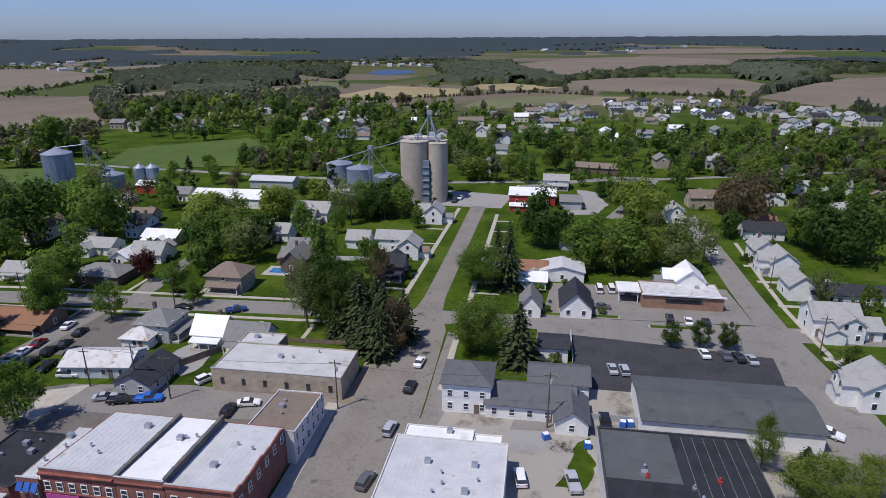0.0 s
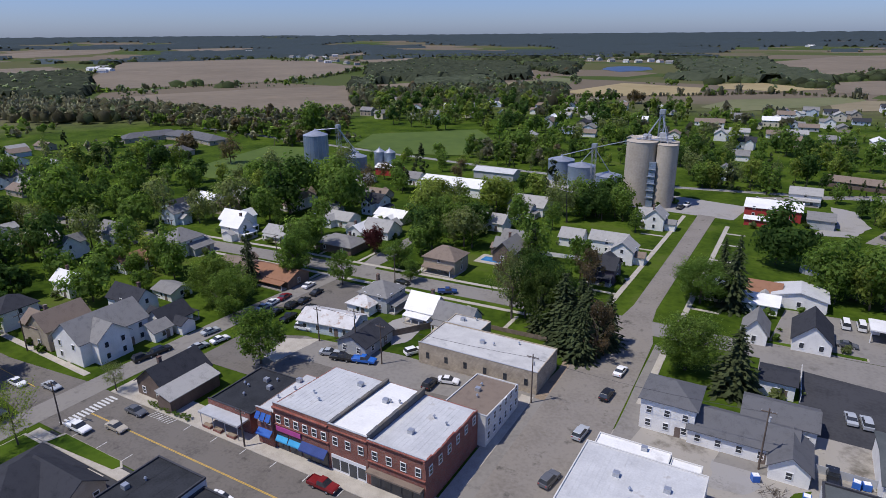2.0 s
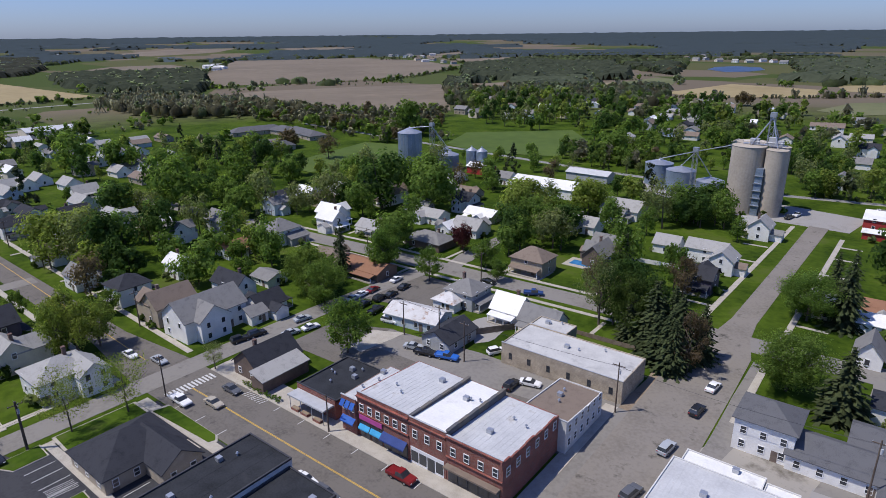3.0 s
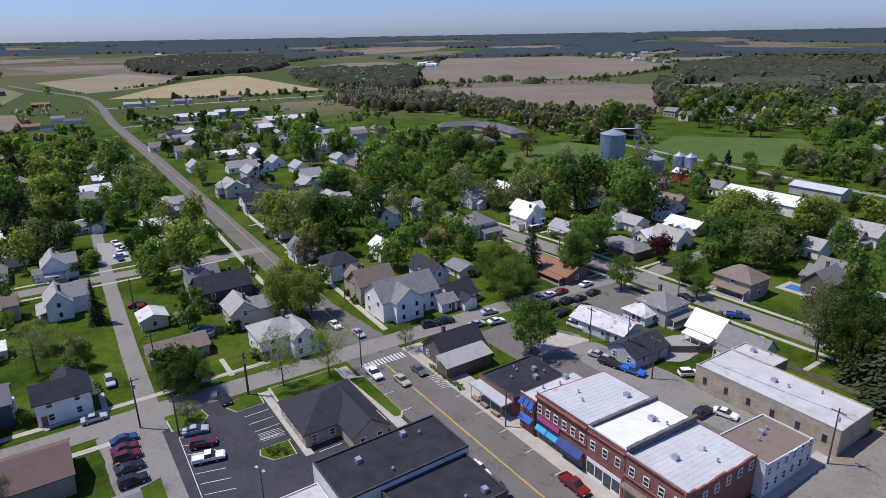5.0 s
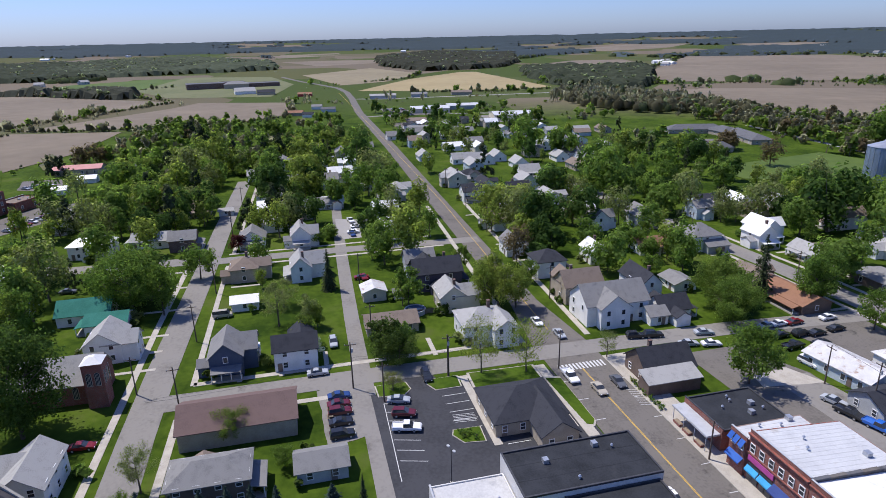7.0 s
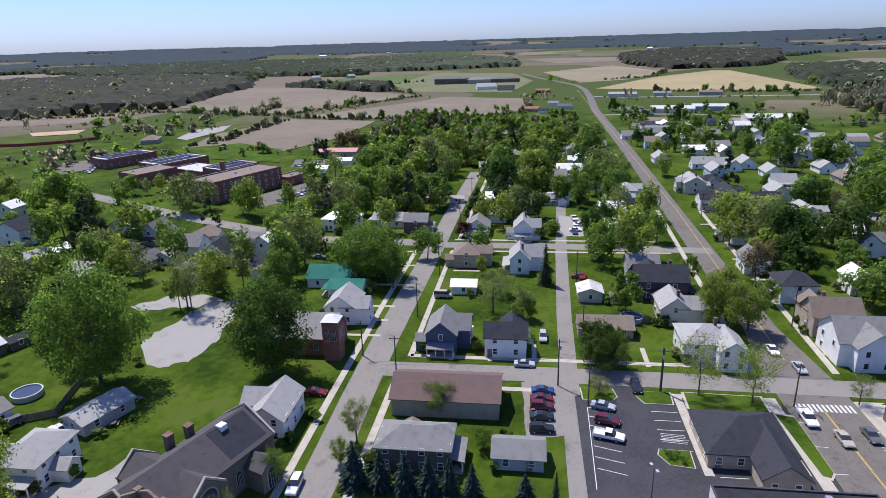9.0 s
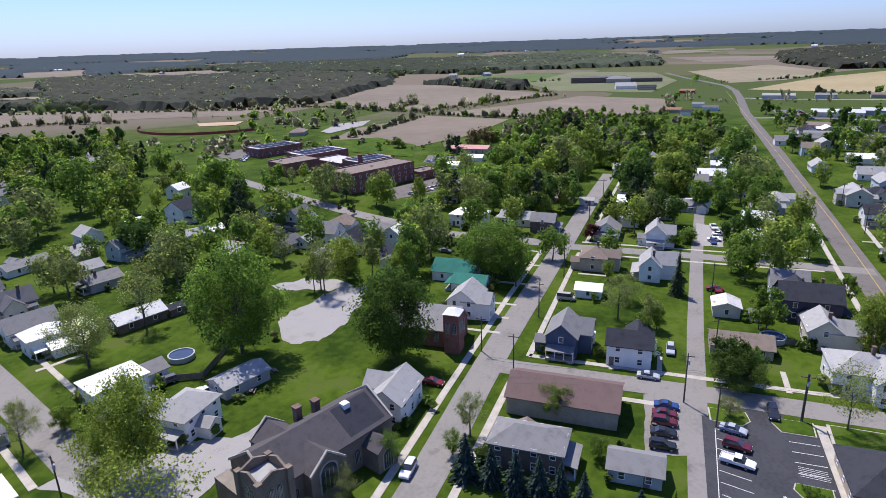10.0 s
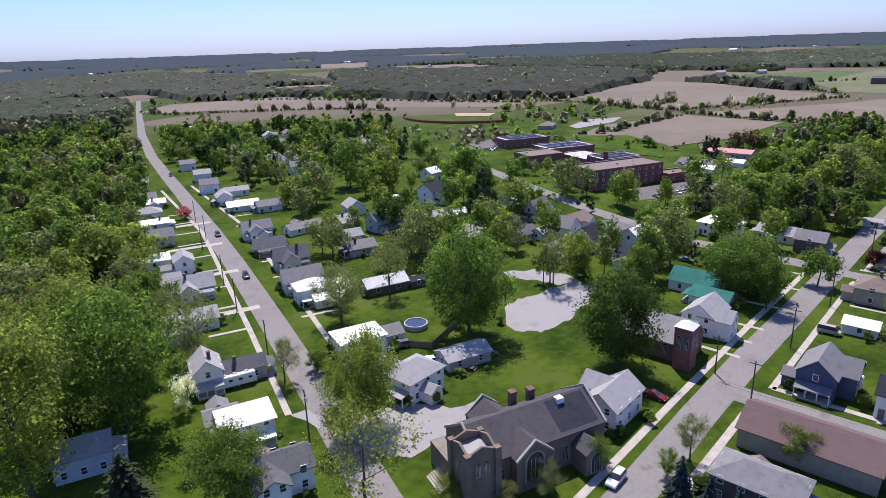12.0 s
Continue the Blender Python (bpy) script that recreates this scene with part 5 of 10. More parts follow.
WOODS.append((0.006, 0, [(-508, 823), (-420, 902), (-318, 689), (-360, 607)]))
WOODS.append((0.007, 0, [(-846, 1156), (-598, 1411), (-439, 1056), (-560, 890), (-680, 925)]))
WOODS.append((0.007, 0, [(-556, 1342), (-263, 1623), (-102, 1826), (-34, 1576), (37, 1039), (-57, 1034), (-166, 1051), (-359, 1090)]))
WOODS.append((0.009, 0, [(438, 1647), (579, 1650), (514, 1328), (389, 1097), (330, 1179)]))
WOODS.append((0.008, 0, [(267, 871), (380, 1070), (437, 1113), (371, 958), (272, 832)]))
WOODS.append((0.006, 0, [(-510, 651), (-596, 797), (-427, 841), (-273, 827), (-206, 604), (-302, 567), (-412, 554)]))
WOODS.append((0.01, 1, [(-1276, -1614), (-1428, -1608), (-1477, -1211), (-1508, -856), (-1325, -599), (-1062, -480), (-883, -463), (-733, -436), (-684, -474), (-640, -605), (-657, -749), (-682, -864)]))
WOODS.append((0.007, 0, [(-1815, -1804), (-2070, -1693), (-2352, -1332), (-2449, -870), (-2457, -431), (-2081, -197), (-1656, -317), (-1445, -513), (-1599, -907), (-1567, -1284)]))
WOODS.append((0.008, 1, [(-1082, -2036), (-916, -1593), (-643, -981), (-681, -880), (-848, -1090), (-764, -1227), (-592, -1040), (-519, -994)]))
WOODS.append((0.007, 1, [(-412, -2053), (-736, -2399), (-1081, -2309), (-1052, -1555), (-911, -1107), (-669, -833), (-539, -833), (-484, -989), (-536, -1277), (-371, -1234), (-225, -1155)]))
WOODS.append((0.007, 0, [(-237, -1214), (-367, -1219), (-402, -990), (-282, -705), (-202, -690), (-131, -703)]))
WOODS.append((0.009, 0, [(-189, 348), (-126, 375), (-109, 321), (-155, 315)]))
WOODS.append((0.006, 0, [(76, 359), (139, 443), (251, 507), (189, 334), (134, 256), (108, 269), (86, 285)]))
WOODS.append((0.006, 0, [(-305, 306), (-397, 425), (-314, 411), (-274, 313)]))
WOODS.append((0.0045, 0, [(-128, -519), (-261, -601), (-102, -255), (-49, -157), (-34, -183)]))
WOODS.append((0.004, 0, [(-449, -124), (-602, -106), (-553, 40), (-355, 27), (-330, -25), (-355, -59), (-348, -77)]))
WOODS.append((0.006, 0, [(-1850, -628), (-2510, -686), (-2752, -381), (-2133, -44), (-1681, -16), (-1605, -227), (-1551, -430)]))
WOODS.append((0.005, 1, [(-1079, -418), (-1107, -351), (-1043, -232), (-931, -201), (-915, -306), (-917, -358)]))
HEDGES = []
HEDGES.append([(-822, 510), (-780, 612), (-732, 721), (-729, 850), (-813, 1095)])
HEDGES.append([(-832, 517), (-1168, 712), (-1695, 1151)])
HEDGES.append([(-1787, 1236), (-1524, 1498), (-1200, 1463)])
HEDGES.append([(-1281, 265), (-1148, 217), (-1085, 123)])
HEDGES.append([(-1386, 511), (-1247, 573), (-1213, 676), (-1242, 768)])
HEDGES.append([(-815, 351), (-810, 274), (-849, 157)])
HEDGES.append([(77, 1382), (187, 1436)])
HEDGES.append([(204, 1349), (310, 1316), (363, 1319)])
HEDGES.append([(100, 857), (166, 831), (247, 793)])
HEDGES.append([(-243, 714), (-113, 787), (-25, 863), (61, 821)])
HEDGES.append([(-1297, 1367), (-1208, 1545), (-956, 1309)])
HEDGES.append([(288, 658), (390, 720)])
HEDGES.append([(36, 1155), (28, 859)])
HEDGES.append([(-642, -247), (-743, -193), (-841, -138)])
HEDGES.append([(-612, -236), (-588, -153), (-585, -52), (-635, 2)])
HEDGES.append([(-686, -442), (-677, -387), (-648, -304), (-627, -242)])
HEDGES.append([(-511, -902), (-567, -844), (-618, -604), (-658, -440)])
HEDGES.append([(-672, -301), (-760, -309)])
HEDGES.append([(-661, -296), (-728, -292)])
HEDGES.append([(-432, -248), (-466, -235), (-591, -234)])
HEDGES.append([(-639, 3), (-800, -2)])
HEDGES.append([(-354, -854), (-351, -781), (-485, -651), (-517, -540)])
HEDGES.append([(-1100, -385), (-1023, -267), (-868, -150)])
HEDGES.append([(-1155, -181), (-1050, -274)])
FARMS = [(-1373, 860), (-1404, 901), (345, 2889), (353, 2763), (538, 1366), (-15, 2917), (-2119, 2454), (-1297, 847), (-1264, 809), (-2963, -922), (-2866, -923), (-3046, -651), (-2801, 505), (-1957, -2381), (-1915, -2297), (-2882, -3366), (-3428, -1709), (-1907, -2314), (-1995, -2464), (-2984, -3431), (-1034, -1798), (-3635, -1376), (-2117, 3424), (-1542, 3091), (-1152, 3009), (650, 3261), (969, 3494), (-1315, 840), (-1, 2921), (-1883, 1812), (-1643, 1751), (-853, 3053), (-1530, 1803), (-1360, 1684), (-2481, 974), (-3626, 178), (-3598, -1604), (-3402, -819), (-3566, -349), (-2578, -3360), (-2914, -2990), (-925, -2628), (-523, -1369), (-3067, -665), (-804, -1692)]
ESTATE = [(-543, 1734), (-500, 1671), (-486, 1705), (-438, 1643), (-394, 1617), (-364, 1616), (-348, 1681), (-319, 1650), (-286, 1591), (-299, 1747), (-425, 1812), (-545, 1879), (-1182, 1395), (-1101, 1332), (-1123, 1392), (-1021, 1309), (-967, 1280), (-1286, 1543), (-1404, 1616), (-1493, 1596), (-1419, 1544), (-1421, 1575), (-1343, 1526), (-1344, 1557), (-1275, 1505), (-2004, 515), (-1899, 520), (-1929, 578), (-2132, 497), (-2023, 678), (-1298, -436), (-1330, -372), (-1656, -1547), (-1551, -1194), (-1545, -722)]
POND = [(-368, 1309), (-379, 1402), (-355, 1454), (-299, 1429), (-270, 1337), (-282, 1273), (-313, 1233)]

house(-134.7, -19.6, 0, 10, 7, 5.2, 3.0, 'blue', 'grey', wing=(-1.0, 6.0, 3.0), porch='e')
house(-132.2, -4.6, 90, 9.5, 6.5, 5.2, 2.4, 'white', 'dark', wing=(1.5, 5.5, 4.0))
house(-168.2, -17.8, 90, 7, 5, 2.6, 1.3, 'white', 'white', name='mobile_home')
house(-192.2, -19.1, 0, 9, 8, 4.6, 2.4, 'tan', 'brown', hip=True, wing=(0, 5, 4))
house(-187.8, -2.0, 0, 10, 6, 5, 3, 'white', 'light', wing=(-1, 5.5, 4.5))
house(-227.2, -18.3, 0, 10, 9, 3.2, 3.1, 'white', 'grey', porch='e')
house(-221.7, -1.2, 0, 10, 6.5, 5, 3, 'white', 'light', wing=(1, 5, 3))
house(-272.1, 8.2, 90, 15, 9, 3, 1.6, 'grey', 'grey')
house(-273.3, 14.0, 90, 9, 8, 3, 1.6, 'white', 'white')
house(-277.7, -43.9, 90, 12, 9, 3.2, 3.0, 'tan', 'brown', hip=True)
house(-228.8, -42.1, 90, 9, 7.5, 4.6, 2.4, 'darkbrick', 'grey', porch='e')
house(-295.7, -12.0, 0, 10, 8, 3.2, 2.8, 'white', 'light')
house(-318.6, -10.1, 0, 10, 8, 3.2, 2.8, 'white', 'light')
house(-342.8, -20.7, 90, 10, 8, 3.2, 2.3, 'white', 'light')
house(-252.4, 34.2, 90, 10, 8, 3.4, 2.6, 'white', 'white')
house(-275.4, 40.3, 0, 9, 8, 4.6, 1.9, 'grey', 'grey')
house(-165.4, 17.6, 0, 6.5, 6.5, 3, 1.2, 'cream', 'rusty', name='shed')
house(-144.5, 19.2, 90, 13, 8, 2.6, 1.8, 'tan', 'brown', name='garage')
house(-162.9, 24.5, 90, 3, 2.5, 2.2, 0.8, 'white', 'grey', name='shed', windows=False)
house(-169.0, 36.8, 90, 14, 9, 5.8, 3.2, 'plum', 'dark', wing=(-2, 6, 3.5), porch='e', chimney=1)
house(-181.0, 34.1, 90, 9, 8, 5, 3, 'grey', 'grey')
house(-153.0, 37.0, 0, 9, 7, 4.8, 2.8, 'cream', 'light', wing=(1.5, 5.5, 4))
house(-134.5, 40.2, 90, 11, 10, 5, 2.6, 'white', 'light', hip=True, wing=(4, 6, -3.5), chimney=1)
house(-190.2, 68.2, 0, 8, 6, 4.6, 2.6, 'white', 'grey')
house(-169.2, 72.2, 90, 9, 9, 5.4, 2.6, 'white', 'dark', hip=True, porch='e')
house(-148.6, 73.1, 90, 11, 8, 5.4, 3.4, 'tan', 'brown', wing=(-2.5, 5.5, 3.2), chimney=1)
house(-131.5, 90.5, 90, 8.5, 7, 3.2, 2.8, 'white', 'dark', wing=(-1, 4.2, 1.8), porch='e')
house(-147.7, 91.8, 0, 12, 6.5, 4.6, 3.0, 'white', 'dark')
house(-148.1, 104.2, 0, 8, 7, 2.5, 1.3, 'white', 'grey', name='garage')
house(-178.5, 113.4, 90, 11, 8, 2.9, 2.3, 'white', 'rust')
house(-177.0, 130.9, 90, 11, 10, 5.6, 3.4, 'white', 'grey', hip=True, porch='e')
house(-172.7, 133.7, 90, 8, 7, 2.8, 1.8, 'grey', 'grey', name='garage')
house(-179.3, 158.0, 0, 11, 7, 5, 3, 'white', 'white', wing=(0, 5, 4), porch='e')
house(-157.4, 158.4, 0, 11, 7, 2.8, 2.2, 'white', 'light')
house(-130.0, 127.5, 0, 17, 9, 2.7, 1.9, 'brown', 'rust')
house(-145.2, 127.4, 0, 12, 9, 2.7, 1.9, 'brown', 'brown')
house(-207.7, 108.2, 0, 9, 7, 5, 3, 'white', 'grey', wing=(0, 5, 3))
house(-206.9, 126.7, 0, 10, 8, 5, 3, 'grey', 'grey')
house(-209.9, 154.8, 90, 8, 8, 4.8, 2.2, 'pale', 'grey')
house(-205.3, 175.3, 90, 10, 8, 3, 2.5, 'tan', 'brown')
house(-209.0, 189.6, 0, 9, 7, 4.6, 2.4, 'white', 'light')
house(-175.2, 91.2, 0, 8, 6, 4.6, 2.4, 'white', 'white')
house(-304.9, 118.7, 90, 11, 8, 3.2, 3.0, 'white', 'light')
house(-328.1, 121.9, 0, 11, 8, 3.2, 3.0, 'white', 'light')
house(-285.3, 109.6, 0, 11, 8, 3.2, 3.0, 'white', 'light')
house(-377.3, 156.4, 0, 11, 8, 3.2, 3.0, 'white', 'light')
house(-347.7, 100.2, 90, 11, 8, 3.2, 3.0, 'white', 'light')
house(-351.5, 117.1, 0, 11, 8, 3.2, 3.0, 'white', 'light')
house(-367.3, 75.7, 0, 11, 8, 3.2, 3.0, 'white', 'light')
house(-350.1, 94.0, 90, 11, 8, 3.2, 3.0, 'white', 'light')
house(-328.3, 162.4, 90, 11, 8, 3.2, 3.0, 'white', 'light')
house(-338.6, 151.2, 0, 11, 8, 3.2, 3.0, 'white', 'light')
house(-344.8, 107.9, 0, 11, 8, 3.2, 3.0, 'white', 'light')
house(-418.2, 160.4, 90, 14, 9, 3.2, 2.8, 'white', 'grey')
house(-453.9, 73.1, 90, 14, 9, 3.2, 2.8, 'white', 'grey')
house(-468.3, 92.9, 90, 14, 9, 3.2, 2.8, 'white', 'grey')
house(-454.9, 124.9, 90, 14, 9, 3.2, 2.8, 'white', 'grey')
house(-410.7, 43.2, 90, 14, 9, 3.2, 2.8, 'white', 'grey')
house(-172.9, -58.9, 90, 13, 9, 3.2, 2.8, 'white', 'teal', label='white house with teal green metal roof')
house(-164.9, -51.7, 90, 10, 8, 2.9, 1.7, 'white', 'teal')
house(-268.6, -92.4, 0, 11, 8, 5, 3, 'white', 'light', wing=(0, 5, 3), porch='e')
house(-366.6, -109.9, 90, 9, 7, 2.6, 1.4, 'white', 'white')
house(-340.9, -117.2, 90, 9, 6, 2.6, 1.4, 'white', 'white')
house(-374.8, -85.6, 90, 9, 8, 4.6, 2.4, 'white', 'grey')
house(-305.4, -79.3, 90, 10, 8, 3, 2, 'cream', 'brown')
house(-273.3, -31.2, 90, 6, 5, 2.2, 0.8, 'white', 'light', name='shed')
house(-98.8, -47.3, 0, 11, 7, 5, 2.6, 'white', 'light', wing=(-2, 5.5, -3), label='white clapboard house beside the church with grey shingle roof')
house(-148.6, -47.9, 0, 10, 8, 5, 3, 'white', 'light', wing=(2, 5.5, 3.5), porch='n')
house(-81.9, -84.1, 0, 10, 8, 5, 2.4, 'white', 'light', hip=True, porch='e', wing=(2, 5, -3))
house(-98.0, -84.1, -20, 11, 6.5, 2.7, 1.3, 'grey', 'light', name='garage')
house(-85.8, -106.4, -20, 11, 8, 5.2, 1.4, 'white', 'white', hip=True)
house(-93.2, -105.7, -20, 8, 6, 3, 1.5, 'white', 'grey')
house(-117.5, -131.8, -20, 13, 7, 2.8, 1.8, 'brown', 'metal', name='shed', label='low brown shed with a galvanized metal roof')
house(-98.7, -142.4, -21, 9, 7, 5, 2, 'white', 'white', hip=True, porch='n')
house(-100.2, -137.1, -21, 8, 6, 2.6, 1.0, 'white', 'white', name='garage')
house(-103.3, -153.3, -21, 12, 7.5, 4.0, 2.8, 'white', 'grey', porch='n')
house(-113.1, -173.2, -21, 11, 7.5, 3.8, 3.2, 'cream', 'slate', wing=(1, 5.5, 3.5), porch='n')
house(-117.5, -192.8, -21, 11, 7.5, 3.0, 2.6, 'white', 'slate', porch='n')
house(-125.5, -213.9, -21, 11, 7, 4.2, 2.6, 'white', 'grey', wing=(1, 5, 3))
house(-141.3, -204.8, -8, 15, 7, 2.6, 1.6, 'white', 'grey')
house(-146.6, -259.4, -21, 14, 8, 2.8, 1.8, 'white', 'white')
house(-153.4, -248.4, -21, 11, 8, 3, 2, 'white', 'grey')
house(-147.5, -277.9, 69, 9, 7, 4.2, 2.2, 'white', 'light')
house(-161.3, -290.4, -21, 12, 7, 3, 1.6, 'white', 'light')
house(-156.3, -308.2, -21, 9, 8, 5.2, 2.4, 'white', 'grey', hip=True)
house(-170.5, -342.6, -21, 9, 8, 4.6, 2.0, 'white', 'light')
house(-182.4, -384.1, -21, 9, 8, 4.6, 2.0, 'white', 'grey')
house(-172.4, -210.2, 70, 9, 8, 4.0, 2.6, 'white', 'light', label='white gabled cottage with pale roof behind the street')
house(-191.3, -205.9, -10, 9, 7, 3, 2, 'white', 'white')
house(-208.3, -195.5, 0, 11, 10, 6.2, 3.3, 'white', 'dark', wing=(0, 6, 3), porch='n', label='large old white house with steep dark roofs')
house(-243.5, -229.5, 0, 8, 8, 5, 2.4, 'white', 'white', hip=True)
house(-184.9, -171.9, -30, 14, 7, 2.8, 1.6, 'white', 'light', name='garage')
house(-192.6, -166.7, 0, 8, 6, 2.8, 1.2, 'brown', 'white', name='garage')
house(-187.3, -151.7, 0, 6, 4, 2.6, 1.0, 'red', 'rusty', name='shed')
house(-136.6, -164.8, -20, 10, 8, 3, 2, 'grey', 'grey')
house(-143.5, -178.6, -20, 8, 7, 3, 2, 'white', 'light')
house(-126.1, -126.6, -20, 5, 4, 2.2, 0.8, 'brown', 'dark', name='shed')
house(-223.8, -161.5, 0, 8, 8, 3.8, 2.2, 'cream', 'teal', label='house with a teal green metal roof by the school')
house(-212.4, -140.3, 0, 11, 8, 5, 3, 'white', 'slate', wing=(0, 5, 3), porch='e')
house(-220.1, -155.7, 0, 8, 7, 3.2, 2.2, 'white', 'white')
house(-182.7, -128.4, -10, 13, 8, 2.8, 2.0, 'grey', 'slate')
house(-194.5, -116.0, 90, 9, 8, 5.2, 3.2, 'white', 'grey')
house(-189.8, -102.9, 0, 11, 8, 5, 3.4, 'white', 'dark', wing=(1, 6, 3), porch='n')
house(-190.1, -122.9, 0, 8, 6, 2.8, 1.6, 'white', 'light', name='garage')
house(-267.3, -91.9, 0, 10, 7, 5, 3, 'white', 'grey', wing=(0, 5, 3))
house(-49.8, -97.0, -21, 9.5, 7.5, 5, 2, 'white', 'white', hip=True, porch='n', label='white clapboard house with white metal hip roof and porch')
house(-54.8, -121.2, 69, 8, 6, 5, 2.6, 'white', 'light')
house(-61.8, -117.9, -21, 9, 5, 3.2, 1.8, 'grey', 'slate')
house(-48.2, -103.1, -21, 6, 6, 3.2, 1.4, 'white', 'grey')
house(-45.8, -80.2, -21, 10, 7, 4.6, 2.0, 'white', 'slate', wing=(2, 5, 3))
house(-67.3, -152.9, -21, 13, 8, 3.2, 2.0, 'white', 'light', wing=(3, 6, 3))
house(-60.2, -149.6, -21, 11, 8, 3.2, 1.6, 'grey', 'light')
house(-79.4, -174.7, -21, 11, 8, 3.6, 3.0, 'white', 'light', wing=(2, 5, 3))
house(-86.8, -196.0, 69, 8, 6, 5.4, 2.0, 'white', 'light')
house(-73.8, -187.7, -21, 14, 7, 3, 2, 'white', 'light')
house(-66.2, -172.8, -21, 11, 7, 3, 1.8, 'white', 'grey')
house(-83.5, -211.6, -21, 10, 7, 3, 1.6, 'white', 'white')
house(-96.9, -234.9, -21, 9, 7, 4.2, 2.4, 'cream', 'grey')
house(-106.1, -261.2, -21, 11, 7, 2.8, 1.4, 'white', 'white')
house(-112.6, -281.0, -21, 10, 8, 3.2, 2.2, 'white', 'light', hip=True)
house(-123.1, -309.1, -21, 10, 8, 3.6, 2.4, 'white', 'grey')
house(-123.8, -298.9, -21, 8, 6, 2.8, 1.6, 'white', 'white')
house(-136.7, -347.1, -21, 9, 8, 4.8, 2.2, 'white', 'grey')
house(-88.4, -287.8, 0, 10, 8, 3, 2, 'white', 'light')
house(-37.3, -185.4, -15, 22, 10, 3.2, 1.8, 'white', 'white')
house(-52.5, -239.7, 0, 9, 6, 2.4, 1.0, 'white', 'light')
house(-26.3, -111.5, -21, 9, 7, 4.4, 2.0, 'pale', 'light')
house(-129.9, -502.0, 0, 12, 8, 3, 2, 'white', 'light')
patch("pavement", [(-127.8, -94.3), (-135.6, -95.4), (-147.8, -91.8), (-157.3, -87.7), (-159.0, -82.9), (-144.3, -78.3), (-128.8, -76.9), (-120.4, -77.7), (-117.7, -82.7), (-120.6, -88.5)], GRAVEL, 0.047, 'pale gravel clearing in the grass', 'gravel', wobble=1.2)
patch("pavement", [(-150.3, -111.8), (-159.3, -104.9), (-161.5, -94.7), (-157.9, -87.3), (-151.6, -92.1), (-151.0, -100.2), (-148.4, -107.3)], GRAVEL, 0.047, 'worn gravel drive across the grass', 'gravel', wobble=0.8)
house(-91.2, -18.8, 90, 12.5, 7.5, 5, 2, 'brown', 'grey', hip=True, porch='e')
house(-92.5, -1.1, 90, 8.5, 6, 2.7, 1.5, 'grey', 'grey', name='garage')
house(-94.2, 109.8, 8, 15, 8.5, 3, 1.6, 'pale', 'rusty', name='workshop')
house(-81.4, 106.1, 90, 11, 8, 2.9, 2.1, 'grey', 'dark', name='garage')
house(-76.5, 126.0, 0, 8, 7, 3.6, 3.4, 'white', 'white', porch='s')
house(-66.5, 124.8, 0, 10, 7, 3.4, 3.1, 'white', 'grey')
house(-91.3, 127.4, 0, 9, 9, 4.8, 2.6, 'grey', 'grey', hip=True)
house(-93.5, 122.7, 0, 7, 7, 2.8, 1.8, 'white', 'rusty', hip=True)
house(-89.4, 159.6, 0, 11, 9, 5, 3, 'tan', 'brown', hip=True, porch='s')
house(-76.1, 178.6, 90, 11, 7, 3.6, 3.4, 'brown', 'grey', wing=(2, 5, 2))
house(-130.8, 159.9, 0, 15, 10, 3, 2.4, 'brown', 'grey', hip=True)
house(-127.1, 178.4, 0, 11, 8, 3.4, 3.0, 'white', 'light', wing=(2, 5, 3))
house(-134.0, 174.8, 90, 8, 6, 3, 2, 'white', 'white')
house(-133.7, 196.5, 0, 13, 8, 3.2, 1.8, 'grey', 'white')
house(-134.9, 251.0, 0, 32, 14, 4.5, 2.5, 'white', 'white', name='warehouse', windows=False)
house(-130.4, 286.3, 0, 22, 9, 4, 1.5, 'grey', 'metal', name='warehouse', windows=False)
house(-91.0, 235.2, 0, 15, 13, 4, 3, 'white', 'light', name='warehouse')
house(-94.4, 206.7, 0, 10, 8, 3.4, 2.6, 'white', 'light')
house(-91.8, 227.6, 0, 9, 8, 3, 2.5, 'white', 'grey')
house(-49.0, 200.5, 0, 12, 7, 4.8, 2.2, 'white', 'light')
house(-42.2, 193.8, 90, 8, 7, 4.8, 2.6, 'white', 'light')
house(-44.1, 175.2, 0, 9, 8, 4.8, 2.6, 'plum', 'dark', wing=(0, 5, 3))
house(-62.1, 202.2, 0, 8, 7, 3.4, 2.6, 'white', 'light')
house(-40.9, 235.9, 90, 8, 7, 5, 3, 'white', 'light', wing=(0, 5, 3))
house(-173.4, 152.3, 0, 9, 7, 5, 3, 'white', 'white')
house(-157.9, 159.1, 0, 9, 7, 2.8, 1.8, 'white', 'light')
house(-161.5, 256.5, 0, 9, 8, 3.6, 2.4, 'white', 'grey')
house(-158.5, 221.3, 0, 11, 8, 3, 2.5, 'tan', 'brown')
house(-164.7, 216.9, 0, 11, 8, 3, 2.5, 'tan', 'grey')
house(-78.6, 192.1, 0, 10, 7, 3, 2.5, 'white', 'grey')
house(-1.0, 154.6, 90, 8, 5.5, 3.2, 3.3, 'white', 'grey', name='garage')
house(10.9, 157.9, 90, 12, 8, 3.2, 3.8, 'white', 'dark', name='garage')
house(43.3, 175.3, 90, 9, 8, 4.8, 3.2, 'white', 'white', wing=(0, 5, 3))
house(38.0, 174.2, 0, 8, 7, 3, 2, 'grey', 'grey')
house(73.1, 154.3, 0, 11, 9, 4.8, 2.8, 'white', 'light', wing=(2, 6, -3), porch='e')
house(78.6, 152.4, 0, 9, 7, 3, 2, 'white', 'light')
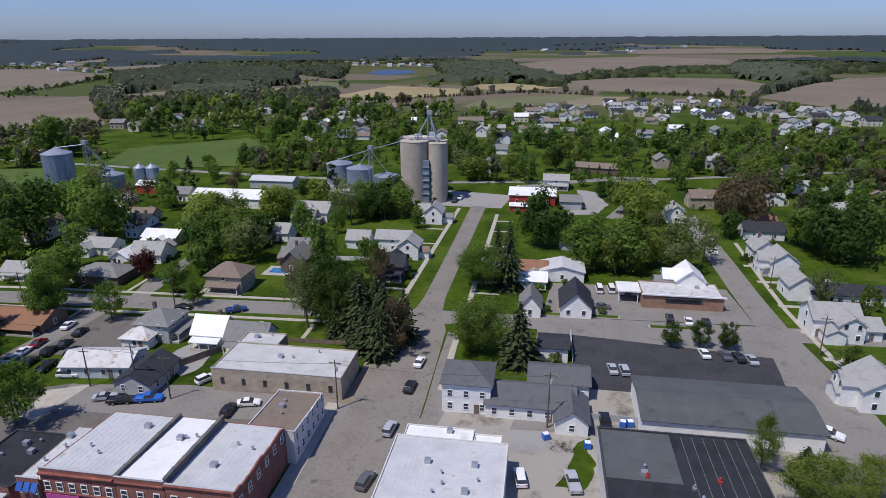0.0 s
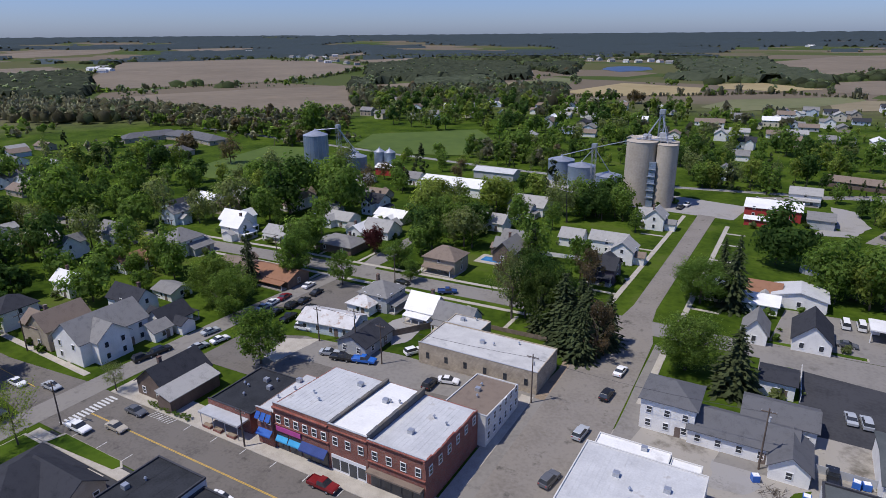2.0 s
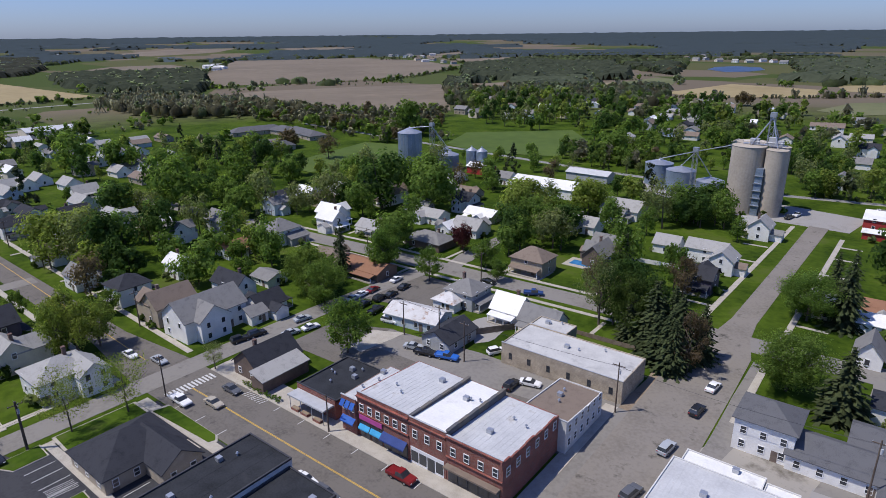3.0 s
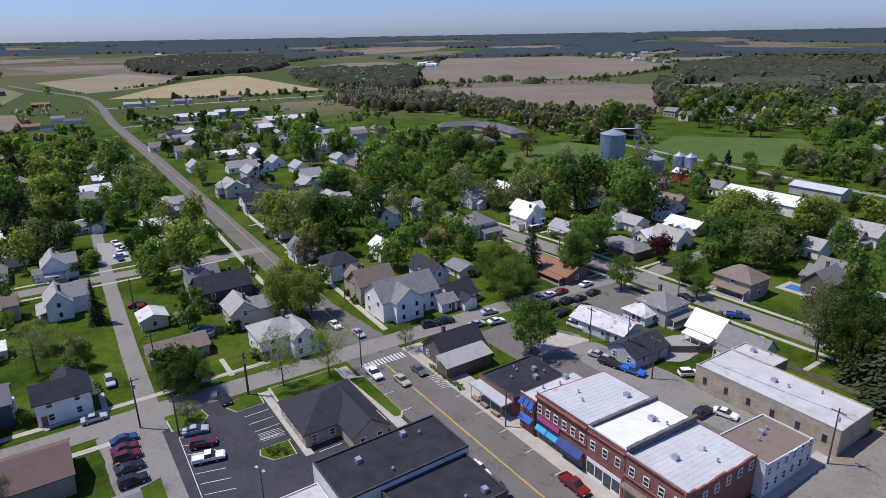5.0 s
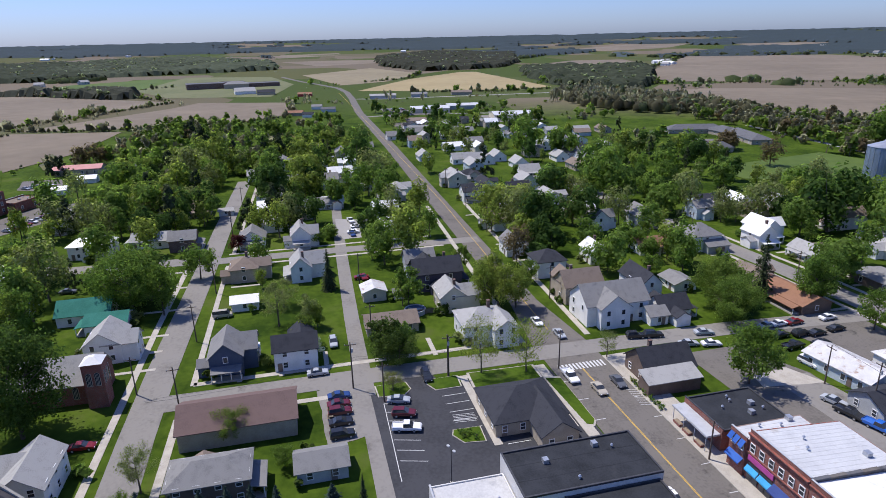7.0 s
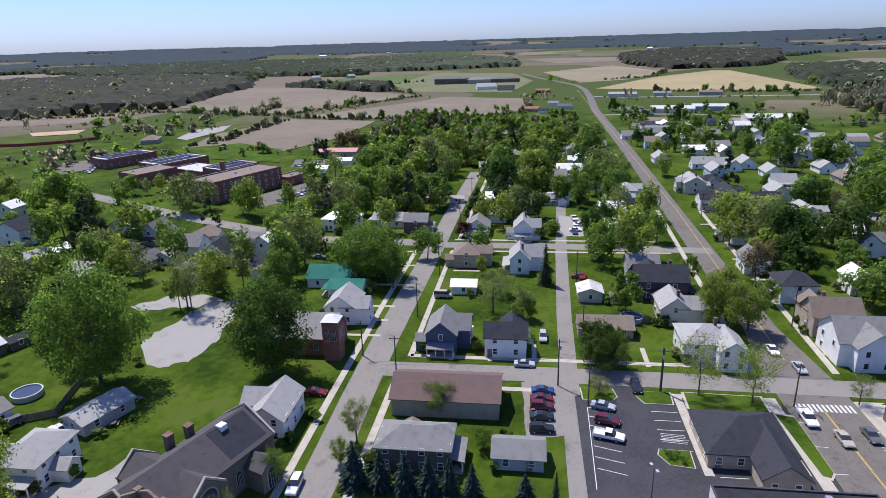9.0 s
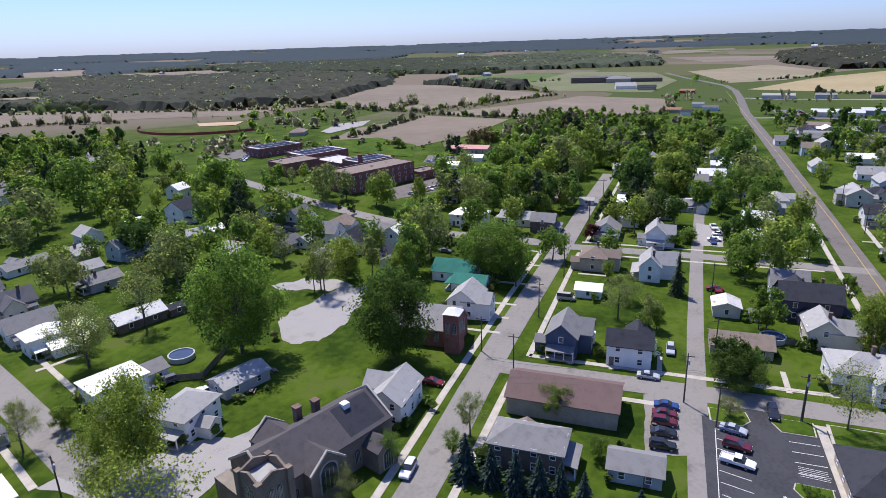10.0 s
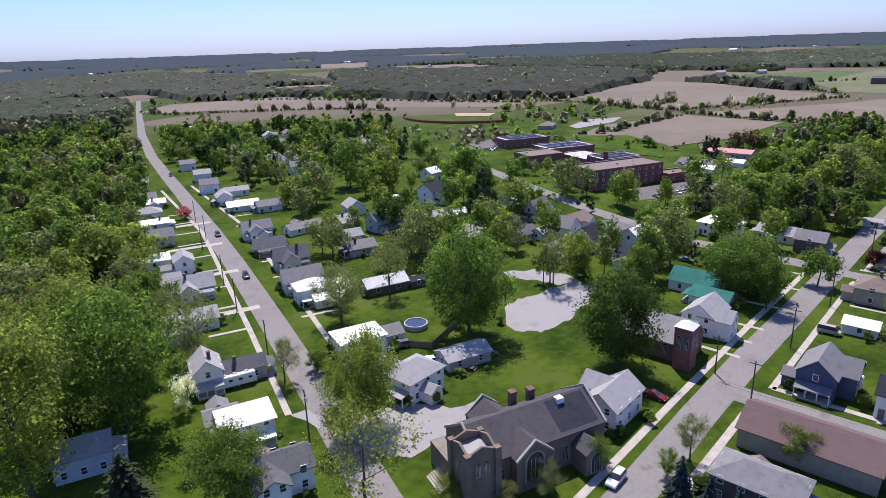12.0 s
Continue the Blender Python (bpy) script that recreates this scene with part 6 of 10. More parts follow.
house(73.3, 176.6, 90, 9, 7, 4.6, 2.8, 'white', 'light', porch='s')
house(74.8, 195.0, 90, 9, 8, 5, 3, 'white', 'light', wing=(0, 5, 3))
house(72.9, 206.3, 90, 9, 7, 5, 3, 'white', 'light')
house(81.0, 232.9, 0, 14, 8, 3.4, 2.6, 'white', 'dark')
house(90.1, 175.4, 0, 12, 7, 2.8, 1.8, 'white', 'dark')
house(80.5, 175.1, 0, 10, 8, 3, 2, 'white', 'dark')
house(7.9, 181.8, 90, 9, 13, 3.4, 1.6, 'white', 'metal', name='shed')
house(-0.7, 182.1, 0, 8, 8, 3, 2, 'white', 'rust')
house(-1.3, 173.2, 0, 9, 6, 2.8, 1.8, 'white', 'white')
house(-12.0, 176.7, 0, 9, 8, 3.4, 2.6, 'cream', 'metal', wing=(0, 5, 2))
house(7.8, 302.3, 0, 12, 9, 4.8, 2.2, 'white', 'light')
house(29.9, 344.8, -12, 26, 9, 3, 2, 'brown', 'brown')
house(68.5, 120.5, 90, 9, 9, 5, 3, 'white', 'light', wing=(0, 5, 3))
house(-28.2, 337.0, 90, 8, 7, 4.8, 2.7, 'white', 'grey')
house(-26.1, 394.7, 0, 10, 8, 3.4, 2.6, 'white', 'grey')
house(47.5, 453.6, 0, 10, 8, 3.4, 2.6, 'white', 'white')
house(53.8, 251.6, 90, 9, 7, 4.6, 2.4, 'white', 'light')
house(85.3, 246.4, 0, 9, 7, 3, 2, 'cream', 'rust')
house(-12.3, 108.9, 0, 9.5, 9, 6.6, 2.4, 'white', 'slate', hip=True, label='white two-storey house with grey hip roof and upper porch windows')
house(0.1, 108.2, 0, 17, 9, 3.2, 2.2, 'white', 'slate', label='long white one-storey building with grey shingle roof')
house(7.9, 104.6, 90, 9, 6, 3, 2.2, 'white', 'slate', name='shed')
house(5.7, 116.1, 0, 12, 8, 3.8, 1.7, 'white', 'slate', name='workshop')
house(4.8, 131.1, 0, 6.5, 7, 3.6, 0.9, 'white', 'dark', name='shed')
tree(-35.6, 125.0, 14.0, 5.4, 'conifer')
tree(-31.4, 125.4, 13.8, 4.6, 'russet')
tree(-34.2, 123.4, 12.9, 4.3, 'conifer')
tree(-47.4, 132.9, 12.0, 4.3, 'conifer')
tree(-43.0, 138.3, 14.9, 5.4, 'conifer')
tree(-45.8, 139.2, 12.3, 5.4, 'conifer')
tree(-52.2, 141.8, 16.4, 6.0, 'dark')
tree(35.1, 258.1, 14.0, 5.5, 'yellow')
tree(39.6, 259.7, 14.6, 4.1, 'yellow')
tree(43.8, 258.4, 13.1, 4.5, 'yellow')
tree(23.4, 189.5, 15.0, 5.6, 'green')
tree(16.4, 186.3, 11.5, 4.4, 'green')
tree(21.7, 192.0, 12.7, 4.4, 'green')
tree(20.4, 192.3, 14.0, 5.1, 'green')
tree(24.3, 185.9, 14.3, 5.3, 'yellow')
tree(42.0, 195.2, 14.9, 4.2, 'yellow')
tree(37.1, 196.7, 12.5, 5.5, 'yellow')
tree(43.0, 192.1, 12.3, 4.4, 'yellow')
tree(27.9, 193.2, 11.5, 5.6, 'yellow')
tree(30.1, 188.8, 13.7, 4.6, 'yellow')
tree(77.9, 259.4, 12.2, 4.5, 'russet')
tree(88.5, 266.7, 14.6, 5.3, 'russet')
tree(82.4, 273.9, 12.5, 5.6, 'russet')
tree(79.8, 263.5, 14.3, 4.9, 'russet')
tree(89.6, 274.6, 14.5, 4.2, 'russet')
tree(85.0, 262.1, 14.7, 4.4, 'russet')
tree(75.3, 263.5, 12.3, 5.5, 'russet')
tree(76.0, 270.7, 12.7, 4.0, 'russet')
tree(85.6, 270.4, 14.5, 4.1, 'russet')
tree(78.6, 274.2, 11.5, 5.6, 'russet')
tree(103.0, 221.6, 14.6, 4.5, 'dark')
tree(53.7, 200.7, 17.8, 4.9, 'olive')
tree(32.7, 139.4, 6.3, 2.7, 'dark')
tree(39.2, 140.0, 6.7, 2.6, 'dark')
tree(45.4, 139.7, 7.1, 2.8, 'dark')
tree(68.8, 131.5, 6.5, 3.7, 'green')
tree(-111.0, 192.5, 14.0, 4.8, 'green')
tree(-113.9, 189.3, 14.6, 5.4, 'green')
tree(-109.9, 194.9, 13.7, 5.2, 'green')
tree(-108.4, 232.6, 14.7, 5.2, 'yellow')
tree(-104.4, 235.8, 14.0, 5.4, 'yellow')
tree(-109.0, 235.3, 14.2, 4.8, 'yellow')
tree(-72.7, 226.5, 20.1, 5.0, 'olive')
tree(-61.6, 235.8, 14.1, 4.6, 'dark')
tree(-65.1, 239.3, 12.9, 4.5, 'dark')
tree(-63.3, 238.0, 11.8, 4.1, 'dark')
tree(-67.7, 233.5, 11.8, 5.2, 'dark')
tree(-211.7, 222.3, 12.4, 5.1, 'dark')
tree(-207.9, 226.4, 12.5, 4.8, 'dark')
tree(-202.9, 211.2, 12.0, 4.5, 'dark')
tree(-203.4, 215.9, 14.5, 5.3, 'dark')
tree(-201.0, 217.4, 12.0, 5.3, 'dark')
tree(-215.3, 214.4, 12.0, 4.9, 'dark')
tree(-210.7, 226.3, 14.9, 4.9, 'dark')
tree(-213.0, 210.1, 13.2, 5.4, 'dark')
tree(-205.7, 228.5, 13.0, 4.9, 'dark')
tree(-218.5, 213.6, 12.6, 4.9, 'dark')
tree(-207.4, 220.9, 13.3, 4.4, 'dark')
tree(-219.3, 219.9, 13.4, 5.4, 'dark')
tree(-127.4, 134.9, 13.8, 5.5, 'green')
tree(-129.4, 135.0, 12.2, 5.3, 'green')
tree(-125.1, 129.8, 13.5, 5.2, 'green')
tree(-119.3, 162.8, 9.7, 3.9, 'purple')
tree(-159.1, 245.5, 9.6, 4.1, 'conifer')
tree(-99.5, 194.7, 9.7, 4.3, 'dark')
tree(-100.4, 198.4, 10.4, 4.3, 'dark')
tree(-99.5, 193.0, 12.0, 5.2, 'dark')
tree(-97.6, 199.4, 12.3, 5.4, 'dark')
tree(-69.6, 184.0, 9.4, 4.7, 'olive')
tree(-147.1, 54.0, 12.1, 5.4, 'yellow')
tree(-146.0, 48.5, 13.9, 5.6, 'yellow')
tree(-147.5, 45.3, 13.2, 4.2, 'yellow')
tree(-154.7, 48.6, 11.8, 4.4, 'yellow')
tree(-152.9, 48.9, 14.5, 4.6, 'yellow')
tree(-185.0, 80.2, 11.6, 5.5, 'dark')
tree(-189.2, 78.2, 13.0, 4.4, 'dark')
tree(-189.4, 77.6, 12.4, 4.3, 'dark')
tree(-220.7, 93.8, 12.3, 5.2, 'green')
tree(-219.2, 88.1, 12.3, 4.1, 'green')
tree(-259.4, 132.9, 11.5, 4.7, 'yellow')
tree(-257.7, 133.1, 13.3, 4.1, 'yellow')
tree(-213.6, 153.1, 22.1, 6.1, 'olive')
tree(-190.8, 179.5, 13.2, 4.0, 'dark')
tree(-190.7, 177.0, 12.2, 5.2, 'dark')
tree(-140.3, 125.9, 16.3, 3.6, 'conifer')
tree(-116.5, 159.8, 11.4, 2.8, 'purple')
tree(-132.8, 105.6, 13.2, 6.6, 'green')
tree(-158.2, 102.3, 7.3, 3.6, 'green')
tree(-275.1, 215.6, 13.0, 3.2, 'conifer')
tree(-283.4, 250.1, 17.5, 7.0, 'russet')
tree(-332.2, 262.1, 13.3, 4.4, 'russet')
tree(-333.4, 261.1, 13.0, 4.7, 'russet')
tree(-330.7, 262.0, 12.9, 4.6, 'russet')
tree(-331.2, 260.7, 13.2, 5.4, 'russet')
tree(-337.3, 260.4, 11.8, 4.6, 'russet')
tree(-335.7, 266.7, 12.6, 4.7, 'russet')
tree(-338.0, 267.4, 11.7, 4.3, 'russet')
tree(-148.1, 676.1, 14.2, 5.0, 'russet')
tree(-153.5, 683.7, 14.1, 4.7, 'russet')
tree(-152.4, 671.6, 14.6, 4.2, 'russet')
tree(-157.5, 680.6, 14.3, 4.9, 'russet')
tree(-155.0, 681.0, 13.4, 5.0, 'russet')
tree(-145.3, 676.3, 14.3, 5.2, 'russet')
tree(-152.3, 677.6, 12.2, 4.0, 'russet')
tree(-153.1, 679.3, 13.7, 4.2, 'russet')
tree(-169.1, -39.2, 14.1, 5.2, 'green')
tree(-184.4, -48.8, 13.2, 5.0, 'green')
tree(-180.6, -56.3, 13.5, 4.5, 'green')
tree(-179.9, -57.0, 14.9, 5.1, 'green')
tree(-153.3, -8.7, 12.1, 4.5, 'olive')
tree(-128.0, 18.5, 9.0, 4.1, 'dark')
tree(-128.2, 15.5, 9.8, 5.4, 'dark')
tree(-124.5, 18.1, 8.2, 5.2, 'dark')
tree(-114.2, 14.8, 4.8, 3.0, 'olive')
tree(-116.0, 34.7, 13.9, 5.2, 'sparse')
tree(-114.0, 44.4, 13.0, 5.3, 'sparse')
tree(-174.9, 5.7, 13.5, 2.7, 'conifer')
tree(-200.7, 35.3, 21.2, 5.8, 'yellow')
tree(-200.4, 24.4, 13.4, 5.8, 'green')
tree(-194.0, 54.3, 11.5, 5.8, 'olive')
tree(-163.8, 64.1, 6.8, 3.4, 'green')
tree(-195.1, -68.2, 9.8, 3.1, 'conifer')
tree(-390.9, -129.2, 12.1, 4.9, 'conifer')
tree(-385.3, -133.5, 14.6, 4.7, 'conifer')
tree(-388.4, -130.8, 12.9, 4.5, 'conifer')
tree(-422.9, -117.9, 11.4, 4.4, 'russet')
tree(-415.9, -126.1, 13.8, 4.4, 'russet')
tree(-422.2, -114.4, 11.3, 5.5, 'russet')
tree(-424.5, -120.2, 14.8, 5.6, 'russet')
tree(-420.0, -123.2, 14.4, 5.1, 'russet')
tree(-414.7, -127.2, 13.4, 5.1, 'russet')
tree(-421.4, -115.1, 11.3, 5.4, 'russet')
tree(-105.8, -16.6, 6.9, 3.4, 'green')
tree(-94.7, -30.6, 9.7, 3.2, 'olive')
tree(-206.8, 61.0, 14.2, 4.7, 'yellow')
tree(-210.8, 60.2, 14.4, 4.2, 'yellow')
tree(-214.3, 69.2, 13.0, 4.7, 'yellow')
tree(-202.7, 66.7, 13.0, 4.2, 'yellow')
tree(-215.6, 60.7, 12.0, 5.1, 'yellow')
tree(-212.5, 65.3, 14.0, 5.2, 'yellow')
tree(-214.7, 60.4, 11.3, 4.2, 'yellow')
tree(-236.0, 59.3, 18.2, 6.8, 'green')
tree(-204.1, 159.9, 14.0, 4.5, 'olive')
tree(-200.1, 157.5, 11.5, 4.6, 'olive')
tree(-198.8, 163.2, 10.9, 5.4, 'olive')
tree(-243.4, 150.5, 12.9, 4.3, 'green')
tree(-237.0, 148.9, 11.5, 4.4, 'green')
tree(-234.5, 152.1, 12.2, 4.2, 'green')
tree(-239.5, 152.2, 14.5, 4.4, 'green')
tree(-240.5, 140.2, 13.8, 5.5, 'green')
tree(-238.8, 148.6, 12.1, 4.0, 'green')
tree(-219.5, 5.3, 5.4, 3.1, 'green')
tree(-220.2, -23.1, 6.3, 3.2, 'purple')
tree(-238.2, -55.6, 15.0, 4.2, 'dark')
tree(-238.5, -57.0, 13.4, 4.7, 'dark')
tree(-287.0, -46.3, 10.8, 6.8, 'olive')
tree(-115.1, 64.4, 6.7, 2.7, 'olive')
tree(-117.0, -103.0, 13.0, 4.3, 'green')
tree(-121.3, -101.3, 12.9, 5.0, 'green')
tree(-207.3, -168.4, 12.5, 5.6, 'dark')
tree(-206.7, -168.2, 14.3, 4.4, 'dark')
tree(-206.6, -167.1, 11.3, 4.2, 'dark')
tree(-212.3, -169.9, 13.7, 5.1, 'dark')
tree(-151.5, -94.9, 15.4, 4.3, 'olive')
tree(-168.5, -97.3, 11.1, 5.6, 'yellow')
tree(-198.3, -70.3, 6.8, 2.0, 'conifer')
tree(-83.4, -27.9, 8.9, 3.0, 'spruce')
tree(-83.0, -23.4, 7.8, 2.4, 'spruce')
tree(-82.8, -19.3, 7.8, 2.4, 'spruce')
tree(-82.7, -15.4, 7.7, 2.4, 'spruce')
tree(-83.4, -12.1, 6.8, 1.9, 'spruce')
tree(-82.4, -8.3, 6.7, 1.9, 'spruce')
tree(-83.0, 0.1, 4.8, 1.9, 'spruce')
tree(-83.1, -42.0, 6.2, 3.1, 'green')
tree(-95.0, -7.4, 4.6, 1.9, 'green')
tree(-82.9, 4.9, 5.8, 0.8, 'conifer')
tree(-88.4, -31.9, 5.2, 1.9, 'green')
tree(-257.1, -46.1, 19.5, 6.1, 'dark')
tree(-186.0, -140.3, 11.0, 6.6, 'yellow')
tree(-60.5, -81.1, 14.6, 5.4, 'yellow')
tree(-19.9, -122.2, 11.8, 5.2, 'green')
tree(-32.8, -148.5, 11.6, 4.3, 'yellow')
tree(-31.6, -128.9, 13.6, 4.3, 'yellow')
tree(-29.9, -128.8, 13.4, 4.2, 'yellow')
tree(-30.2, -129.1, 11.4, 4.1, 'yellow')
tree(-33.5, -133.6, 14.8, 4.6, 'yellow')
tree(-27.2, -136.3, 14.8, 4.8, 'green')
tree(-24.2, -136.6, 11.4, 4.6, 'green')
tree(-25.5, -129.2, 12.0, 5.2, 'green')
tree(-28.1, -133.0, 14.0, 4.1, 'green')
tree(-21.7, -138.5, 14.7, 4.7, 'green')
tree(-61.3, -55.5, 4.8, 3.8, 'yellow')
tree(-66.4, -48.8, 3.8, 2.9, 'olive')
tree(-71.8, -44.9, 5.8, 3.4, 'olive')
tree(-80.5, -280.6, 12.7, 5.5, 'yellow')
tree(-60.6, -136.1, 16.1, 5.1, 'olive')
tree(-73.5, -106.7, 5.3, 2.9, 'green')
tree(-94.1, -123.3, 16.6, 6.8, 'olive')
tree(-130.6, -142.6, 11.1, 5.5, 'olive')
tree(-185.1, -245.2, 13.5, 4.8, 'yellow')
tree(-166.5, -251.1, 11.2, 5.6, 'yellow')
tree(-277.4, -494.7, 13.1, 4.9, 'conifer')
tree(-269.4, -497.8, 11.4, 5.1, 'conifer')
tree(-274.0, -509.1, 11.7, 4.4, 'conifer')
tree(-273.0, -498.3, 13.2, 4.9, 'conifer')
tree(-272.5, -495.3, 11.9, 4.3, 'conifer')
tree(-278.7, -498.9, 12.2, 5.5, 'conifer')
tree(-275.6, -505.6, 12.4, 4.8, 'conifer')
tree(-272.6, -491.6, 14.1, 5.6, 'conifer')
tree(-281.1, -502.1, 12.6, 4.3, 'conifer')
tree(-276.7, -486.2, 12.4, 4.9, 'conifer')
tree(-273.9, -498.6, 12.4, 5.0, 'conifer')
tree(-268.8, -494.3, 13.7, 5.3, 'conifer')
tree(-254.0, -324.4, 12.5, 5.5, 'green')
tree(-271.4, -326.6, 12.6, 4.2, 'green')
tree(-264.5, -343.5, 13.3, 4.2, 'green')
tree(-259.5, -339.3, 14.6, 4.6, 'green')
tree(-263.0, -329.7, 13.9, 5.4, 'green')
tree(-263.0, -332.7, 14.0, 5.5, 'green')
tree(-270.0, -336.4, 14.6, 4.1, 'green')
tree(-263.8, -327.8, 12.3, 5.2, 'green')
tree(-274.7, -330.2, 12.9, 5.4, 'green')
tree(-261.9, -333.2, 14.6, 4.2, 'green')
tree(-257.5, -337.6, 13.2, 4.6, 'green')
tree(-274.0, -326.0, 13.7, 5.4, 'green')
tree(-162.5, -486.3, 13.0, 4.8, 'yellow')
tree(-142.9, -479.6, 12.8, 4.2, 'yellow')
tree(-157.0, -478.5, 13.1, 4.8, 'yellow')
tree(-147.7, -498.2, 12.2, 4.8, 'yellow')
tree(-149.6, -498.8, 13.4, 4.1, 'yellow')
tree(-168.2, -487.7, 12.4, 4.7, 'yellow')
tree(-151.4, -492.9, 13.7, 5.3, 'yellow')
tree(-156.4, -494.1, 14.8, 5.1, 'yellow')
tree(-156.6, -477.6, 13.6, 4.8, 'yellow')
tree(-146.9, -482.5, 14.3, 4.3, 'yellow')
tree(-144.3, -487.1, 14.2, 5.2, 'yellow')
tree(-161.8, -502.1, 12.8, 4.8, 'yellow')
tree(-151.7, -499.3, 13.0, 4.2, 'yellow')
tree(-157.4, -492.5, 12.3, 4.9, 'yellow')
tree(-150.9, -475.2, 13.3, 4.0, 'yellow')
tree(-158.4, -503.9, 12.5, 4.6, 'yellow')
tree(-156.7, -583.0, 11.3, 4.7, 'green')
tree(-154.3, -596.4, 11.5, 4.6, 'green')
tree(-144.9, -577.1, 14.9, 5.2, 'green')
tree(-152.4, -585.0, 11.4, 4.0, 'green')
tree(-133.2, -583.9, 13.4, 5.0, 'green')
tree(-144.5, -572.7, 11.3, 4.8, 'green')
tree(-149.4, -576.9, 12.3, 4.4, 'green')
tree(-134.5, -590.0, 14.3, 4.3, 'green')
tree(-150.9, -581.2, 13.9, 4.8, 'green')
tree(-148.7, -573.2, 13.1, 4.7, 'green')
tree(-153.3, -587.1, 12.3, 5.2, 'green')
tree(-150.2, -595.5, 11.3, 4.6, 'green')
tree(-148.4, -599.2, 13.9, 4.5, 'green')
tree(-148.7, -588.3, 11.4, 4.7, 'green')
tree(-158.9, -603.0, 13.9, 5.4, 'green')
tree(-146.0, -585.8, 13.1, 5.3, 'green')
tree(-151.4, -149.7, 18.1, 6.0, 'olive')
tree(-121.6, -266.4, 6.5, 3.5, 'pink')
tree(-99.6, -133.2, 8.1, 5.7, 'blossom')
tree(-147.9, -91.5, 16.7, 4.2, 'olive')
tree(-127.7, -175.0, 14.3, 6.1, 'olive')
tree(-174.2, -188.5, 12.0, 6.0, 'green')
tree(-272.4, -56.3, 14.8, 4.2, 'russet')
tree(-269.8, -57.7, 14.3, 4.4, 'russet')
tree(-272.2, -61.7, 13.8, 4.0, 'russet')
tree(-249.3, -48.8, 19.0, 7.1, 'conifer')
tree(-387.2, -59.5, 13.2, 4.8, 'green')
tree(-386.7, -60.1, 11.4, 4.6, 'green')
tree(-370.7, -58.3, 11.4, 5.2, 'green')
tree(-389.9, -56.8, 14.6, 5.3, 'green')
tree(-377.3, -63.6, 14.9, 5.0, 'green')
tree(-386.9, -51.9, 14.6, 5.3, 'green')
tree(-384.9, -54.3, 11.6, 4.1, 'green')
tree(-376.3, -67.9, 11.9, 5.5, 'green')
tree(-385.1, -60.2, 13.4, 5.1, 'green')
tree(-387.7, -51.4, 13.7, 4.3, 'green')
tree(-380.2, -32.4, 11.5, 4.3, 'green')
tree(-383.2, -32.3, 13.9, 4.6, 'green')
tree(-381.7, -35.0, 11.3, 4.2, 'green')
tree(-376.6, -28.8, 13.6, 5.1, 'green')
tree(-319.9, -13.0, 20.7, 5.9, 'green')
tree(-404.1, 1.3, 13.7, 4.3, 'green')
tree(-404.0, 0.3, 13.5, 5.2, 'green')
tree(-401.2, -2.4, 13.2, 5.3, 'green')
tree(-518.9, -78.0, 13.3, 5.4, 'conifer')
tree(-512.9, -75.0, 14.0, 5.1, 'conifer')
tree(-520.3, -80.3, 12.5, 4.5, 'conifer')
tree(-512.4, -74.3, 10.8, 4.8, 'conifer')
tree(-516.2, -78.5, 12.3, 5.3, 'conifer')
tree(-134.9, -0.0, 4.1, 2.7, 'blossom')
tree(-141.9, -50.7, 3.6, 2.2, 'blossom')
car(-25.0, 122.1, 85, 'white', 'sedan')
car(-25.0, 111.4, 85, 'black', 'suv')
car(-25.7, 96.4, 84, 'silver', 'suv')
car(-26.3, 81.7, 80, 'grey', 'suv')
car(-69.1, 108.1, 60, 'white', 'suv')
car(-86.1, 98.3, 20, 'silver', 'sedan')
car(-81.9, 97.7, 15, 'black', 'truck')
car(-76.8, 99.1, 15, 'bluebright', 'truck')
car(-58.6, 97.7, 90, 'black', 'suv')
car(-55.9, 100.7, 15, 'white', 'sedan')
car(-1.0, 86.3, 100, 'white', 'suv')
car(7.6, 86.5, 100, 'silver', 'truck')
car(54.5, 107.0, -30, 'white', 'truck')
car(39.3, 135.7, 95, 'white', 'sedan')
car(43.9, 135.6, 95, 'grey', 'sedan')
car(46.7, 134.9, 95, 'black', 'sedan')
car(49.2, 134.2, 95, 'silver', 'sedan')
car(17.7, 125.4, 95, 'silver', 'sedan')
car(20.2, 125.1, 95, 'silver', 'suv')
car(18.4, 171.5, 92, 'white', 'van')
car(21.8, 172.0, 92, 'white', 'van')
car(24.4, 171.5, 92, 'white', 'van')
car(27.8, 171.2, 92, 'white', 'van')
car(18.3, 159.4, 0, 'grey', 'sedan')
car(39.4, 153.1, 85, 'white', 'sedan')
car(43.8, 153.1, 85, 'black', 'sedan')
car(35.0, 154.2, 85, 'black', 'suv')
car(59.5, 211.5, 85, 'white', 'truck')
car(1.5, 106.7, 0, 'silver', 'sedan')
car(-79.5, 142.7, 30, 'blue', 'truck')
car(-94.7, 142.4, 0, 'black', 'sedan')
car(-37.4, 268.4, 80, 'black', 'truck')
car(-35.5, 273.9, 80, 'white', 'truck')
car(14.3, 104.8, 90, 'black', 'truck')
car(-58.1, 62.5, 0, 'red', 'truck')
car(-108.8, 52.5, 0, 'white', 'truck')
car(-104.2, 61.3, 0, 'grey', 'sedan')
car(-136.1, 55.8, 0, 'white', 'sedan')
car(-70.2, 52.2, 0, 'white', 'sedan')
car(-64.7, 51.9, 0, 'grey', 'suv')
car(-118.1, 109.8, 95, 'silver', 'sedan')
car(-118.2, 113.3, 95, 'white', 'sedan')
car(-118.0, 117.6, 95, 'red', 'sedan')
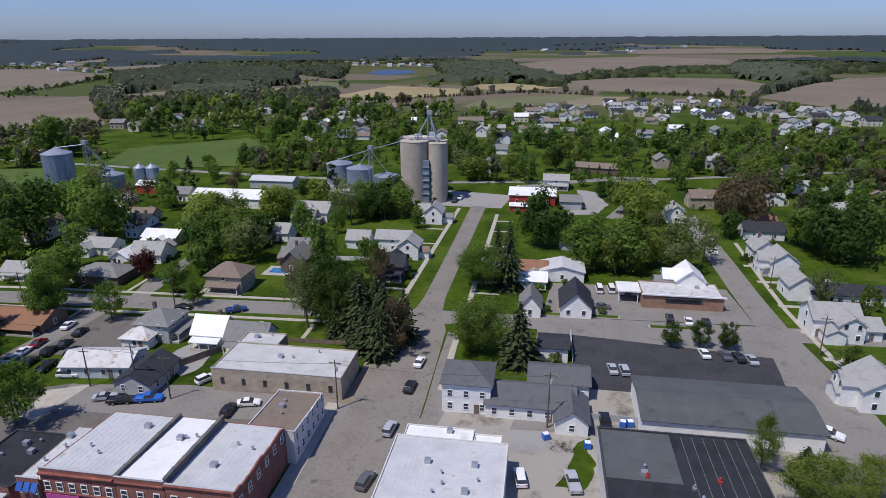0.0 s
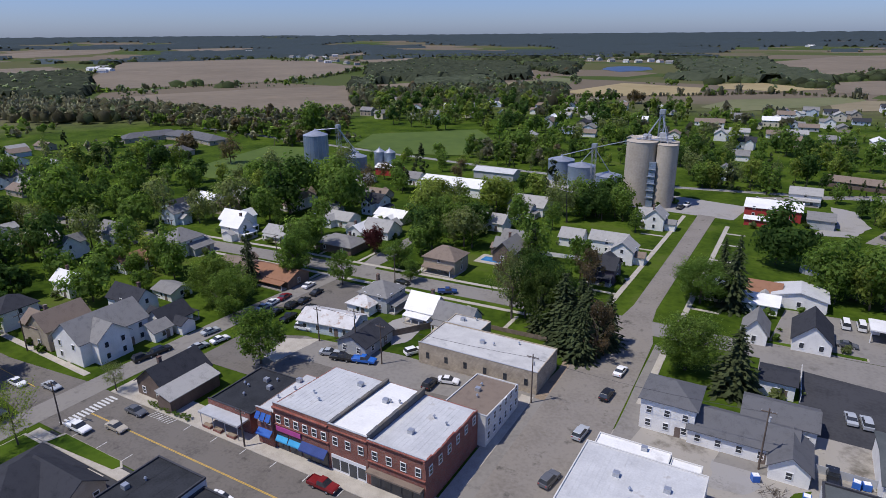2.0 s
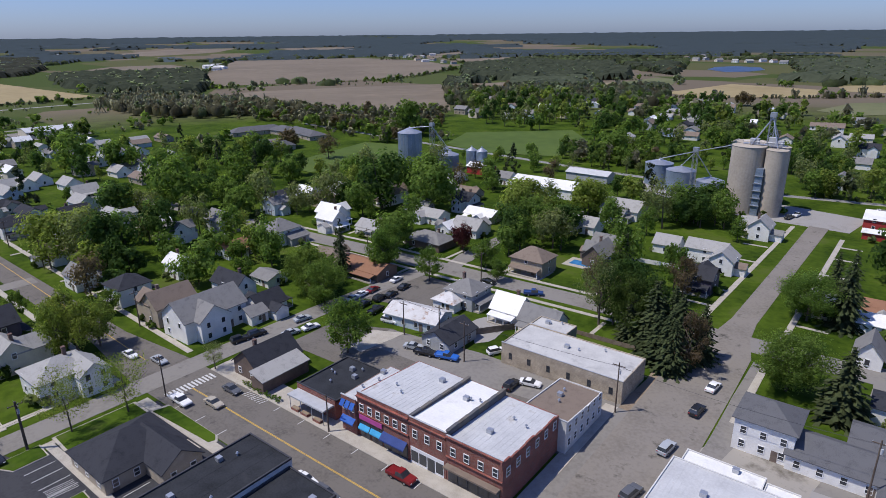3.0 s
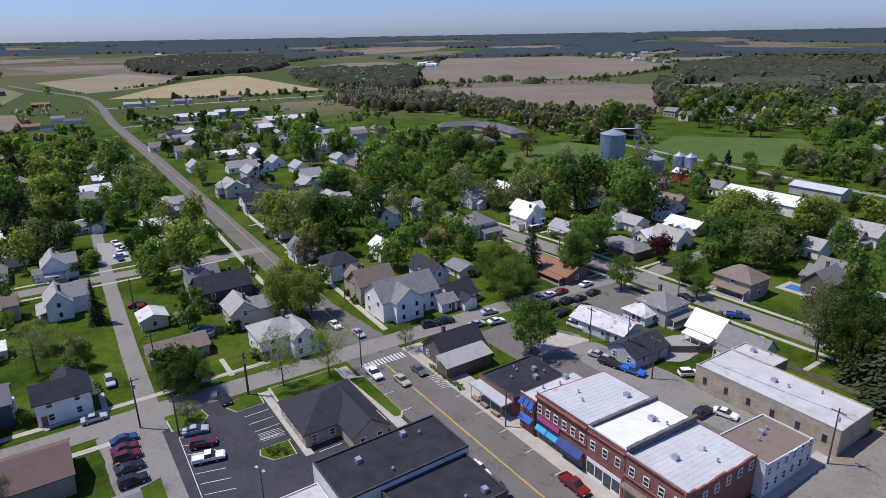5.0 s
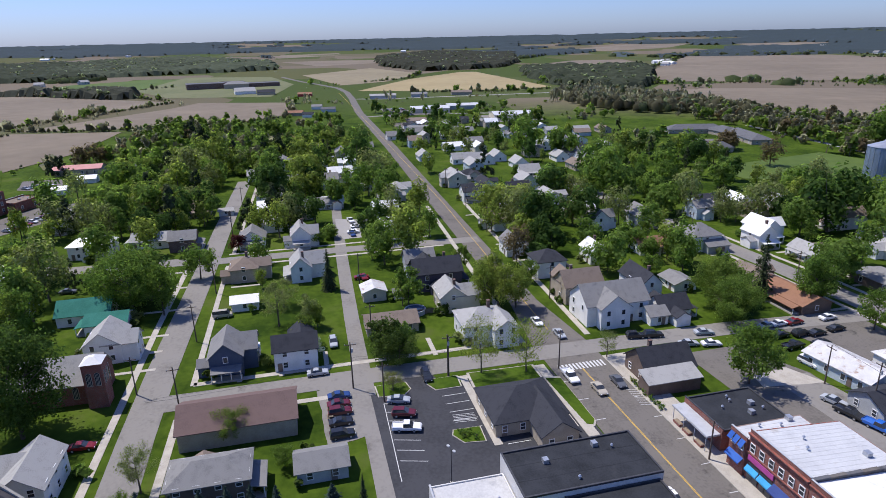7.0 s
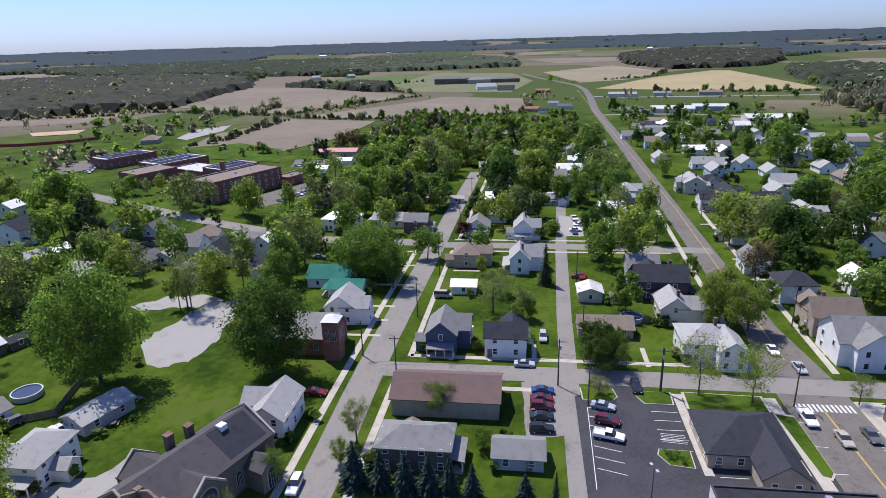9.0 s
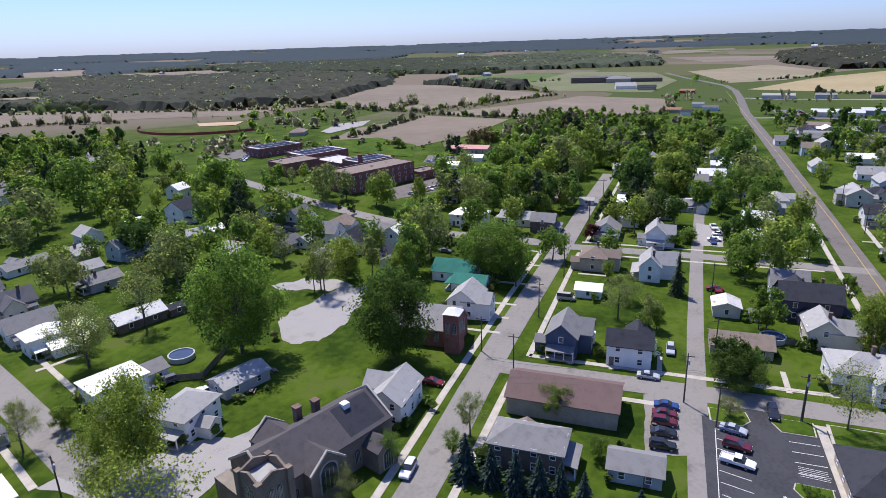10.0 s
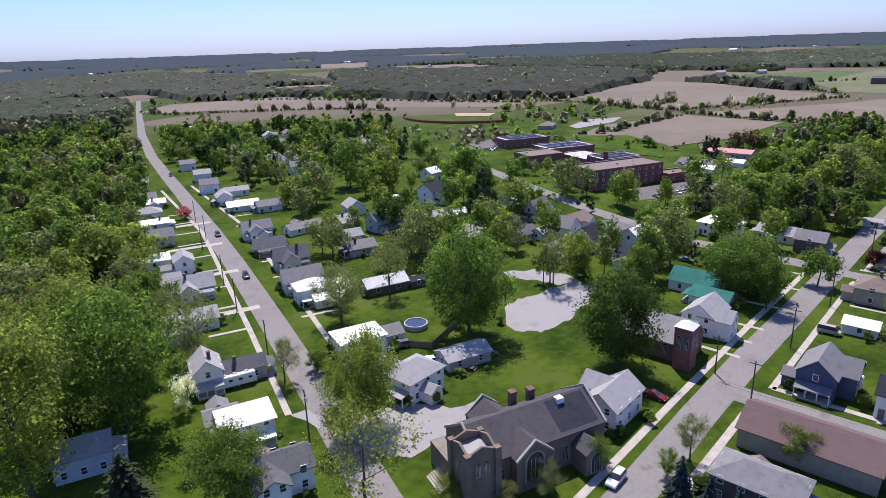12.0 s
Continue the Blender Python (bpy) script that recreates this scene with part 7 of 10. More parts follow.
car(-112.9, 109.0, 95, 'black', 'sedan')
car(-91.2, -88.4, 70, 'white', 'suv')
car(-93.6, -85.2, 70, 'maroon', 'suv')
car(-93.3, -101.4, 20, 'grey', 'truck')
car(-112.2, 114.3, 95, 'black', 'suv')
car(-111.5, 118.2, 95, 'black', 'sedan')
car(-112.2, 124.5, 95, 'black', 'sedan')
car(-117.8, 127.5, 95, 'white', 'sedan')
car(-107.5, 107.9, 95, 'black', 'truck')
car(-107.0, 115.2, 95, 'black', 'sedan')
car(-100.0, 105.3, 10, 'white', 'suv')
car(-119.2, 92.6, 80, 'silver', 'sedan')
car(-113.6, 90.6, 80, 'white', 'sedan')
car(-115.1, 85.6, 80, 'silver', 'sedan')
car(-121.4, 80.1, 80, 'black', 'suv')
car(-122.1, 75.8, 80, 'black', 'suv')
car(-147.2, 91.7, 10, 'blue', 'suv')
car(-125.4, -0.2, 90, 'silver', 'sedan')
car(-138.9, 4.2, 0, 'silver', 'suv')
car(-163.2, -23.4, 90, 'beige', 'van')
car(-114.6, 3.6, 92, 'blue', 'sedan')
car(-111.6, 3.3, 92, 'maroon', 'sedan')
car(-108.7, 3.3, 92, 'maroon', 'suv')
car(-105.2, 3.2, 92, 'black', 'sedan')
car(-101.1, 3.1, 92, 'black', 'suv')
car(-109.8, 15.2, 75, 'silver', 'sedan')
car(-104.8, 15.4, 75, 'maroon', 'suv')
car(-100.0, 15.1, 75, 'white', 'truck')
car(-117.4, 22.7, 0, 'black', 'suv')
car(-110.1, -43.6, 88, 'red', 'sedan')
car(-194.4, -70.3, 90, 'grey', 'sedan')
car(-180.8, 16.0, 90, 'red', 'sedan')
car(-229.3, 18.4, 90, 'white', 'sedan')
car(-236.6, 20.3, 90, 'white', 'sedan')
car(-102.7, 56.1, 0, 'beige', 'sedan')
car(-128.2, 58.5, 0, 'silver', 'sedan')
car(-81.8, -37.7, 2, 'white', 'suv')
car(-93.7, -100.4, -30, 'grey', 'suv')
car(-92.5, -88.8, -30, 'white', 'truck')
car(-94.0, -86.4, -30, 'white', 'suv')
car(-116.5, -228.3, 69, 'black', 'suv')
car(-97.2, -175.6, 69, 'black', 'suv')
car(-166.1, -373.6, 69, 'black', 'suv')
for px, py, pr in ((-150, 65.2, 90), (-183, 66.3, 90), (-216, 67.6, 90), (-250, 69, 90), (-290, 70, 90), (-330, 71, 90), (-150, -28.6, 90), (-204, -36.5, 90), (-240, -26.4, 90), (-280, -25, 90), (-96, 140.6, 90), (-140, 138, 90), (-185, 134, 90), (-60, 142.5, 90), (-208, 30, 0), (-138, 13.5, 90), (-176, 14.8, 90), (-103, -215, 70), (-121, -255, 70)):
    utility_pole(px, py, 10, pr)
utility_pole(-81.4, 102.3, 11, 0, lamp=True)
utility_pole(-72.9, 100.5, 10, 0)
utility_pole(-37.7, 102.1, 11, 0, lamp=True)
utility_pole(3.5, 101.8, 12, 0, lamp=True)
utility_pole(-92.6, 102.4, 9, 0)
utility_pole(65.6, 139.6, 10, 0)
utility_pole(67.7, 180.4, 10, 0)
utility_pole(-113.5, 51.9, 9.5, 0)
utility_pole(-117.1, 27.6, 10, 0, lamp=True)
utility_pole(-77.5, 64.0, 8, 0)
utility_pole(-118.6, -28.0, 10, 90)
utility_pole(-127.4, -37.8, 9, 90)
utility_pole(-117.6, 6.8, 11, 90, lamp=True)
utility_pole(-181.3, -26.9, 10, 90)
utility_pole(-117.0, 27.4, 10, 90)
utility_pole(-110.7, 12.4, 9, 90)
utility_pole(-56.3, -86.4, 11, 70, lamp=True)
utility_pole(-70.1, -121.2, 10, 70)
utility_pole(-80.4, -152.6, 10, 70)
utility_pole(-89.1, -175.1, 10, 70)
utility_pole(-110.8, -227.0, 10, 70)
tree(-58.9, -163.4, 13.4, 4.6, 'green')
tree(-60.9, -164.9, 14.4, 4.0, 'green')
tree(-58.9, -156.1, 12.4, 4.6, 'green')
tree(-60.2, -166.4, 13.1, 5.2, 'green')
tree(-60.7, -168.2, 14.4, 4.7, 'green')
tree(-60.3, -160.7, 14.7, 4.6, 'green')
tree(-47.9, -140.2, 13.1, 4.5, 'yellow')
tree(-46.7, -134.3, 11.5, 4.9, 'yellow')
tree(-42.8, -135.1, 11.8, 4.2, 'yellow')
tree(-45.8, -132.7, 12.6, 5.4, 'yellow')
tree(-42.3, -135.7, 13.2, 5.4, 'yellow')
tree(-43.4, -132.9, 12.9, 4.8, 'yellow')
tree(-65.1, -188.7, 12.9, 4.4, 'olive')
tree(-66.3, -186.8, 12.1, 5.5, 'olive')
tree(-66.1, -189.7, 13.9, 5.2, 'olive')
tree(-68.4, -187.3, 11.4, 5.0, 'olive')
tree(-67.3, -189.7, 14.5, 4.7, 'olive')
tree(-63.2, -187.1, 12.5, 5.5, 'olive')
tree(-44.5, -172.2, 11.8, 5.3, 'olive')
tree(-47.5, -175.6, 12.7, 4.9, 'olive')
tree(-38.1, -173.4, 12.3, 5.5, 'olive')
tree(-36.3, -175.1, 12.7, 5.0, 'olive')
tree(-49.0, -183.0, 12.2, 5.4, 'olive')
tree(-37.7, -176.0, 13.4, 5.0, 'olive')
tree(-45.7, -176.8, 13.1, 5.2, 'olive')
tree(-26.1, -91.9, 12.4, 5.7, 'conifer')
tree(-55.7, -214.8, 11.9, 5.4, 'yellow')
tree(-56.8, -215.8, 13.5, 5.1, 'yellow')
tree(-49.4, -212.0, 13.5, 5.1, 'yellow')
tree(-54.4, -208.5, 14.8, 4.2, 'yellow')
tree(-57.5, -205.5, 12.4, 5.4, 'yellow')
tree(-30.3, -169.3, 11.5, 5.4, 'yellow')
tree(-34.5, -167.5, 12.8, 4.6, 'yellow')
tree(-26.6, -174.0, 13.4, 5.2, 'yellow')
tree(-34.2, -176.6, 11.9, 4.5, 'yellow')
tree(-32.3, -178.0, 13.3, 5.1, 'yellow')
tree(-60.1, -148.5, 14.0, 6.2, 'olive')
tree(-66.1, -108.5, 10.3, 3.9, 'olive')
tree(-46.8, -114.1, 7.6, 3.2, 'blossom')
tree(-160.9, -72.1, 13.1, 4.4, 'green')
tree(-161.4, -71.2, 13.6, 4.8, 'green')
tree(-211.9, -90.7, 13.5, 5.0, 'green')
tree(-217.1, -91.3, 13.2, 4.3, 'green')
tree(-209.1, -87.7, 11.8, 4.5, 'green')
tree(-213.4, -92.9, 11.5, 4.8, 'green')
tree(-194.9, -32.8, 13.2, 5.7, 'green')
tree(-150.2, 0.9, 6.0, 2.7, 'green')
tree(-165.6, -7.5, 8.1, 4.9, 'olive')
tree(-176.1, 36.5, 7.7, 3.1, 'conifer')
tree(-213.1, 56.6, 12.5, 5.2, 'green')
tree(-216.6, 45.6, 12.6, 4.2, 'green')
tree(-271.2, 14.6, 14.2, 4.8, 'green')
tree(-273.2, 16.0, 12.6, 5.3, 'green')
tree(-273.0, 15.6, 14.4, 4.4, 'green')
tree(-294.4, 6.5, 14.4, 5.6, 'yellow')
tree(-294.2, -0.1, 13.1, 5.2, 'yellow')
tree(-292.2, 2.8, 12.3, 4.1, 'yellow')
tree(-293.3, 0.5, 11.7, 4.2, 'yellow')
tree(-247.1, 116.8, 13.2, 4.3, 'olive')
tree(-241.9, 117.6, 14.2, 4.3, 'olive')
tree(-165.4, 115.5, 9.6, 5.8, 'green')
tree(-176.6, 172.1, 16.2, 6.9, 'green')
tree(-251.0, 195.7, 11.9, 4.7, 'green')
tree(-245.9, 192.8, 14.1, 5.1, 'green')
tree(-249.3, 193.7, 11.4, 4.5, 'green')
tree(-248.5, 191.8, 13.0, 5.5, 'green')
tree(-265.5, 112.5, 14.0, 4.9, 'green')
tree(-270.5, 115.5, 12.9, 4.6, 'green')
tree(-262.8, 116.0, 11.4, 5.1, 'green')
tree(-266.0, 120.8, 12.6, 4.2, 'green')
tree(-302.8, 52.4, 14.3, 5.4, 'green')
tree(-305.4, 48.3, 14.3, 5.2, 'green')
tree(-299.3, 45.5, 13.7, 5.4, 'green')
tree(-300.2, 49.6, 12.3, 4.9, 'green')
tree(-246.3, 171.8, 11.2, 5.6, 'olive')
tree(-170.5, 108.6, 7.7, 3.9, 'green')
tree(-194.9, 73.7, 11.9, 6.0, 'yellow')
tree(-176.6, 71.5, 7.4, 4.6, 'dark')
tree(-217.7, 140.0, 12.3, 5.4, 'green')
tree(-216.0, 144.0, 14.7, 4.1, 'green')
tree(-220.6, 149.3, 14.2, 5.0, 'green')
tree(-217.3, 139.8, 11.6, 4.7, 'green')
tree(-214.8, 141.1, 12.9, 5.5, 'green')
tree(-181.1, 107.5, 10.1, 6.0, 'green')
tree(-207.9, 118.1, 15.8, 6.8, 'olive')
tree(-102.8, 153.1, 8.9, 5.4, 'green')
tree(-156.0, 240.6, 9.7, 4.0, 'conifer')
tree(-63.3, 149.7, 11.2, 4.8, 'russet')
tree(-59.2, 155.1, 13.0, 5.7, 'dark')
tree(-55.7, 242.3, 13.5, 5.4, 'green')
tree(-54.0, 239.1, 12.0, 4.0, 'green')
tree(-58.1, 242.2, 14.4, 4.2, 'green')
tree(-30.7, 316.5, 11.7, 5.2, 'green')
tree(-34.8, 311.4, 13.4, 5.4, 'green')
tree(-31.4, 313.2, 12.5, 4.2, 'green')
tree(-33.9, 318.4, 11.9, 5.4, 'green')
tree(-23.3, 308.9, 14.4, 5.8, 'conifer')
tree(-93.4, 145.2, 6.7, 3.4, 'green')
tree(-89.3, 159.7, 7.1, 3.5, 'green')
tree(-109.8, 133.4, 10.1, 4.2, 'green')
tree(-185.3, 94.0, 11.9, 6.0, 'green')
tree(-215.3, 99.7, 11.4, 5.2, 'olive')
tree(-212.9, 101.3, 12.9, 4.4, 'olive')
tree(-214.4, 102.4, 11.0, 5.3, 'olive')
patch("pavement", [(11.9, 116.8), (22.4, 118.4), (20.4, 104.6), (10.7, 104.0)], YARD, 0.047, 'gravel drive behind the white house', 'drive', wobble=0.5)
tree(-48.0, 133.6, 15.5, 5.2, 'dark')
tree(-41.6, 131.5, 17.5, 6.2, 'conifer')
tree(-34.8, 129.6, 16.5, 6.2, 'conifer')
tree(-38.4, 126.6, 13.0, 5.6, 'conifer')
tree(-38.0, 134.5, 16.0, 6.0, 'conifer')
tree(-31.0, 133.6, 14.0, 4.4, 'conifer')
tree(-44.5, 139.0, 15.0, 5.4, 'dark')
tree(-54.0, 138.5, 17.0, 5.4, 'dark')
tree(-56.8, 136.2, 18.9, 5.8, 'olive')
house(-395.5, -122.4, 90, 26, 12, 3.4, 1.6, 'tan', 'salmon', name='store_building', label='long tan building with a faded salmon metal roof')
house(-256.1, -60.6, 90, 10, 5, 2.4, 0.6, 'brown', 'dark', name='shed')
patch("pavement", [(-260.1, -185.6), (-282.2, -179.4), (-264.8, -153.6), (-238.5, -141.3), (-245.2, -157.6)], LAWN, 0.047, 'mown school lawn with clipped shrubs', 'lawn', wobble=0.6)
patch("pavement", [(-356.5, -141.2), (-380.7, -146.9), (-379.8, -127.0), (-345.1, -115.4)], ASPHALT, 0.047, 'asphalt car park beyond the brick school', 'car park', wobble=0.5)
tree(-258.5, -180.7, 1.5, 1.3, 'bush')
tree(-262.7, -179.1, 1.5, 1.3, 'bush')
tree(-265.9, -177.6, 1.5, 1.3, 'bush')
tree(-269.1, -176.7, 1.5, 1.3, 'bush')
tree(-272.5, -175.0, 1.5, 1.4, 'bush')
tree(-242.6, -156.4, 1.3, 1.2, 'bush')
tree(-246.3, -155.9, 1.4, 1.2, 'bush')
tree(-249.1, -154.9, 1.4, 1.2, 'bush')
tree(-251.1, -152.2, 1.4, 1.2, 'bush')
tree(-255.0, -151.7, 1.4, 1.2, 'bush')
car(-357.4, -137.4, 60, 'silver', 'sedan')
car(-359.3, -135.2, 60, 'white', 'sedan')
car(-359.8, -132.7, 60, 'black', 'sedan')
car(-360.3, -130.2, 60, 'grey', 'sedan')
car(-362.2, -127.6, 60, 'white', 'sedan')
patch("pavement", [(-98.8, 90.2), (-100.9, 99.5), (-93.3, 102.9), (-94.6, 89.4)], CONCRETE, 0.047, 'pale concrete lot beside the workshop', 'car park', wobble=0.3)
patch("pavement", [(-83.9, 116.9), (-81.5, 124.4), (-76.3, 127.5), (-72.9, 129.1), (-74.3, 111.4), (-76.2, 108.8)], GRAVEL, 0.047, 'pale gravel drive between the sheds', 'drive', wobble=0.6)
patch("pavement", [(-251.2, 13.5), (-247.7, 22.5), (-223.3, 20.8), (-222.6, 14.3), (-232.4, 12.2)], GRAVEL, 0.047, 'worn gravel drive off the alley', 'drive', wobble=0.4)
car(-245.2, 19.0, 8, 'white', 'truck')
car(-233.0, 18.9, 8, 'white', 'sedan')
car(-226.5, 17.8, 8, 'blue', 'sedan')
car(-180.7, 16.5, 12, 'red', 'sedan')
tree(-225.5, 9.5, 5.6, 4.1, 'bush')
house(-237.0, 23.9, 0, 5, 4, 2.4, 0.8, 'grey', 'slate', name='shed')
patch("pavement", [(-114.4, 146.0), (-116.8, 157.6), (-117.3, 186.6), (-113.1, 184.5), (-110.6, 159.2), (-109.3, 148.1)], ASPHALT_OLD, 0.047, 'short worn asphalt lane between the yards', 'road', wobble=0.3)
patch("pavement", [(-118.5, -0.9), (-121.0, 7.5), (-100.4, 7.4), (-98.2, 0.3)], ASPHALT_OLD, 0.047, 'worn asphalt strip under the parked cars', 'car park', wobble=0.3)

# large single trees of the streets and yards
tree(-110.0, -92.3, 26.5, 10.7, 'green')
tree(-116.8, -55.6, 22.5, 9.0, 'dark')
tree(-139.8, -137.8, 20.9, 7.3, 'olive')
tree(-160.3, -90.9, 14.0, 5.8, 'yellow')
tree(-172.5, -74.6, 17.9, 6.9, 'green')
tree(-188.7, -73.5, 20.6, 7.3, 'olive')
tree(-219.3, -68.1, 14.7, 6.7, 'green')
tree(-174.1, -48.0, 17.7, 9.6, 'green')
tree(-181.0, -44.5, 17.3, 7.4, 'green')
tree(-67.4, -82.0, 19.3, 6.7, 'yellow')
tree(-51.0, -64.4, 19.6, 8.7, 'sparse')
tree(-38.3, -82.2, 13.5, 7.0, 'green')
tree(-115.5, -127.2, 19.1, 6.0, 'olive')
tree(-126.6, -167.5, 16.9, 7.2, 'olive')
tree(-35.5, -116.8, 28.4, 11.9, 'green')
tree(-17.1, -108.4, 31.1, 11.5, 'yellow')
tree(-73.1, -218.3, 16.0, 15.2, 'yellow')
tree(-70.9, -273.4, 19.9, 12.1, 'green')
tree(-39.4, -194.5, 16.7, 12.3, 'olive')
tree(-41.2, -155.4, 20.4, 10.2, 'yellow')
tree(-197.5, -156.9, 23.8, 8.9, 'conifer')
tree(-51.4, -247.4, 16.3, 10.7, 'green')
tree(-209.5, -230.4, 20.1, 10.1, 'green')
tree(-174.2, -240.1, 20.4, 11.7, 'olive')
tree(-173.0, -297.8, 18.2, 8.0, 'conifer')
tree(-164.4, -178.7, 14.0, 6.9, 'dark')
tree(-244.7, -118.2, 17.3, 7.6, 'yellow')
tree(-234.2, -130.0, 11.7, 5.0, 'conifer')
tree(-263.9, -51.7, 16.6, 7.5, 'conifer')
tree(-342.2, -51.7, 20.0, 12.8, 'olive')
tree(-244.1, -53.5, 9.5, 5.9, 'dark')
tree(-208.7, -256.1, 27.0, 10.7, 'green')
tree(-218.2, -458.0, 23.1, 16.3, 'green')
tree(-207.6, -385.5, 24.2, 12.1, 'dark')
tree(-186.6, 33.1, 22.8, 6.9, 'yellow')
tree(-191.2, 24.8, 16.2, 5.4, 'green')
tree(-206.0, 86.1, 19.9, 10.0, 'dark')
tree(-211.5, 78.3, 20.5, 7.5, 'olive')
tree(-244.3, 68.4, 18.7, 8.9, 'yellow')
tree(-260.9, 55.3, 21.1, 7.7, 'green')
tree(-242.2, -7.1, 20.0, 5.5, 'conifer')
tree(-247.8, -208.5, 20.7, 13.5, 'green')
tree(-251.0, -151.5, 19.9, 9.6, 'olive')
tree(-344.7, 156.2, 19.1, 11.4, 'green')
tree(-360.7, 136.8, 23.1, 10.7, 'green')
tree(-331.8, 32.0, 28.0, 9.3, 'dark')
tree(-305.0, 5.0, 20.9, 9.9, 'yellow')
tree(-299.0, 34.4, 21.6, 9.8, 'olive')
tree(-365.1, -44.1, 24.9, 10.2, 'yellow')
tree(-281.0, -77.8, 16.3, 9.5, 'green')
tree(-96.9, 87.5, 13.5, 5.9, 'green')
tree(-122.3, 103.1, 12.5, 6.6, 'green')
tree(-136.2, 147.5, 15.3, 8.6, 'green')
tree(-133.8, 120.6, 16.2, 3.3, 'conifer')
tree(-241.3, 129.0, 26.0, 10.0, 'green')
tree(-230.0, 80.1, 15.9, 12.8, 'yellow')
tree(-205.5, 103.6, 20.0, 6.7, 'dark')
tree(-163.8, 90.4, 13.3, 7.6, 'green')
tree(-158.6, 194.2, 22.0, 13.2, 'green')
tree(-177.9, 185.3, 28.1, 11.4, 'dark')
tree(-121.2, 206.8, 16.5, 12.6, 'yellow')
tree(-248.3, -10.5, 17.5, 6.8, 'conifer')
tree(-300.0, 343.7, 29.3, 12.6, 'green')
tree(-198.6, 173.1, 16.8, 8.6, 'olive')
tree(-253.4, 110.6, 18.2, 7.7, 'dark')
tree(-305.1, 93.5, 18.5, 7.4, 'conifer')
tree(-417.3, -56.7, 21.3, 11.6, 'conifer')
tree(-350.2, 5.1, 19.4, 11.3, 'yellow')
tree(-173.4, 209.4, 21.5, 11.7, 'green')
tree(-117.7, 196.2, 18.5, 8.0, 'yellow')
tree(-102.9, 226.3, 16.7, 8.4, 'yellow')
tree(-268.4, 141.1, 22.6, 12.0, 'green')
tree(-15.5, 169.8, 12.3, 7.6, 'green')
tree(-13.0, 130.5, 12.5, 7.6, 'green')
tree(-2.9, 125.7, 15.6, 5.9, 'conifer')
tree(-7.7, 170.0, 21.1, 5.6, 'conifer')
tree(-71.9, 245.7, 12.7, 7.9, 'green')
tree(-78.4, 234.2, 18.0, 6.0, 'olive')
tree(-143.4, 344.7, 18.7, 10.3, 'green')
tree(-109.8, 208.5, 11.3, 6.7, 'green')
tree(-94.5, 181.4, 15.0, 9.0, 'olive')
tree(-63.1, 250.8, 15.3, 9.9, 'dark')
tree(-11.9, 181.4, 16.5, 4.4, 'conifer')
tree(0.9, 213.2, 20.0, 11.3, 'dark')
tree(39.4, 245.4, 18.2, 10.7, 'yellow')
tree(15.0, 190.0, 19.1, 8.2, 'green')
tree(28.0, 188.0, 19.3, 8.7, 'green')
tree(42.5, 190.0, 20.3, 8.1, 'olive')
tree(99.1, 209.5, 21.3, 12.6, 'dark')
tree(77.5, 245.3, 22.6, 12.7, 'russet')
tree(91.2, 221.1, 15.2, 9.0, 'green')
tree(45.3, 86.2, 9.5, 6.3, 'yellow')
tree(52.9, 88.0, 8.7, 4.9, 'yellow')
tree(39.2, 94.7, 10.6, 2.7, 'green')
tree(45.4, 93.5, 6.7, 3.3, 'conifer')

# ---------------------------------------------------------------- shops, halls, elevator
flat_block(-72.3, 66.8, -60, 84.3, 9.4, "brick", "metal", lip=0.03, label="red brick shop block with ribbed metal roof and awnings", window_rows=(6.3,), sides="s", seams=0.9, slope=1.2, spacing=2.0)
flat_block(-59.9, 66.8, -52, 84.6, 9.2, "brick", "white", lip=0.03, label="red brick shop block with bright white roof", window_rows=(6.2,), sides="s", seams=0, slope=1.0, spacing=2.6)
flat_block(-51.9, 66.8, -41, 84.6, 8.9, "brick", "metal", lip=0.03, label="red brick corner block with ribbed metal roof", window_rows=(6.2,), sides="se", seams=0.9, slope=1.0, spacing=2.7)
flat_block(-76.2, 66.4, -72.4, 80, 7.6, "brick", "metal", lip=0.03, label="narrow red brick shop with blue awnings", window_rows=(5.6,), sides="s", seams=0.9, spacing=1.3)
flat_block(-48.5, 84.7, -39.5, 99.5, 6.6, "block", "brown", label="white painted two-storey block with brown-grey roof", window_rows=(2.0, 4.8), sides="e", spacing=2.4, slope=1.2)
flat_block(-90, 67.2, -79, 81.2, 4.6, "brick", "tar", label="low red brick shop with black flat roof", window_rows=(), units=6)
flat_block(-66, 105.2, -37.8, 117.3, 5.2, "stone", "flat", label="tan stone warehouse with grey flat roof", window_rows=(2.4,), sides="s", spacing=4.6, parapet=0.35)
flat_block(-66, 117.4, -56.5, 123, 5.0, "stone", "flat", label="tan stone rear wing with grey flat roof", parapet=0.3)
flat_block(-22.5, 66.8, -3.2, 89, 6.2, "block", "metal", label="large block store with ribbed grey metal roof", seams=0.8, units=7, slope=0.8)
flat_block(-21.8, 89.6, -9.5, 94.6, 3.7, "block", "white", label="small white flat-roofed store beside the yard", units=1)
flat_block(-9.4, 89.8, -4.5, 94, 3.3, "block", "white", label="small white flat-roofed annexe beside the store", units=0)
black = flat_block(12, 66.8, 36.5, 96, 5.3, "block", "tar", parapet=0.25, label="wide black-roofed block warehouse", units=3, seams=4)
bm = bmesh.new()
box(bm, -11.9, 1.5, 5.03, -0.4, 14.2, 5.085)
part("roof_patch", bm, ROOFS["steel"], black, "lighter blue-grey membrane over half the roof")
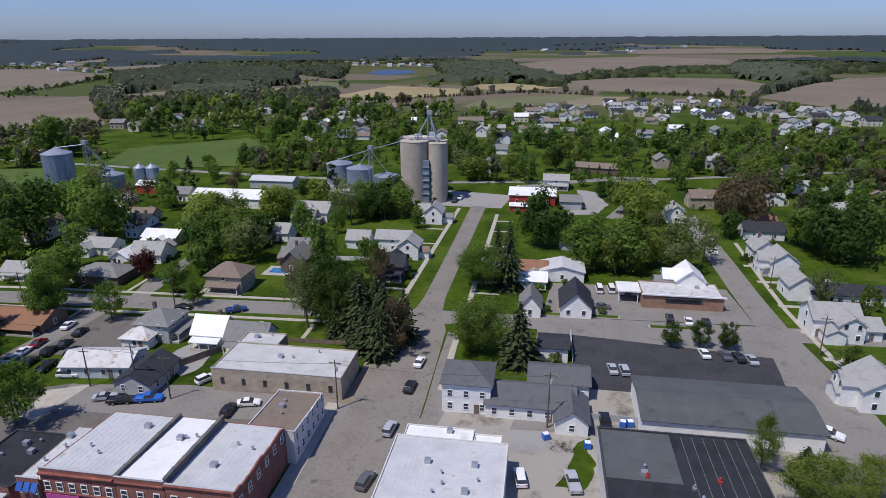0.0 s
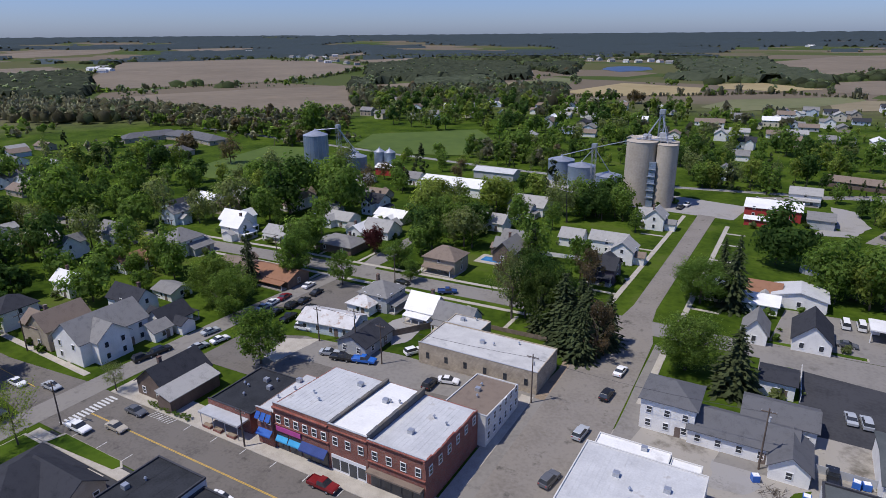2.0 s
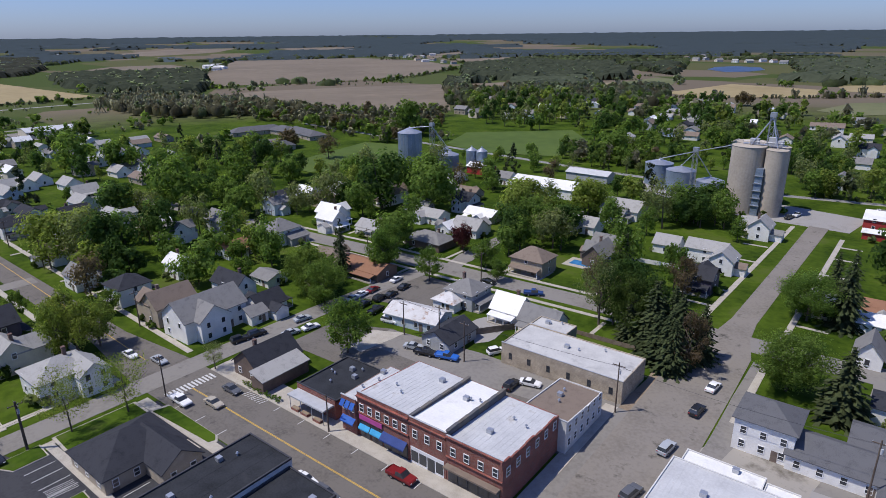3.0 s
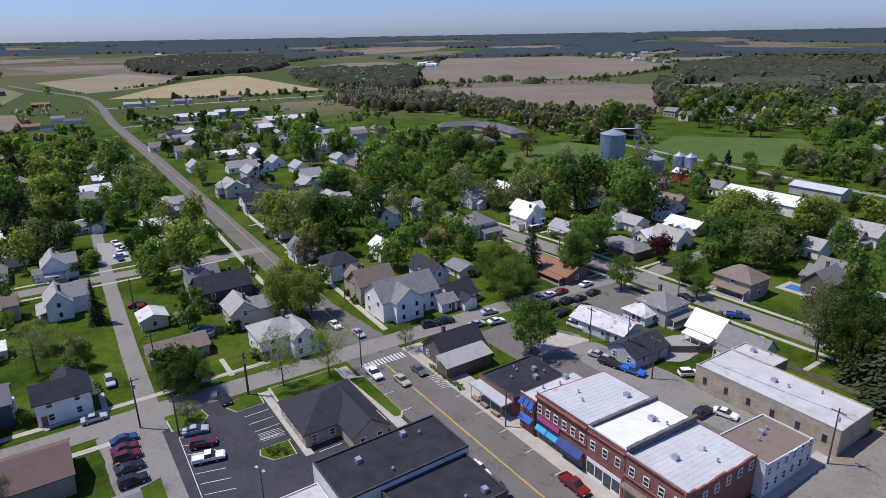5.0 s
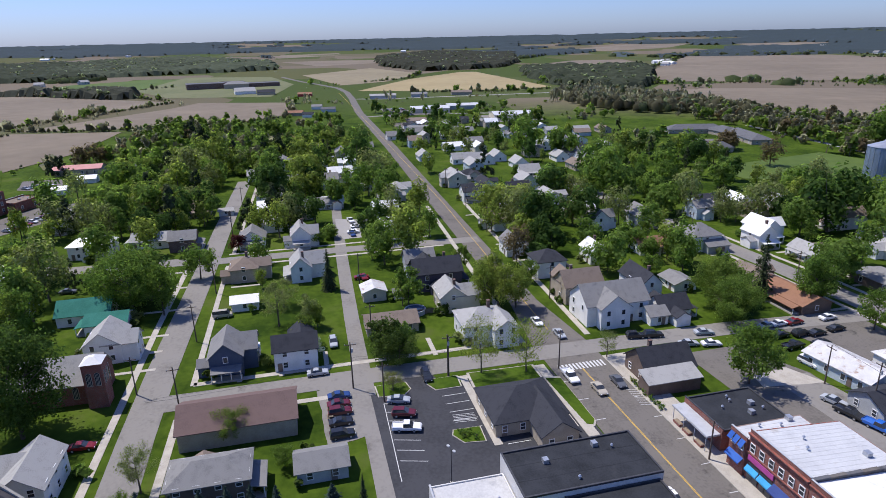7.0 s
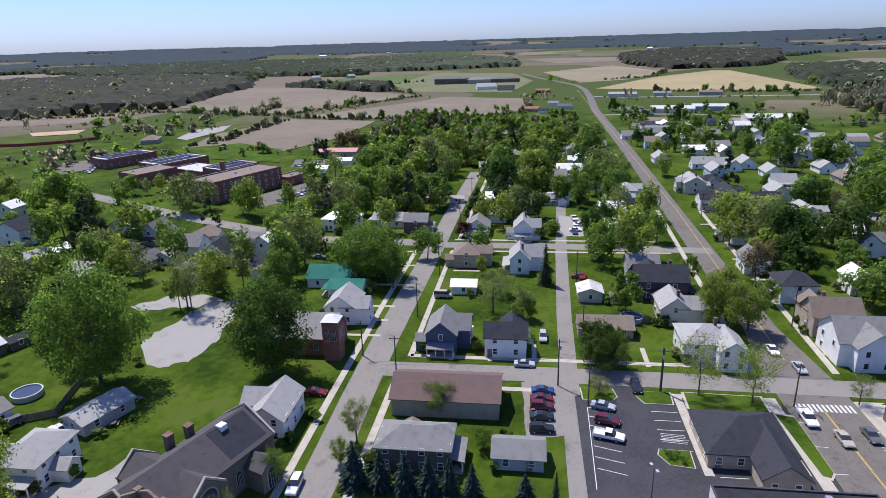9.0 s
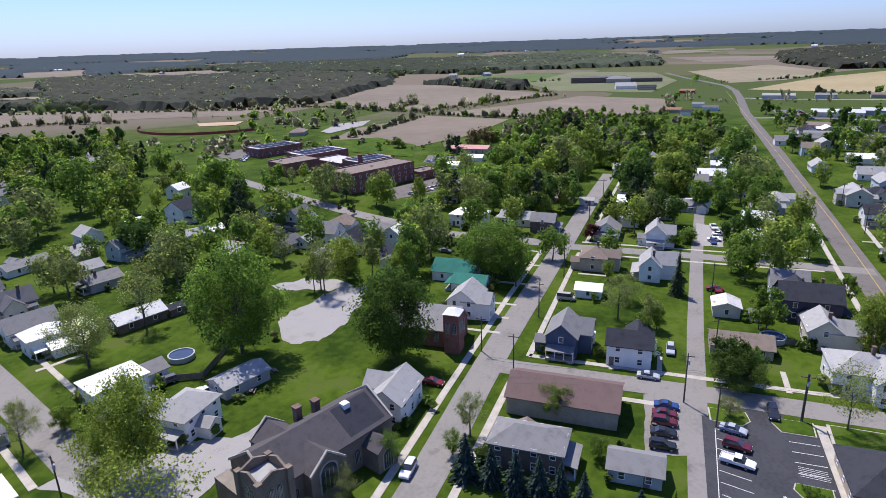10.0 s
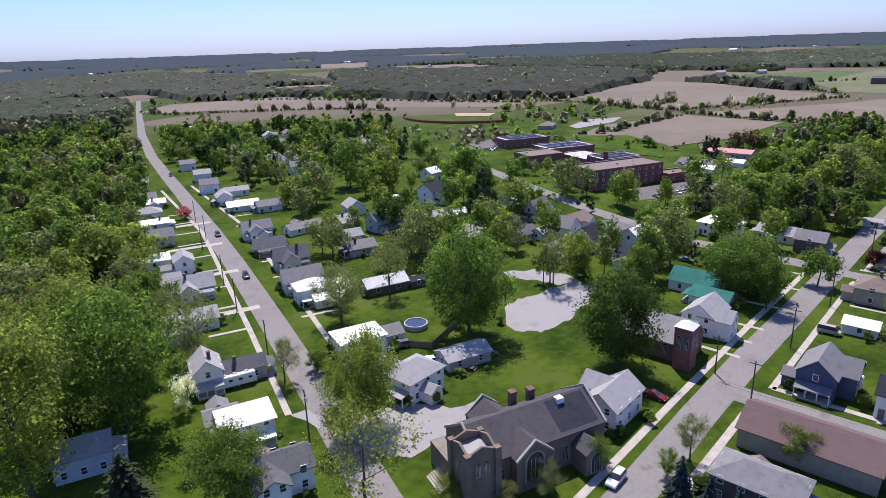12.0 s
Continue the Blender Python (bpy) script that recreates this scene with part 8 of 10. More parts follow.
for x, y in ((-5.6, 2.4), (5.2, 2.8), (1.0, 0.6)):
    bm = bmesh.new()
    box(bm, x - 0.3, y - 0.3, 5.06, x + 0.3, y + 0.3, 5.5)
    tube(bm, x, y, 5.5, 5.95, 0.2, 0.2, 8)
    part("roof_vent", bm, WALLS["red"] if x != 1.0 else STEEL, black, "faded red roof vent" if x != 1.0 else "")
bm = bmesh.new()
for i in range(6):
    box(bm, 1.5 + i * 1.8, -1.0, 5.052, 1.53 + i * 1.8, 14.0, 5.07)
part("lap_joint", bm, GREYTRIM, black)
house(36, 108.6, 0, 31, 15.3, 4.3, 1.2, "white", "steel", name="warehouse", windows=False, label="long white metal warehouse with grey low roof")
office = flat_block(29, 161.5, 50, 172, 4.2, "orangebrick", "rusty", label="low orange brick office with stained white flat roof", sides="s", seams=1.4, units=2, name="office_building")
bm = bmesh.new()
box(bm, -4.4, -5.33, 1.9, 4.6, -5.252, 3.2)
part("window", bm, GLASS, office, "long dark window band")
bm = bmesh.new()
box(bm, -4.6, -5.9, 3.25, 4.8, -5.26, 3.4)
part("hood", bm, DARKTRIM, office)
bm = bmesh.new()
box(bm, -10.9, -5.75, 3.95, 11.0, -5.32, 4.32)
part("fascia", bm, TRIM, office, "white overhanging roof edge")
canopy = root("canopy", 25.8, 167.6, 0, 0, "white flat drive-through canopy on posts beside the brick office", "canopy")
bm = bmesh.new()
box(bm, -3.1, -3.6, 3.3, 3.1, 3.6, 3.65)
part("roof", bm, ROOFS["white"], canopy)
for x in (-2.7, 2.4):
    for y in (-3.2, 3.2):
        bm = bmesh.new()
        box(bm, x - 0.1, y - 0.1, 0.03, x + 0.1, y + 0.1, 3.3)
        part("post", bm, TRIM, canopy)
flat_block(-82, 27.5, -71, 50.6, 5.6, "block", "tar", label="white block store with black flat roof", parapet=0.25, units=4, seams=3.5)
flat_block(-70.9, 34, -60, 50, 4.4, "darkbrick", "tar", parapet=0.25, label="low dark brick store with black flat roof", units=3)
flat_block(-80, 15, -71.5, 27.3, 3.4, "block", "flat", label="low block annexe with grey roof", units=2)
house(-135.8, 75.5, 90, 17, 10.5, 5.8, 3.9, "white", "grey", wing=(-2, 8, -2.6), label="large white two-storey hall with grey cross-gable roof", name="hall")
house(-129.6, 85, 90, 5, 6, 2.8, 1.6, "white", "grey", label="low white annexe of the hall with grey roof", name="hall_annexe")
house(-109.5, -15.5, 90, 21, 11, 4.0, 2.6, "tan", "maroon", windows=False, label="tan walled hall with long dull maroon gable roof", name="hall")
house(-99.5, 37.5, 90, 14, 12.5, 3.2, 3.3, "tan", "dark", hip=True, wing=(3.2, 7, -6), label="low office with charcoal hip roof and drive-through", name="office_building")
house(-106, 72, 90, 11.5, 8.5, 3.4, 3.4, "brown", "dark", chimney=-1, label="dark restaurant with gable roof and lean-to", name="restaurant")
lean = root("lean_to", -100, 70.5, 0, 0, "light metal lean-to roof in front of the restaurant", "lean-to")
bm = bmesh.new()
slab(bm, [(-1.8, -6.3, 4.3), (2.6, -6.3, 3.0), (2.6, 6.3, 3.0), (-1.8, 6.3, 4.3)], 0.15)
part("roof", bm, ROOFS["light"], lean)
bm = bmesh.new()
box(bm, -1.7, -6, 0, 2.2, 6, 2.85)
part("wall", bm, WALLS["brown"], lean)
house(-3, 275, 0, 20, 16, 4.5, 1.8, "red", "white", name="feed_store", label="red walled feed store with white metal roof")
house(-184, 268, 0, 14, 7, 4.0, 1.6, "red", "white", name="barn", windows=False, label="red barn with white metal roof beside grain bins")
house(13.5, 268, 0, 9, 13, 3.6, 1.4, "grey", "grey", name="shed", windows=False, label="grey shed with grey metal roof beside the feed store")
patch("pavement", [(10, 252), (24, 256), (30, 272), (26, 296), (18, 300), (19, 272)], GRAVEL, 0.05, "pale gravel yard beside the feed store", "yard", wobble=0.6)
house(-8, 258, 0, 8, 5, 2.6, 0.8, "red", "white", name="shed", windows=False, label="low bright red shed beside the feed store")


def shopfront(x0, x1, awn, mat, label, z=3.2, deep=1.3):
    """A ground-floor shop window band with an optional sloping awning over the pavement."""
    r = root("shopfront", (x0 + x1) / 2, 66.8, 0.17, 0, label, "shopfront")
    w = (x1 - x0) / 2
    bm = bmesh.new()
    box(bm, -w, -0.07, 0.02, w, -0.004, 3.3)
    part("surround", bm, TRIM if mat is TRIM else DARKTRIM, r)
    k = max(2, int((x1 - x0) / 1.7))
    for i in range(k):
        bm = bmesh.new()
        a = -w + 2 * w * i / k
        box(bm, a + 0.12, -0.11, 0.5 if i != k // 2 else 0.1, a + 2 * w / k - 0.12, -0.072, 2.6)
        part("pane" if i != k // 2 else "door", bm, GLASS, r)
    if awn:
        bm = bmesh.new()
        slab(bm, [(-w, -deep, z - deep * 0.5), (w, -deep, z - deep * 0.5), (w, -0.12, z + 0.35), (-w, -0.12, z + 0.35)], 0.06)
        box(bm, -w, -deep - 0.02, z - deep * 0.5 - 0.25, w, -deep + 0.03, z - deep * 0.5 - 0.01)
        part("awning", bm, mat, r)
    return r


shopfront(-76, -72.6, True, AWN_B, "shop window under a bright blue awning")
shopfront(-71.8, -69.2, True, SKYBLUE, "shop window under a sky blue awning", 2.5, 0.7)
shopfront(-69.0, -66.2, True, SKYBLUE, "shop window under a sky blue awning", 2.5, 0.7)
shopfront(-66, -60.3, True, AWN_N, "wide shop window under a navy awning")
shopfront(-59.6, -52.4, False, TRIM, "white framed shop window with centre door")
shopfront(-51.5, -41.4, False, DARKTRIM, "dark framed shop window with recessed door")
sign = root("shop_sign", -69, 66.7, 4.0, 0, "long magenta sign board over a shop", "sign")
bm = bmesh.new()
box(bm, -2.8, -0.15, 0, 2.8, -0.004, 0.95)
part("board", bm, MAGENTA, sign)
canopy = root("canopy", -46.5, 66.7, 3.4, 0, "dark flat canopy over the corner shop", "canopy")
bm = bmesh.new()
box(bm, -5.2, -1.2, 0, 5.2, -0.002, 0.3)
part("roof", bm, ROOFS["brown"], canopy)
for i in range(3):
    a = root("window_awning", -75.5 + 1.25 * i, 66.35, 6.1, 0, "small blue cloth window awning", "awning", "window awnings")
    bm = bmesh.new()
    slab(bm, [(-0.5, -0.8, -0.3), (0.5, -0.8, -0.3), (0.5, -0.02, 0.75), (-0.5, -0.02, 0.75)], 0.05)
    part("cloth", bm, AWN_B, a)
# stepped party walls over the roofs of the brick row
for x, z0, label in ((-51.95, 8.3, "grey rendered stepped party wall between two shop roofs"), (-59.95, 8.5, "low grey party wall between two shop roofs")):
    w = root("party_wall", x, 67.1, 0, 0, label, "wall")
    for k in range(6):
        bm = bmesh.new()
        top = z0 + (1.15 if x > -55 else 0.55) - 0.13 * k
        box(bm, -0.22, 2.9 * k, 7.2, 0.22, 2.9 * (k + 1) - 0.004, top)
        box(bm, -0.3, 2.9 * k, top + 0.003, 0.3, 2.9 * (k + 1) - 0.004, top + 0.1)
        part("step", bm, ASPHALT if k % 2 else ROOFS["slate"], w)
for k in range(7):
    c = root("parapet_block", -41.1, 67.6 + 2.45 * k, 8.1 - 0.14 * k, 0, "stepped brick coping block on the corner shop", "coping", "coping blocks")
    bm = bmesh.new()
    box(bm, -0.16, -1.2, -0.4, 0.16, 1.2, 0.55 if k % 3 == 0 else 0.28)
    part("block", bm, WALLS["brick"], c)
# flat canopy, planters and paving of the low brick shop
low = root("canopy", -84.5, 66.0, 3.1, 0, "flat grey canopy on steel posts before the low brick shop", "canopy")
bm = bmesh.new()
box(bm, -5.2, -1.6, 0, 5.2, 1.15, 0.35)
part("roof", bm, GREYTRIM, low)
for x in (-4.8, -1.6, 1.6, 4.8):
    bm = bmesh.new()
    tube(bm, x, -1.35, -2.93, -0.002, 0.07, 0.07, 6)
    part("post", bm, GREYTRIM, low)
for x in (-88.0, -85.2, -81.6):
    pl = root("planter", x, 64.9, 0.17, 0, "low red-brown brick planter on the pavement", "planter", "shop planters")
    bm = bmesh.new()
    box(bm, -1.0, -0.45, 0, 1.0, 0.45, 0.5)
    part("box", bm, WALLS["brick"], pl)
    bm = bmesh.new()
    box(bm, -0.85, -0.32, 0.503, 0.85, 0.32, 0.56)
    part("soil", bm, DIRT, pl)
# cornice and belt courses of the brick row
for x0, x1, z, d in ((-72.3, -60, 8.3, 0.35), (-72.3, -60, 4.9, 0.15), (-59.9, -52, 8.0, 0.15), (-51.9, -41, 8.4, 0.2), (-51.9, -41, 4.6, 0.15)):
    c = root("cornice", (x0 + x1) / 2, 66.8, z, 0, "projecting brick cornice along the shop front", "cornice")
    bm = bmesh.new()
    box(bm, -(x1 - x0) / 2, -d, 0, (x1 - x0) / 2, -0.003, 0.28)
    box(bm, -(x1 - x0) / 2, -d - 0.1, 0.283, (x1 - x0) / 2, -0.003, 0.45)
    part("moulding", bm, WALLS["brick"], c)


def silo(x, y, r, h, mat, cone, label):
    t = root("silo", x, y, 0, 0, label, "silo")
    bm = bmesh.new()
    tube(bm, 0, 0, 0, h, r, r, 36)
    part("body", bm, mat, t, smooth=False)
    bm = bmesh.new()
    tube(bm, 0, 0, h + 0.003, h + cone, r * 1.03, 0.4, 36)
    tube(bm, 0, 0, h + cone, h + cone + 0.6, 0.45, 0.3, 10)
    part("roof", bm, STEEL if cone > 1 else CONC_SILO, t)
    if mat is SILO_BLUE:
        for i in range(18):
            a = 2 * math.pi * i / 18
            bm = bmesh.new()
            box(bm, -0.06, -0.06, 0, 0.06, 0.06, h)
            o = part("stiffener", bm, STEEL, t)
            o.matrix_basis = pose(math.cos(a) * (r + 0.05), math.sin(a) * (r + 0.05), 0, 0, 0, math.degrees(a))
            if h < 15 and i > 8:
                break
    TAKEN.append((x, y, r + 2))
    return t


silo(-227.5, 261, 6.6, 19, SILO_BLUE, 2.6, "tall blue-grey corrugated steel grain silo with cone roof")
for sx, sy, sr, sh in ((-205, 268, 5, 8), (-196, 276, 3, 10), (-190, 277, 3, 10), (-212, 272, 4, 9), (-101, 300, 6.5, 10), (-88, 292, 6.5, 9.5), (-74, 290, 6, 6.5)):
    silo(sx, sy, sr, sh, SILO_BLUE, 1.8, "corrugated steel grain bin with cone roof")
silo(-55.8, 270, 6.3, 27, CONC_SILO, 0.2, "tall tan concrete grain elevator silo")
silo(-57.5, 283, 6.0, 26.6, CONC_SILO, 0.2, "tall tan concrete grain elevator silo behind the first")
silo(-45.2, 269, 4.0, 26.3, CONC_SILO, 0.2, "tall narrow tan concrete grain elevator silo")
silo(-46.0, 277.4, 4.0, 26.3, CONC_SILO, 0.2, "tall narrow tan concrete grain elevator silo behind")


def leg_tower(x, y, h, spouts, label):
    """A lattice bucket-elevator tower with spouts slanting down to the bins."""
    t = root("grain_conveyor", x, y, 0, 0, label, "grain conveyor")
    for sx in (-0.9, 0.9):
        for sy in (-0.9, 0.9):
            bm = bmesh.new()
            rod(bm, (sx, sy, 0), (sx, sy, h), 0.12, 0.12, 4)
            part("leg", bm, STEEL, t)
    bm = bmesh.new()
    for i in range(int(h / 2.5)):
        z = i * 2.5
        rod(bm, (-0.9, -0.9, z), (0.9, -0.9, z + 2.5), 0.06, 0.06, 3)
        rod(bm, (0.9, 0.9, z), (-0.9, 0.9, z + 2.5), 0.06, 0.06, 3)
        rod(bm, (-0.9, 0.9, z), (-0.9, -0.9, z + 2.5), 0.06, 0.06, 3)
        rod(bm, (0.9, -0.9, z), (0.9, 0.9, z + 2.5), 0.06, 0.06, 3)
    part("bracing", bm, STEEL, t)
    bm = bmesh.new()
    box(bm, -1.1, -1.1, h, 1.1, 1.1, h + 1.8)
    part("head", bm, STEEL, t)
    for q in spouts:
        bm = bmesh.new()
        rod(bm, (0, 0, h), q, 0.22, 0.22, 6)
        part("spout", bm, STEEL, t)


leg_tower(-80, 284, 20, [(-21, 16, 12), (-8, 8, 11.5), (6, 6, 8.5), (22, -8, 27)], "galvanized lattice grain leg with slanting spouts")
leg_tower(-214, 264, 23, [(-13, -3, 21.6), (9, 4, 10), (2, 8, 11)], "galvanized lattice grain leg with slanting spouts beside silos")
leg_tower(-49.5, 274, 38, [(-6, -4, 27), (4.2, -5, 26.5), (-7, 8, 27), (3.6, 3.4, 26.5)], "tall steel headhouse mast over the concrete elevator")
head = root("headhouse", -49.5, 272, 27.3, 0, "steel catwalk and machinery on top of the elevator", "headhouse")
bm = bmesh.new()
box(bm, -9, -1.2, 0, 6.5, 1.2, 0.25)
for i in range(11):
    rod(bm, (-9 + i * 1.5, -1.2, 0.25), (-9 + i * 1.5, -1.2, 1.3), 0.05, 0.05, 4)
rod(bm, (-9, -1.2, 1.3), (6.0, -1.2, 1.3), 0.05, 0.05, 4)
part("catwalk", bm, STEEL, head)
for dx, w, hh in ((-5, 1.6, 2.2), (1.5, 1.4, 3.2), (4.2, 1.2, 2.0)):
    bm = bmesh.new()
    box(bm, dx - w, -1.0, 0.26, dx + w, 1.4, hh)
    part("machine_box", bm, GREYTRIM, head)
gap = root("elevator_shaft", -49.6, 266, 0, 0, "blue-grey steel shaft between the concrete silos", "elevator shaft")
bm = bmesh.new()
box(bm, -1.5, -1.2, 0, 1.2, 1.6, 19)
part("shaft", bm, SILO_BLUE, gap)
for i in range(5):
    bm = bmesh.new()
    box(bm, -1.9, -1.7, 4 + 3 * i, 1.6, -1.21, 4.3 + 3 * i)
    part("landing", bm, STEEL, gap)

# ---------------------------------------------------------------- churches


def arched_window(parent, x, y, z, ang, w, h):
    m = pose(x, y, z, 0, 0, ang)
    ring = [(-w / 2, 0), (w / 2, 0)] + [(w / 2 * math.cos(a * math.pi / 8), h - w / 2 + w / 2 * math.sin(a * math.pi / 8)) for a in range(9)]
    bm = bmesh.new()
    prism(bm, [m @ Vector((a * 1.18, 0.02, b * 1.06 - 0.12)) for a, b in ring], [m @ Vector((a * 1.18, -0.08, b * 1.06 - 0.12)) for a, b in ring])
    f = part("window", bm, CONCRETE, parent)
    bm = bmesh.new()
    prism(bm, [m @ Vector((a, -0.075, b)) for a, b in ring], [m @ Vector((a, -0.10, b)) for a, b in ring])
    part("pane", bm, GLASS, f)
    for i in (-1, 0, 1):
        bm = bmesh.new()
        p = [m @ Vector((i * w / 4 - 0.04, -0.13, 0.05)), m @ Vector((i * w / 4 + 0.04, -0.13, 0.05)), m @ Vector((i * w / 4 + 0.04, -0.13, h - w / 3)), m @ Vector((i * w / 4 - 0.04, -0.13, h - w / 3))]
        q = [v + (m.to_3x3() @ Vector((0, 0.03, 0))) for v in p]
        prism(bm, p, q)
        part("mullion", bm, CONCRETE, f)


def big_church():
    r = root("church", -78.5, -53.4, 0, -21.5, "brown brick church with dull grey shingle roof and square tower", "church")
    L, W, E, R = 25, 12, 6.3, 3.6
    wm, rm = WALLS["churchbrick"], ROOFS["church"]
    bm = bmesh.new()
    gable_body(bm, L, W, E, R)
    part("wall", bm, wm, r)
    bm = bmesh.new()
    gable_roof(bm, L - 0.8, W, E, R, 0.3)
    part("roof", bm, rm, r)
    bm = bmesh.new()
    slab(bm, [(-11.4, 5.6, E + R + 0.13 - 3.36), (-3.4, 5.6, E + R + 0.13 - 3.36), (-3.4, 0.4, E + R + 0.13 - 0.24), (-11.4, 0.4, E + R + 0.13 - 0.24)][::-1], 0.02)
    part("roof_patch", bm, ROOFS["dark"], r, "darker newer shingles on the rear half of the roof")
    for sx in (-1, 1):
        bm = bmesh.new()
        for sy in (-1, 1):
            p = [(sx * L / 2 - 0.2, sy * (W / 2 + 0.3), E + 0.1), (sx * L / 2 + 0.2, sy * (W / 2 + 0.3), E + 0.1), (sx * L / 2 + 0.2, 0, E + R + 0.7), (sx * L / 2 - 0.2, 0, E + R + 0.7)]
            slab(bm, p if sy < 0 else p[::-1], 0.5)
        part("gable_coping", bm, CONCRETE, r)
    for ox, ww, reach, side in ((3.5, 7, 2.0, 1), (4, 7, 2.0, -1)):
        bm = bmesh.new()
        LL = reach + W / 2
        gable_body(bm, LL, ww, E - 0.3, 2.6, 0, ox, side * LL / 2, True)
        part("transept", bm, wm, r)
        bm = bmesh.new()
        gable_roof(bm, LL, ww, E - 0.3, 2.6, 0.05, ox, side * LL / 2, True)
        part("transept_roof", bm, rm, r)
        bm = bmesh.new()
        for sg in (-1, 1):
            p = [(ox + sg * (ww / 2 + 0.1), side * LL - 0.2, E - 0.1), (ox + sg * (ww / 2 + 0.1), side * LL + 0.2, E - 0.1), (ox, side * LL + 0.2, E + 2.9), (ox, side * LL - 0.2, E + 2.9)]
            slab(bm, p if sg > 0 else p[::-1], 0.4)
        part("gable_coping", bm, CONCRETE, r)
        arched_window(r, ox, side * LL, 1.8, 180 if side > 0 else 0, 3.2, 5.0)
    # square tower
    tx, ty, ts, th = 13.6, 6.0, 2.6, 11.0
    bm = bmesh.new()
    box(bm, tx - ts, ty - ts, 0, tx + ts, ty + ts, th - 1.2)
    for sx, sy in ((-1, -1), (1, -1), (1, 1), (-1, 1)):
        box(bm, tx + sx * ts - 0.5, ty + sy * ts - 0.5, 0, tx + sx * ts + 0.5, ty + sy * ts + 0.5, th)
    for k in range(4):
        a = k * 90
        m = Matrix.Translation((tx, ty, 0)) @ pose(0, 0, 0, 0, 0, a)
        ring = [(-ts + 0.4, th - 1.2), (ts - 0.4, th - 1.2), (ts - 0.4, th - 0.2), (0, th + 0.7), (-ts + 0.4, th - 0.2)]
        prism(bm, [m @ Vector((u, -ts + 0.35, v)) for u, v in ring][::-1], [m @ Vector((u, -ts - 0.05, v)) for u, v in ring][::-1])
    part("tower", bm, wm, r)
    bm = bmesh.new()
    box(bm, tx - ts + 0.36, ty - ts + 0.36, th - 1.195, tx + ts - 0.36, ty + ts - 0.36, th - 1.1)
    part("tower_roof", bm, ROOFS["light"], r)
    for ang, ox, oy in ((0, 0, -ts), (90, ts, 0), (180, 0, ts), (-90, -ts, 0)):
        for s in (-0.65, 0.65):
            d = Vector((s, 0, 0))
            d.rotate(Euler((0, 0, radians(ang))))
            arched_window(r, tx + ox + d.x, ty + oy + d.y, 6.6, ang, 0.9, 2.4)
    # entrance block, porch, chimneys, roof unit
    bm = bmesh.new()
    gable_body(bm, 4, 4.4, 4.2, 1.6, 0, -7.5, W / 2 + 2.0, True)
    part("porch", bm, wm, r)
    bm = bmesh.new()
    gable_roof(bm, 4, 4.4, 4.2, 1.6, 0.2, -7.5, W / 2 + 2.0, True)
    part("porch_roof", bm, rm, r)
    arched_window(r, -7.5, W / 2 + 4.0, 0.4, 180, 2.0, 3.6)
    bm = bmesh.new()
    box(bm, 12.6, -6, 0, 15.6, 3.3, 4.6)
    part("entrance_block", bm, wm, r)
    for cx, cy in ((-4.6, -5.4), (-1.2, -6.2)):
        bm = bmesh.new()
        box(bm, cx - 0.6, cy - 0.6, 4, cx + 0.6, cy + 0.6, 8.9)
        box(bm, cx - 0.72, cy - 0.72, 8.903, cx + 0.72, cy + 0.72, 9.2)
        part("chimney", bm, WALLS["darkbrick"], r)
    bm = bmesh.new()
    box(bm, -7, 0.2, 9.0, -5.6, 1.5, 10.1)
    part("roof_unit", bm, TRIM, r)
    bm = bmesh.new()
    for i in range(6):
        box(bm, 15.6 + 0.4 * i, -3, 0, 16.0 + 0.4 * i, 2, 1.2 - 0.2 * i)
    part("steps", bm, CONCRETE, r)
    for i in range(7):
        if abs(-10.5 + 3.2 * i - 3.5) > 4.2 and abs(-10.5 + 3.2 * i + 7.5) > 2.4:
            arched_window(r, -10.5 + 3.2 * i, W / 2, 1.4, 180, 1.1, 2.6)
    TAKEN.append((-78, -53, 16))


big_church()


def brick_church():
    r = root("church", -131.5, -52.5, 0, 90, "red brick church with light roof and white-capped tower", "church")
    L, W, E, R = 17, 9.5, 4.8, 4.2
    bm = bmesh.new()
    gable_body(bm, L, W, E, R)
    part("wall", bm, WALLS["brick"], r)
    bm = bmesh.new()
    gable_roof(bm, L, W, E, R)
    part("roof", bm, ROOFS["light"], r)
    bm = bmesh.new()
    box(bm, 6.4, -7.2, 0, 10.2, -3.4, 9.9)
    part("tower", bm, WALLS["brick"], r)
    bm = bmesh.new()
    prism(bm, [(6.2, -7.4, 9.903), (10.4, -7.4, 9.903), (10.4, -3.2, 9.903), (6.2, -3.2, 9.903)], [(7.8, -5.8, 11.0), (8.8, -5.8, 11.0), (8.8, -4.8, 11.0), (7.8, -4.8, 11.0)])
    part("tower_cap", bm, ROOFS["white"], r)
    for s in (-0.8, 0.8):
        arched_window(r, 10.2, -5.3 + s, 5.2, 90, 0.9, 2.8)
        arched_window(r, 8.3 + s, -7.2, 5.2, 0, 0.9, 2.8)
    arched_window(r, L / 2, 0.6, 1.5, 90, 2.6, 4.6)
    for i in range(4):
        arched_window(r, -6.5 + 3.4 * i, -W / 2, 1.4, 0, 1.0, 2.6)
    TAKEN.append((-131, -51, 11))


brick_church()

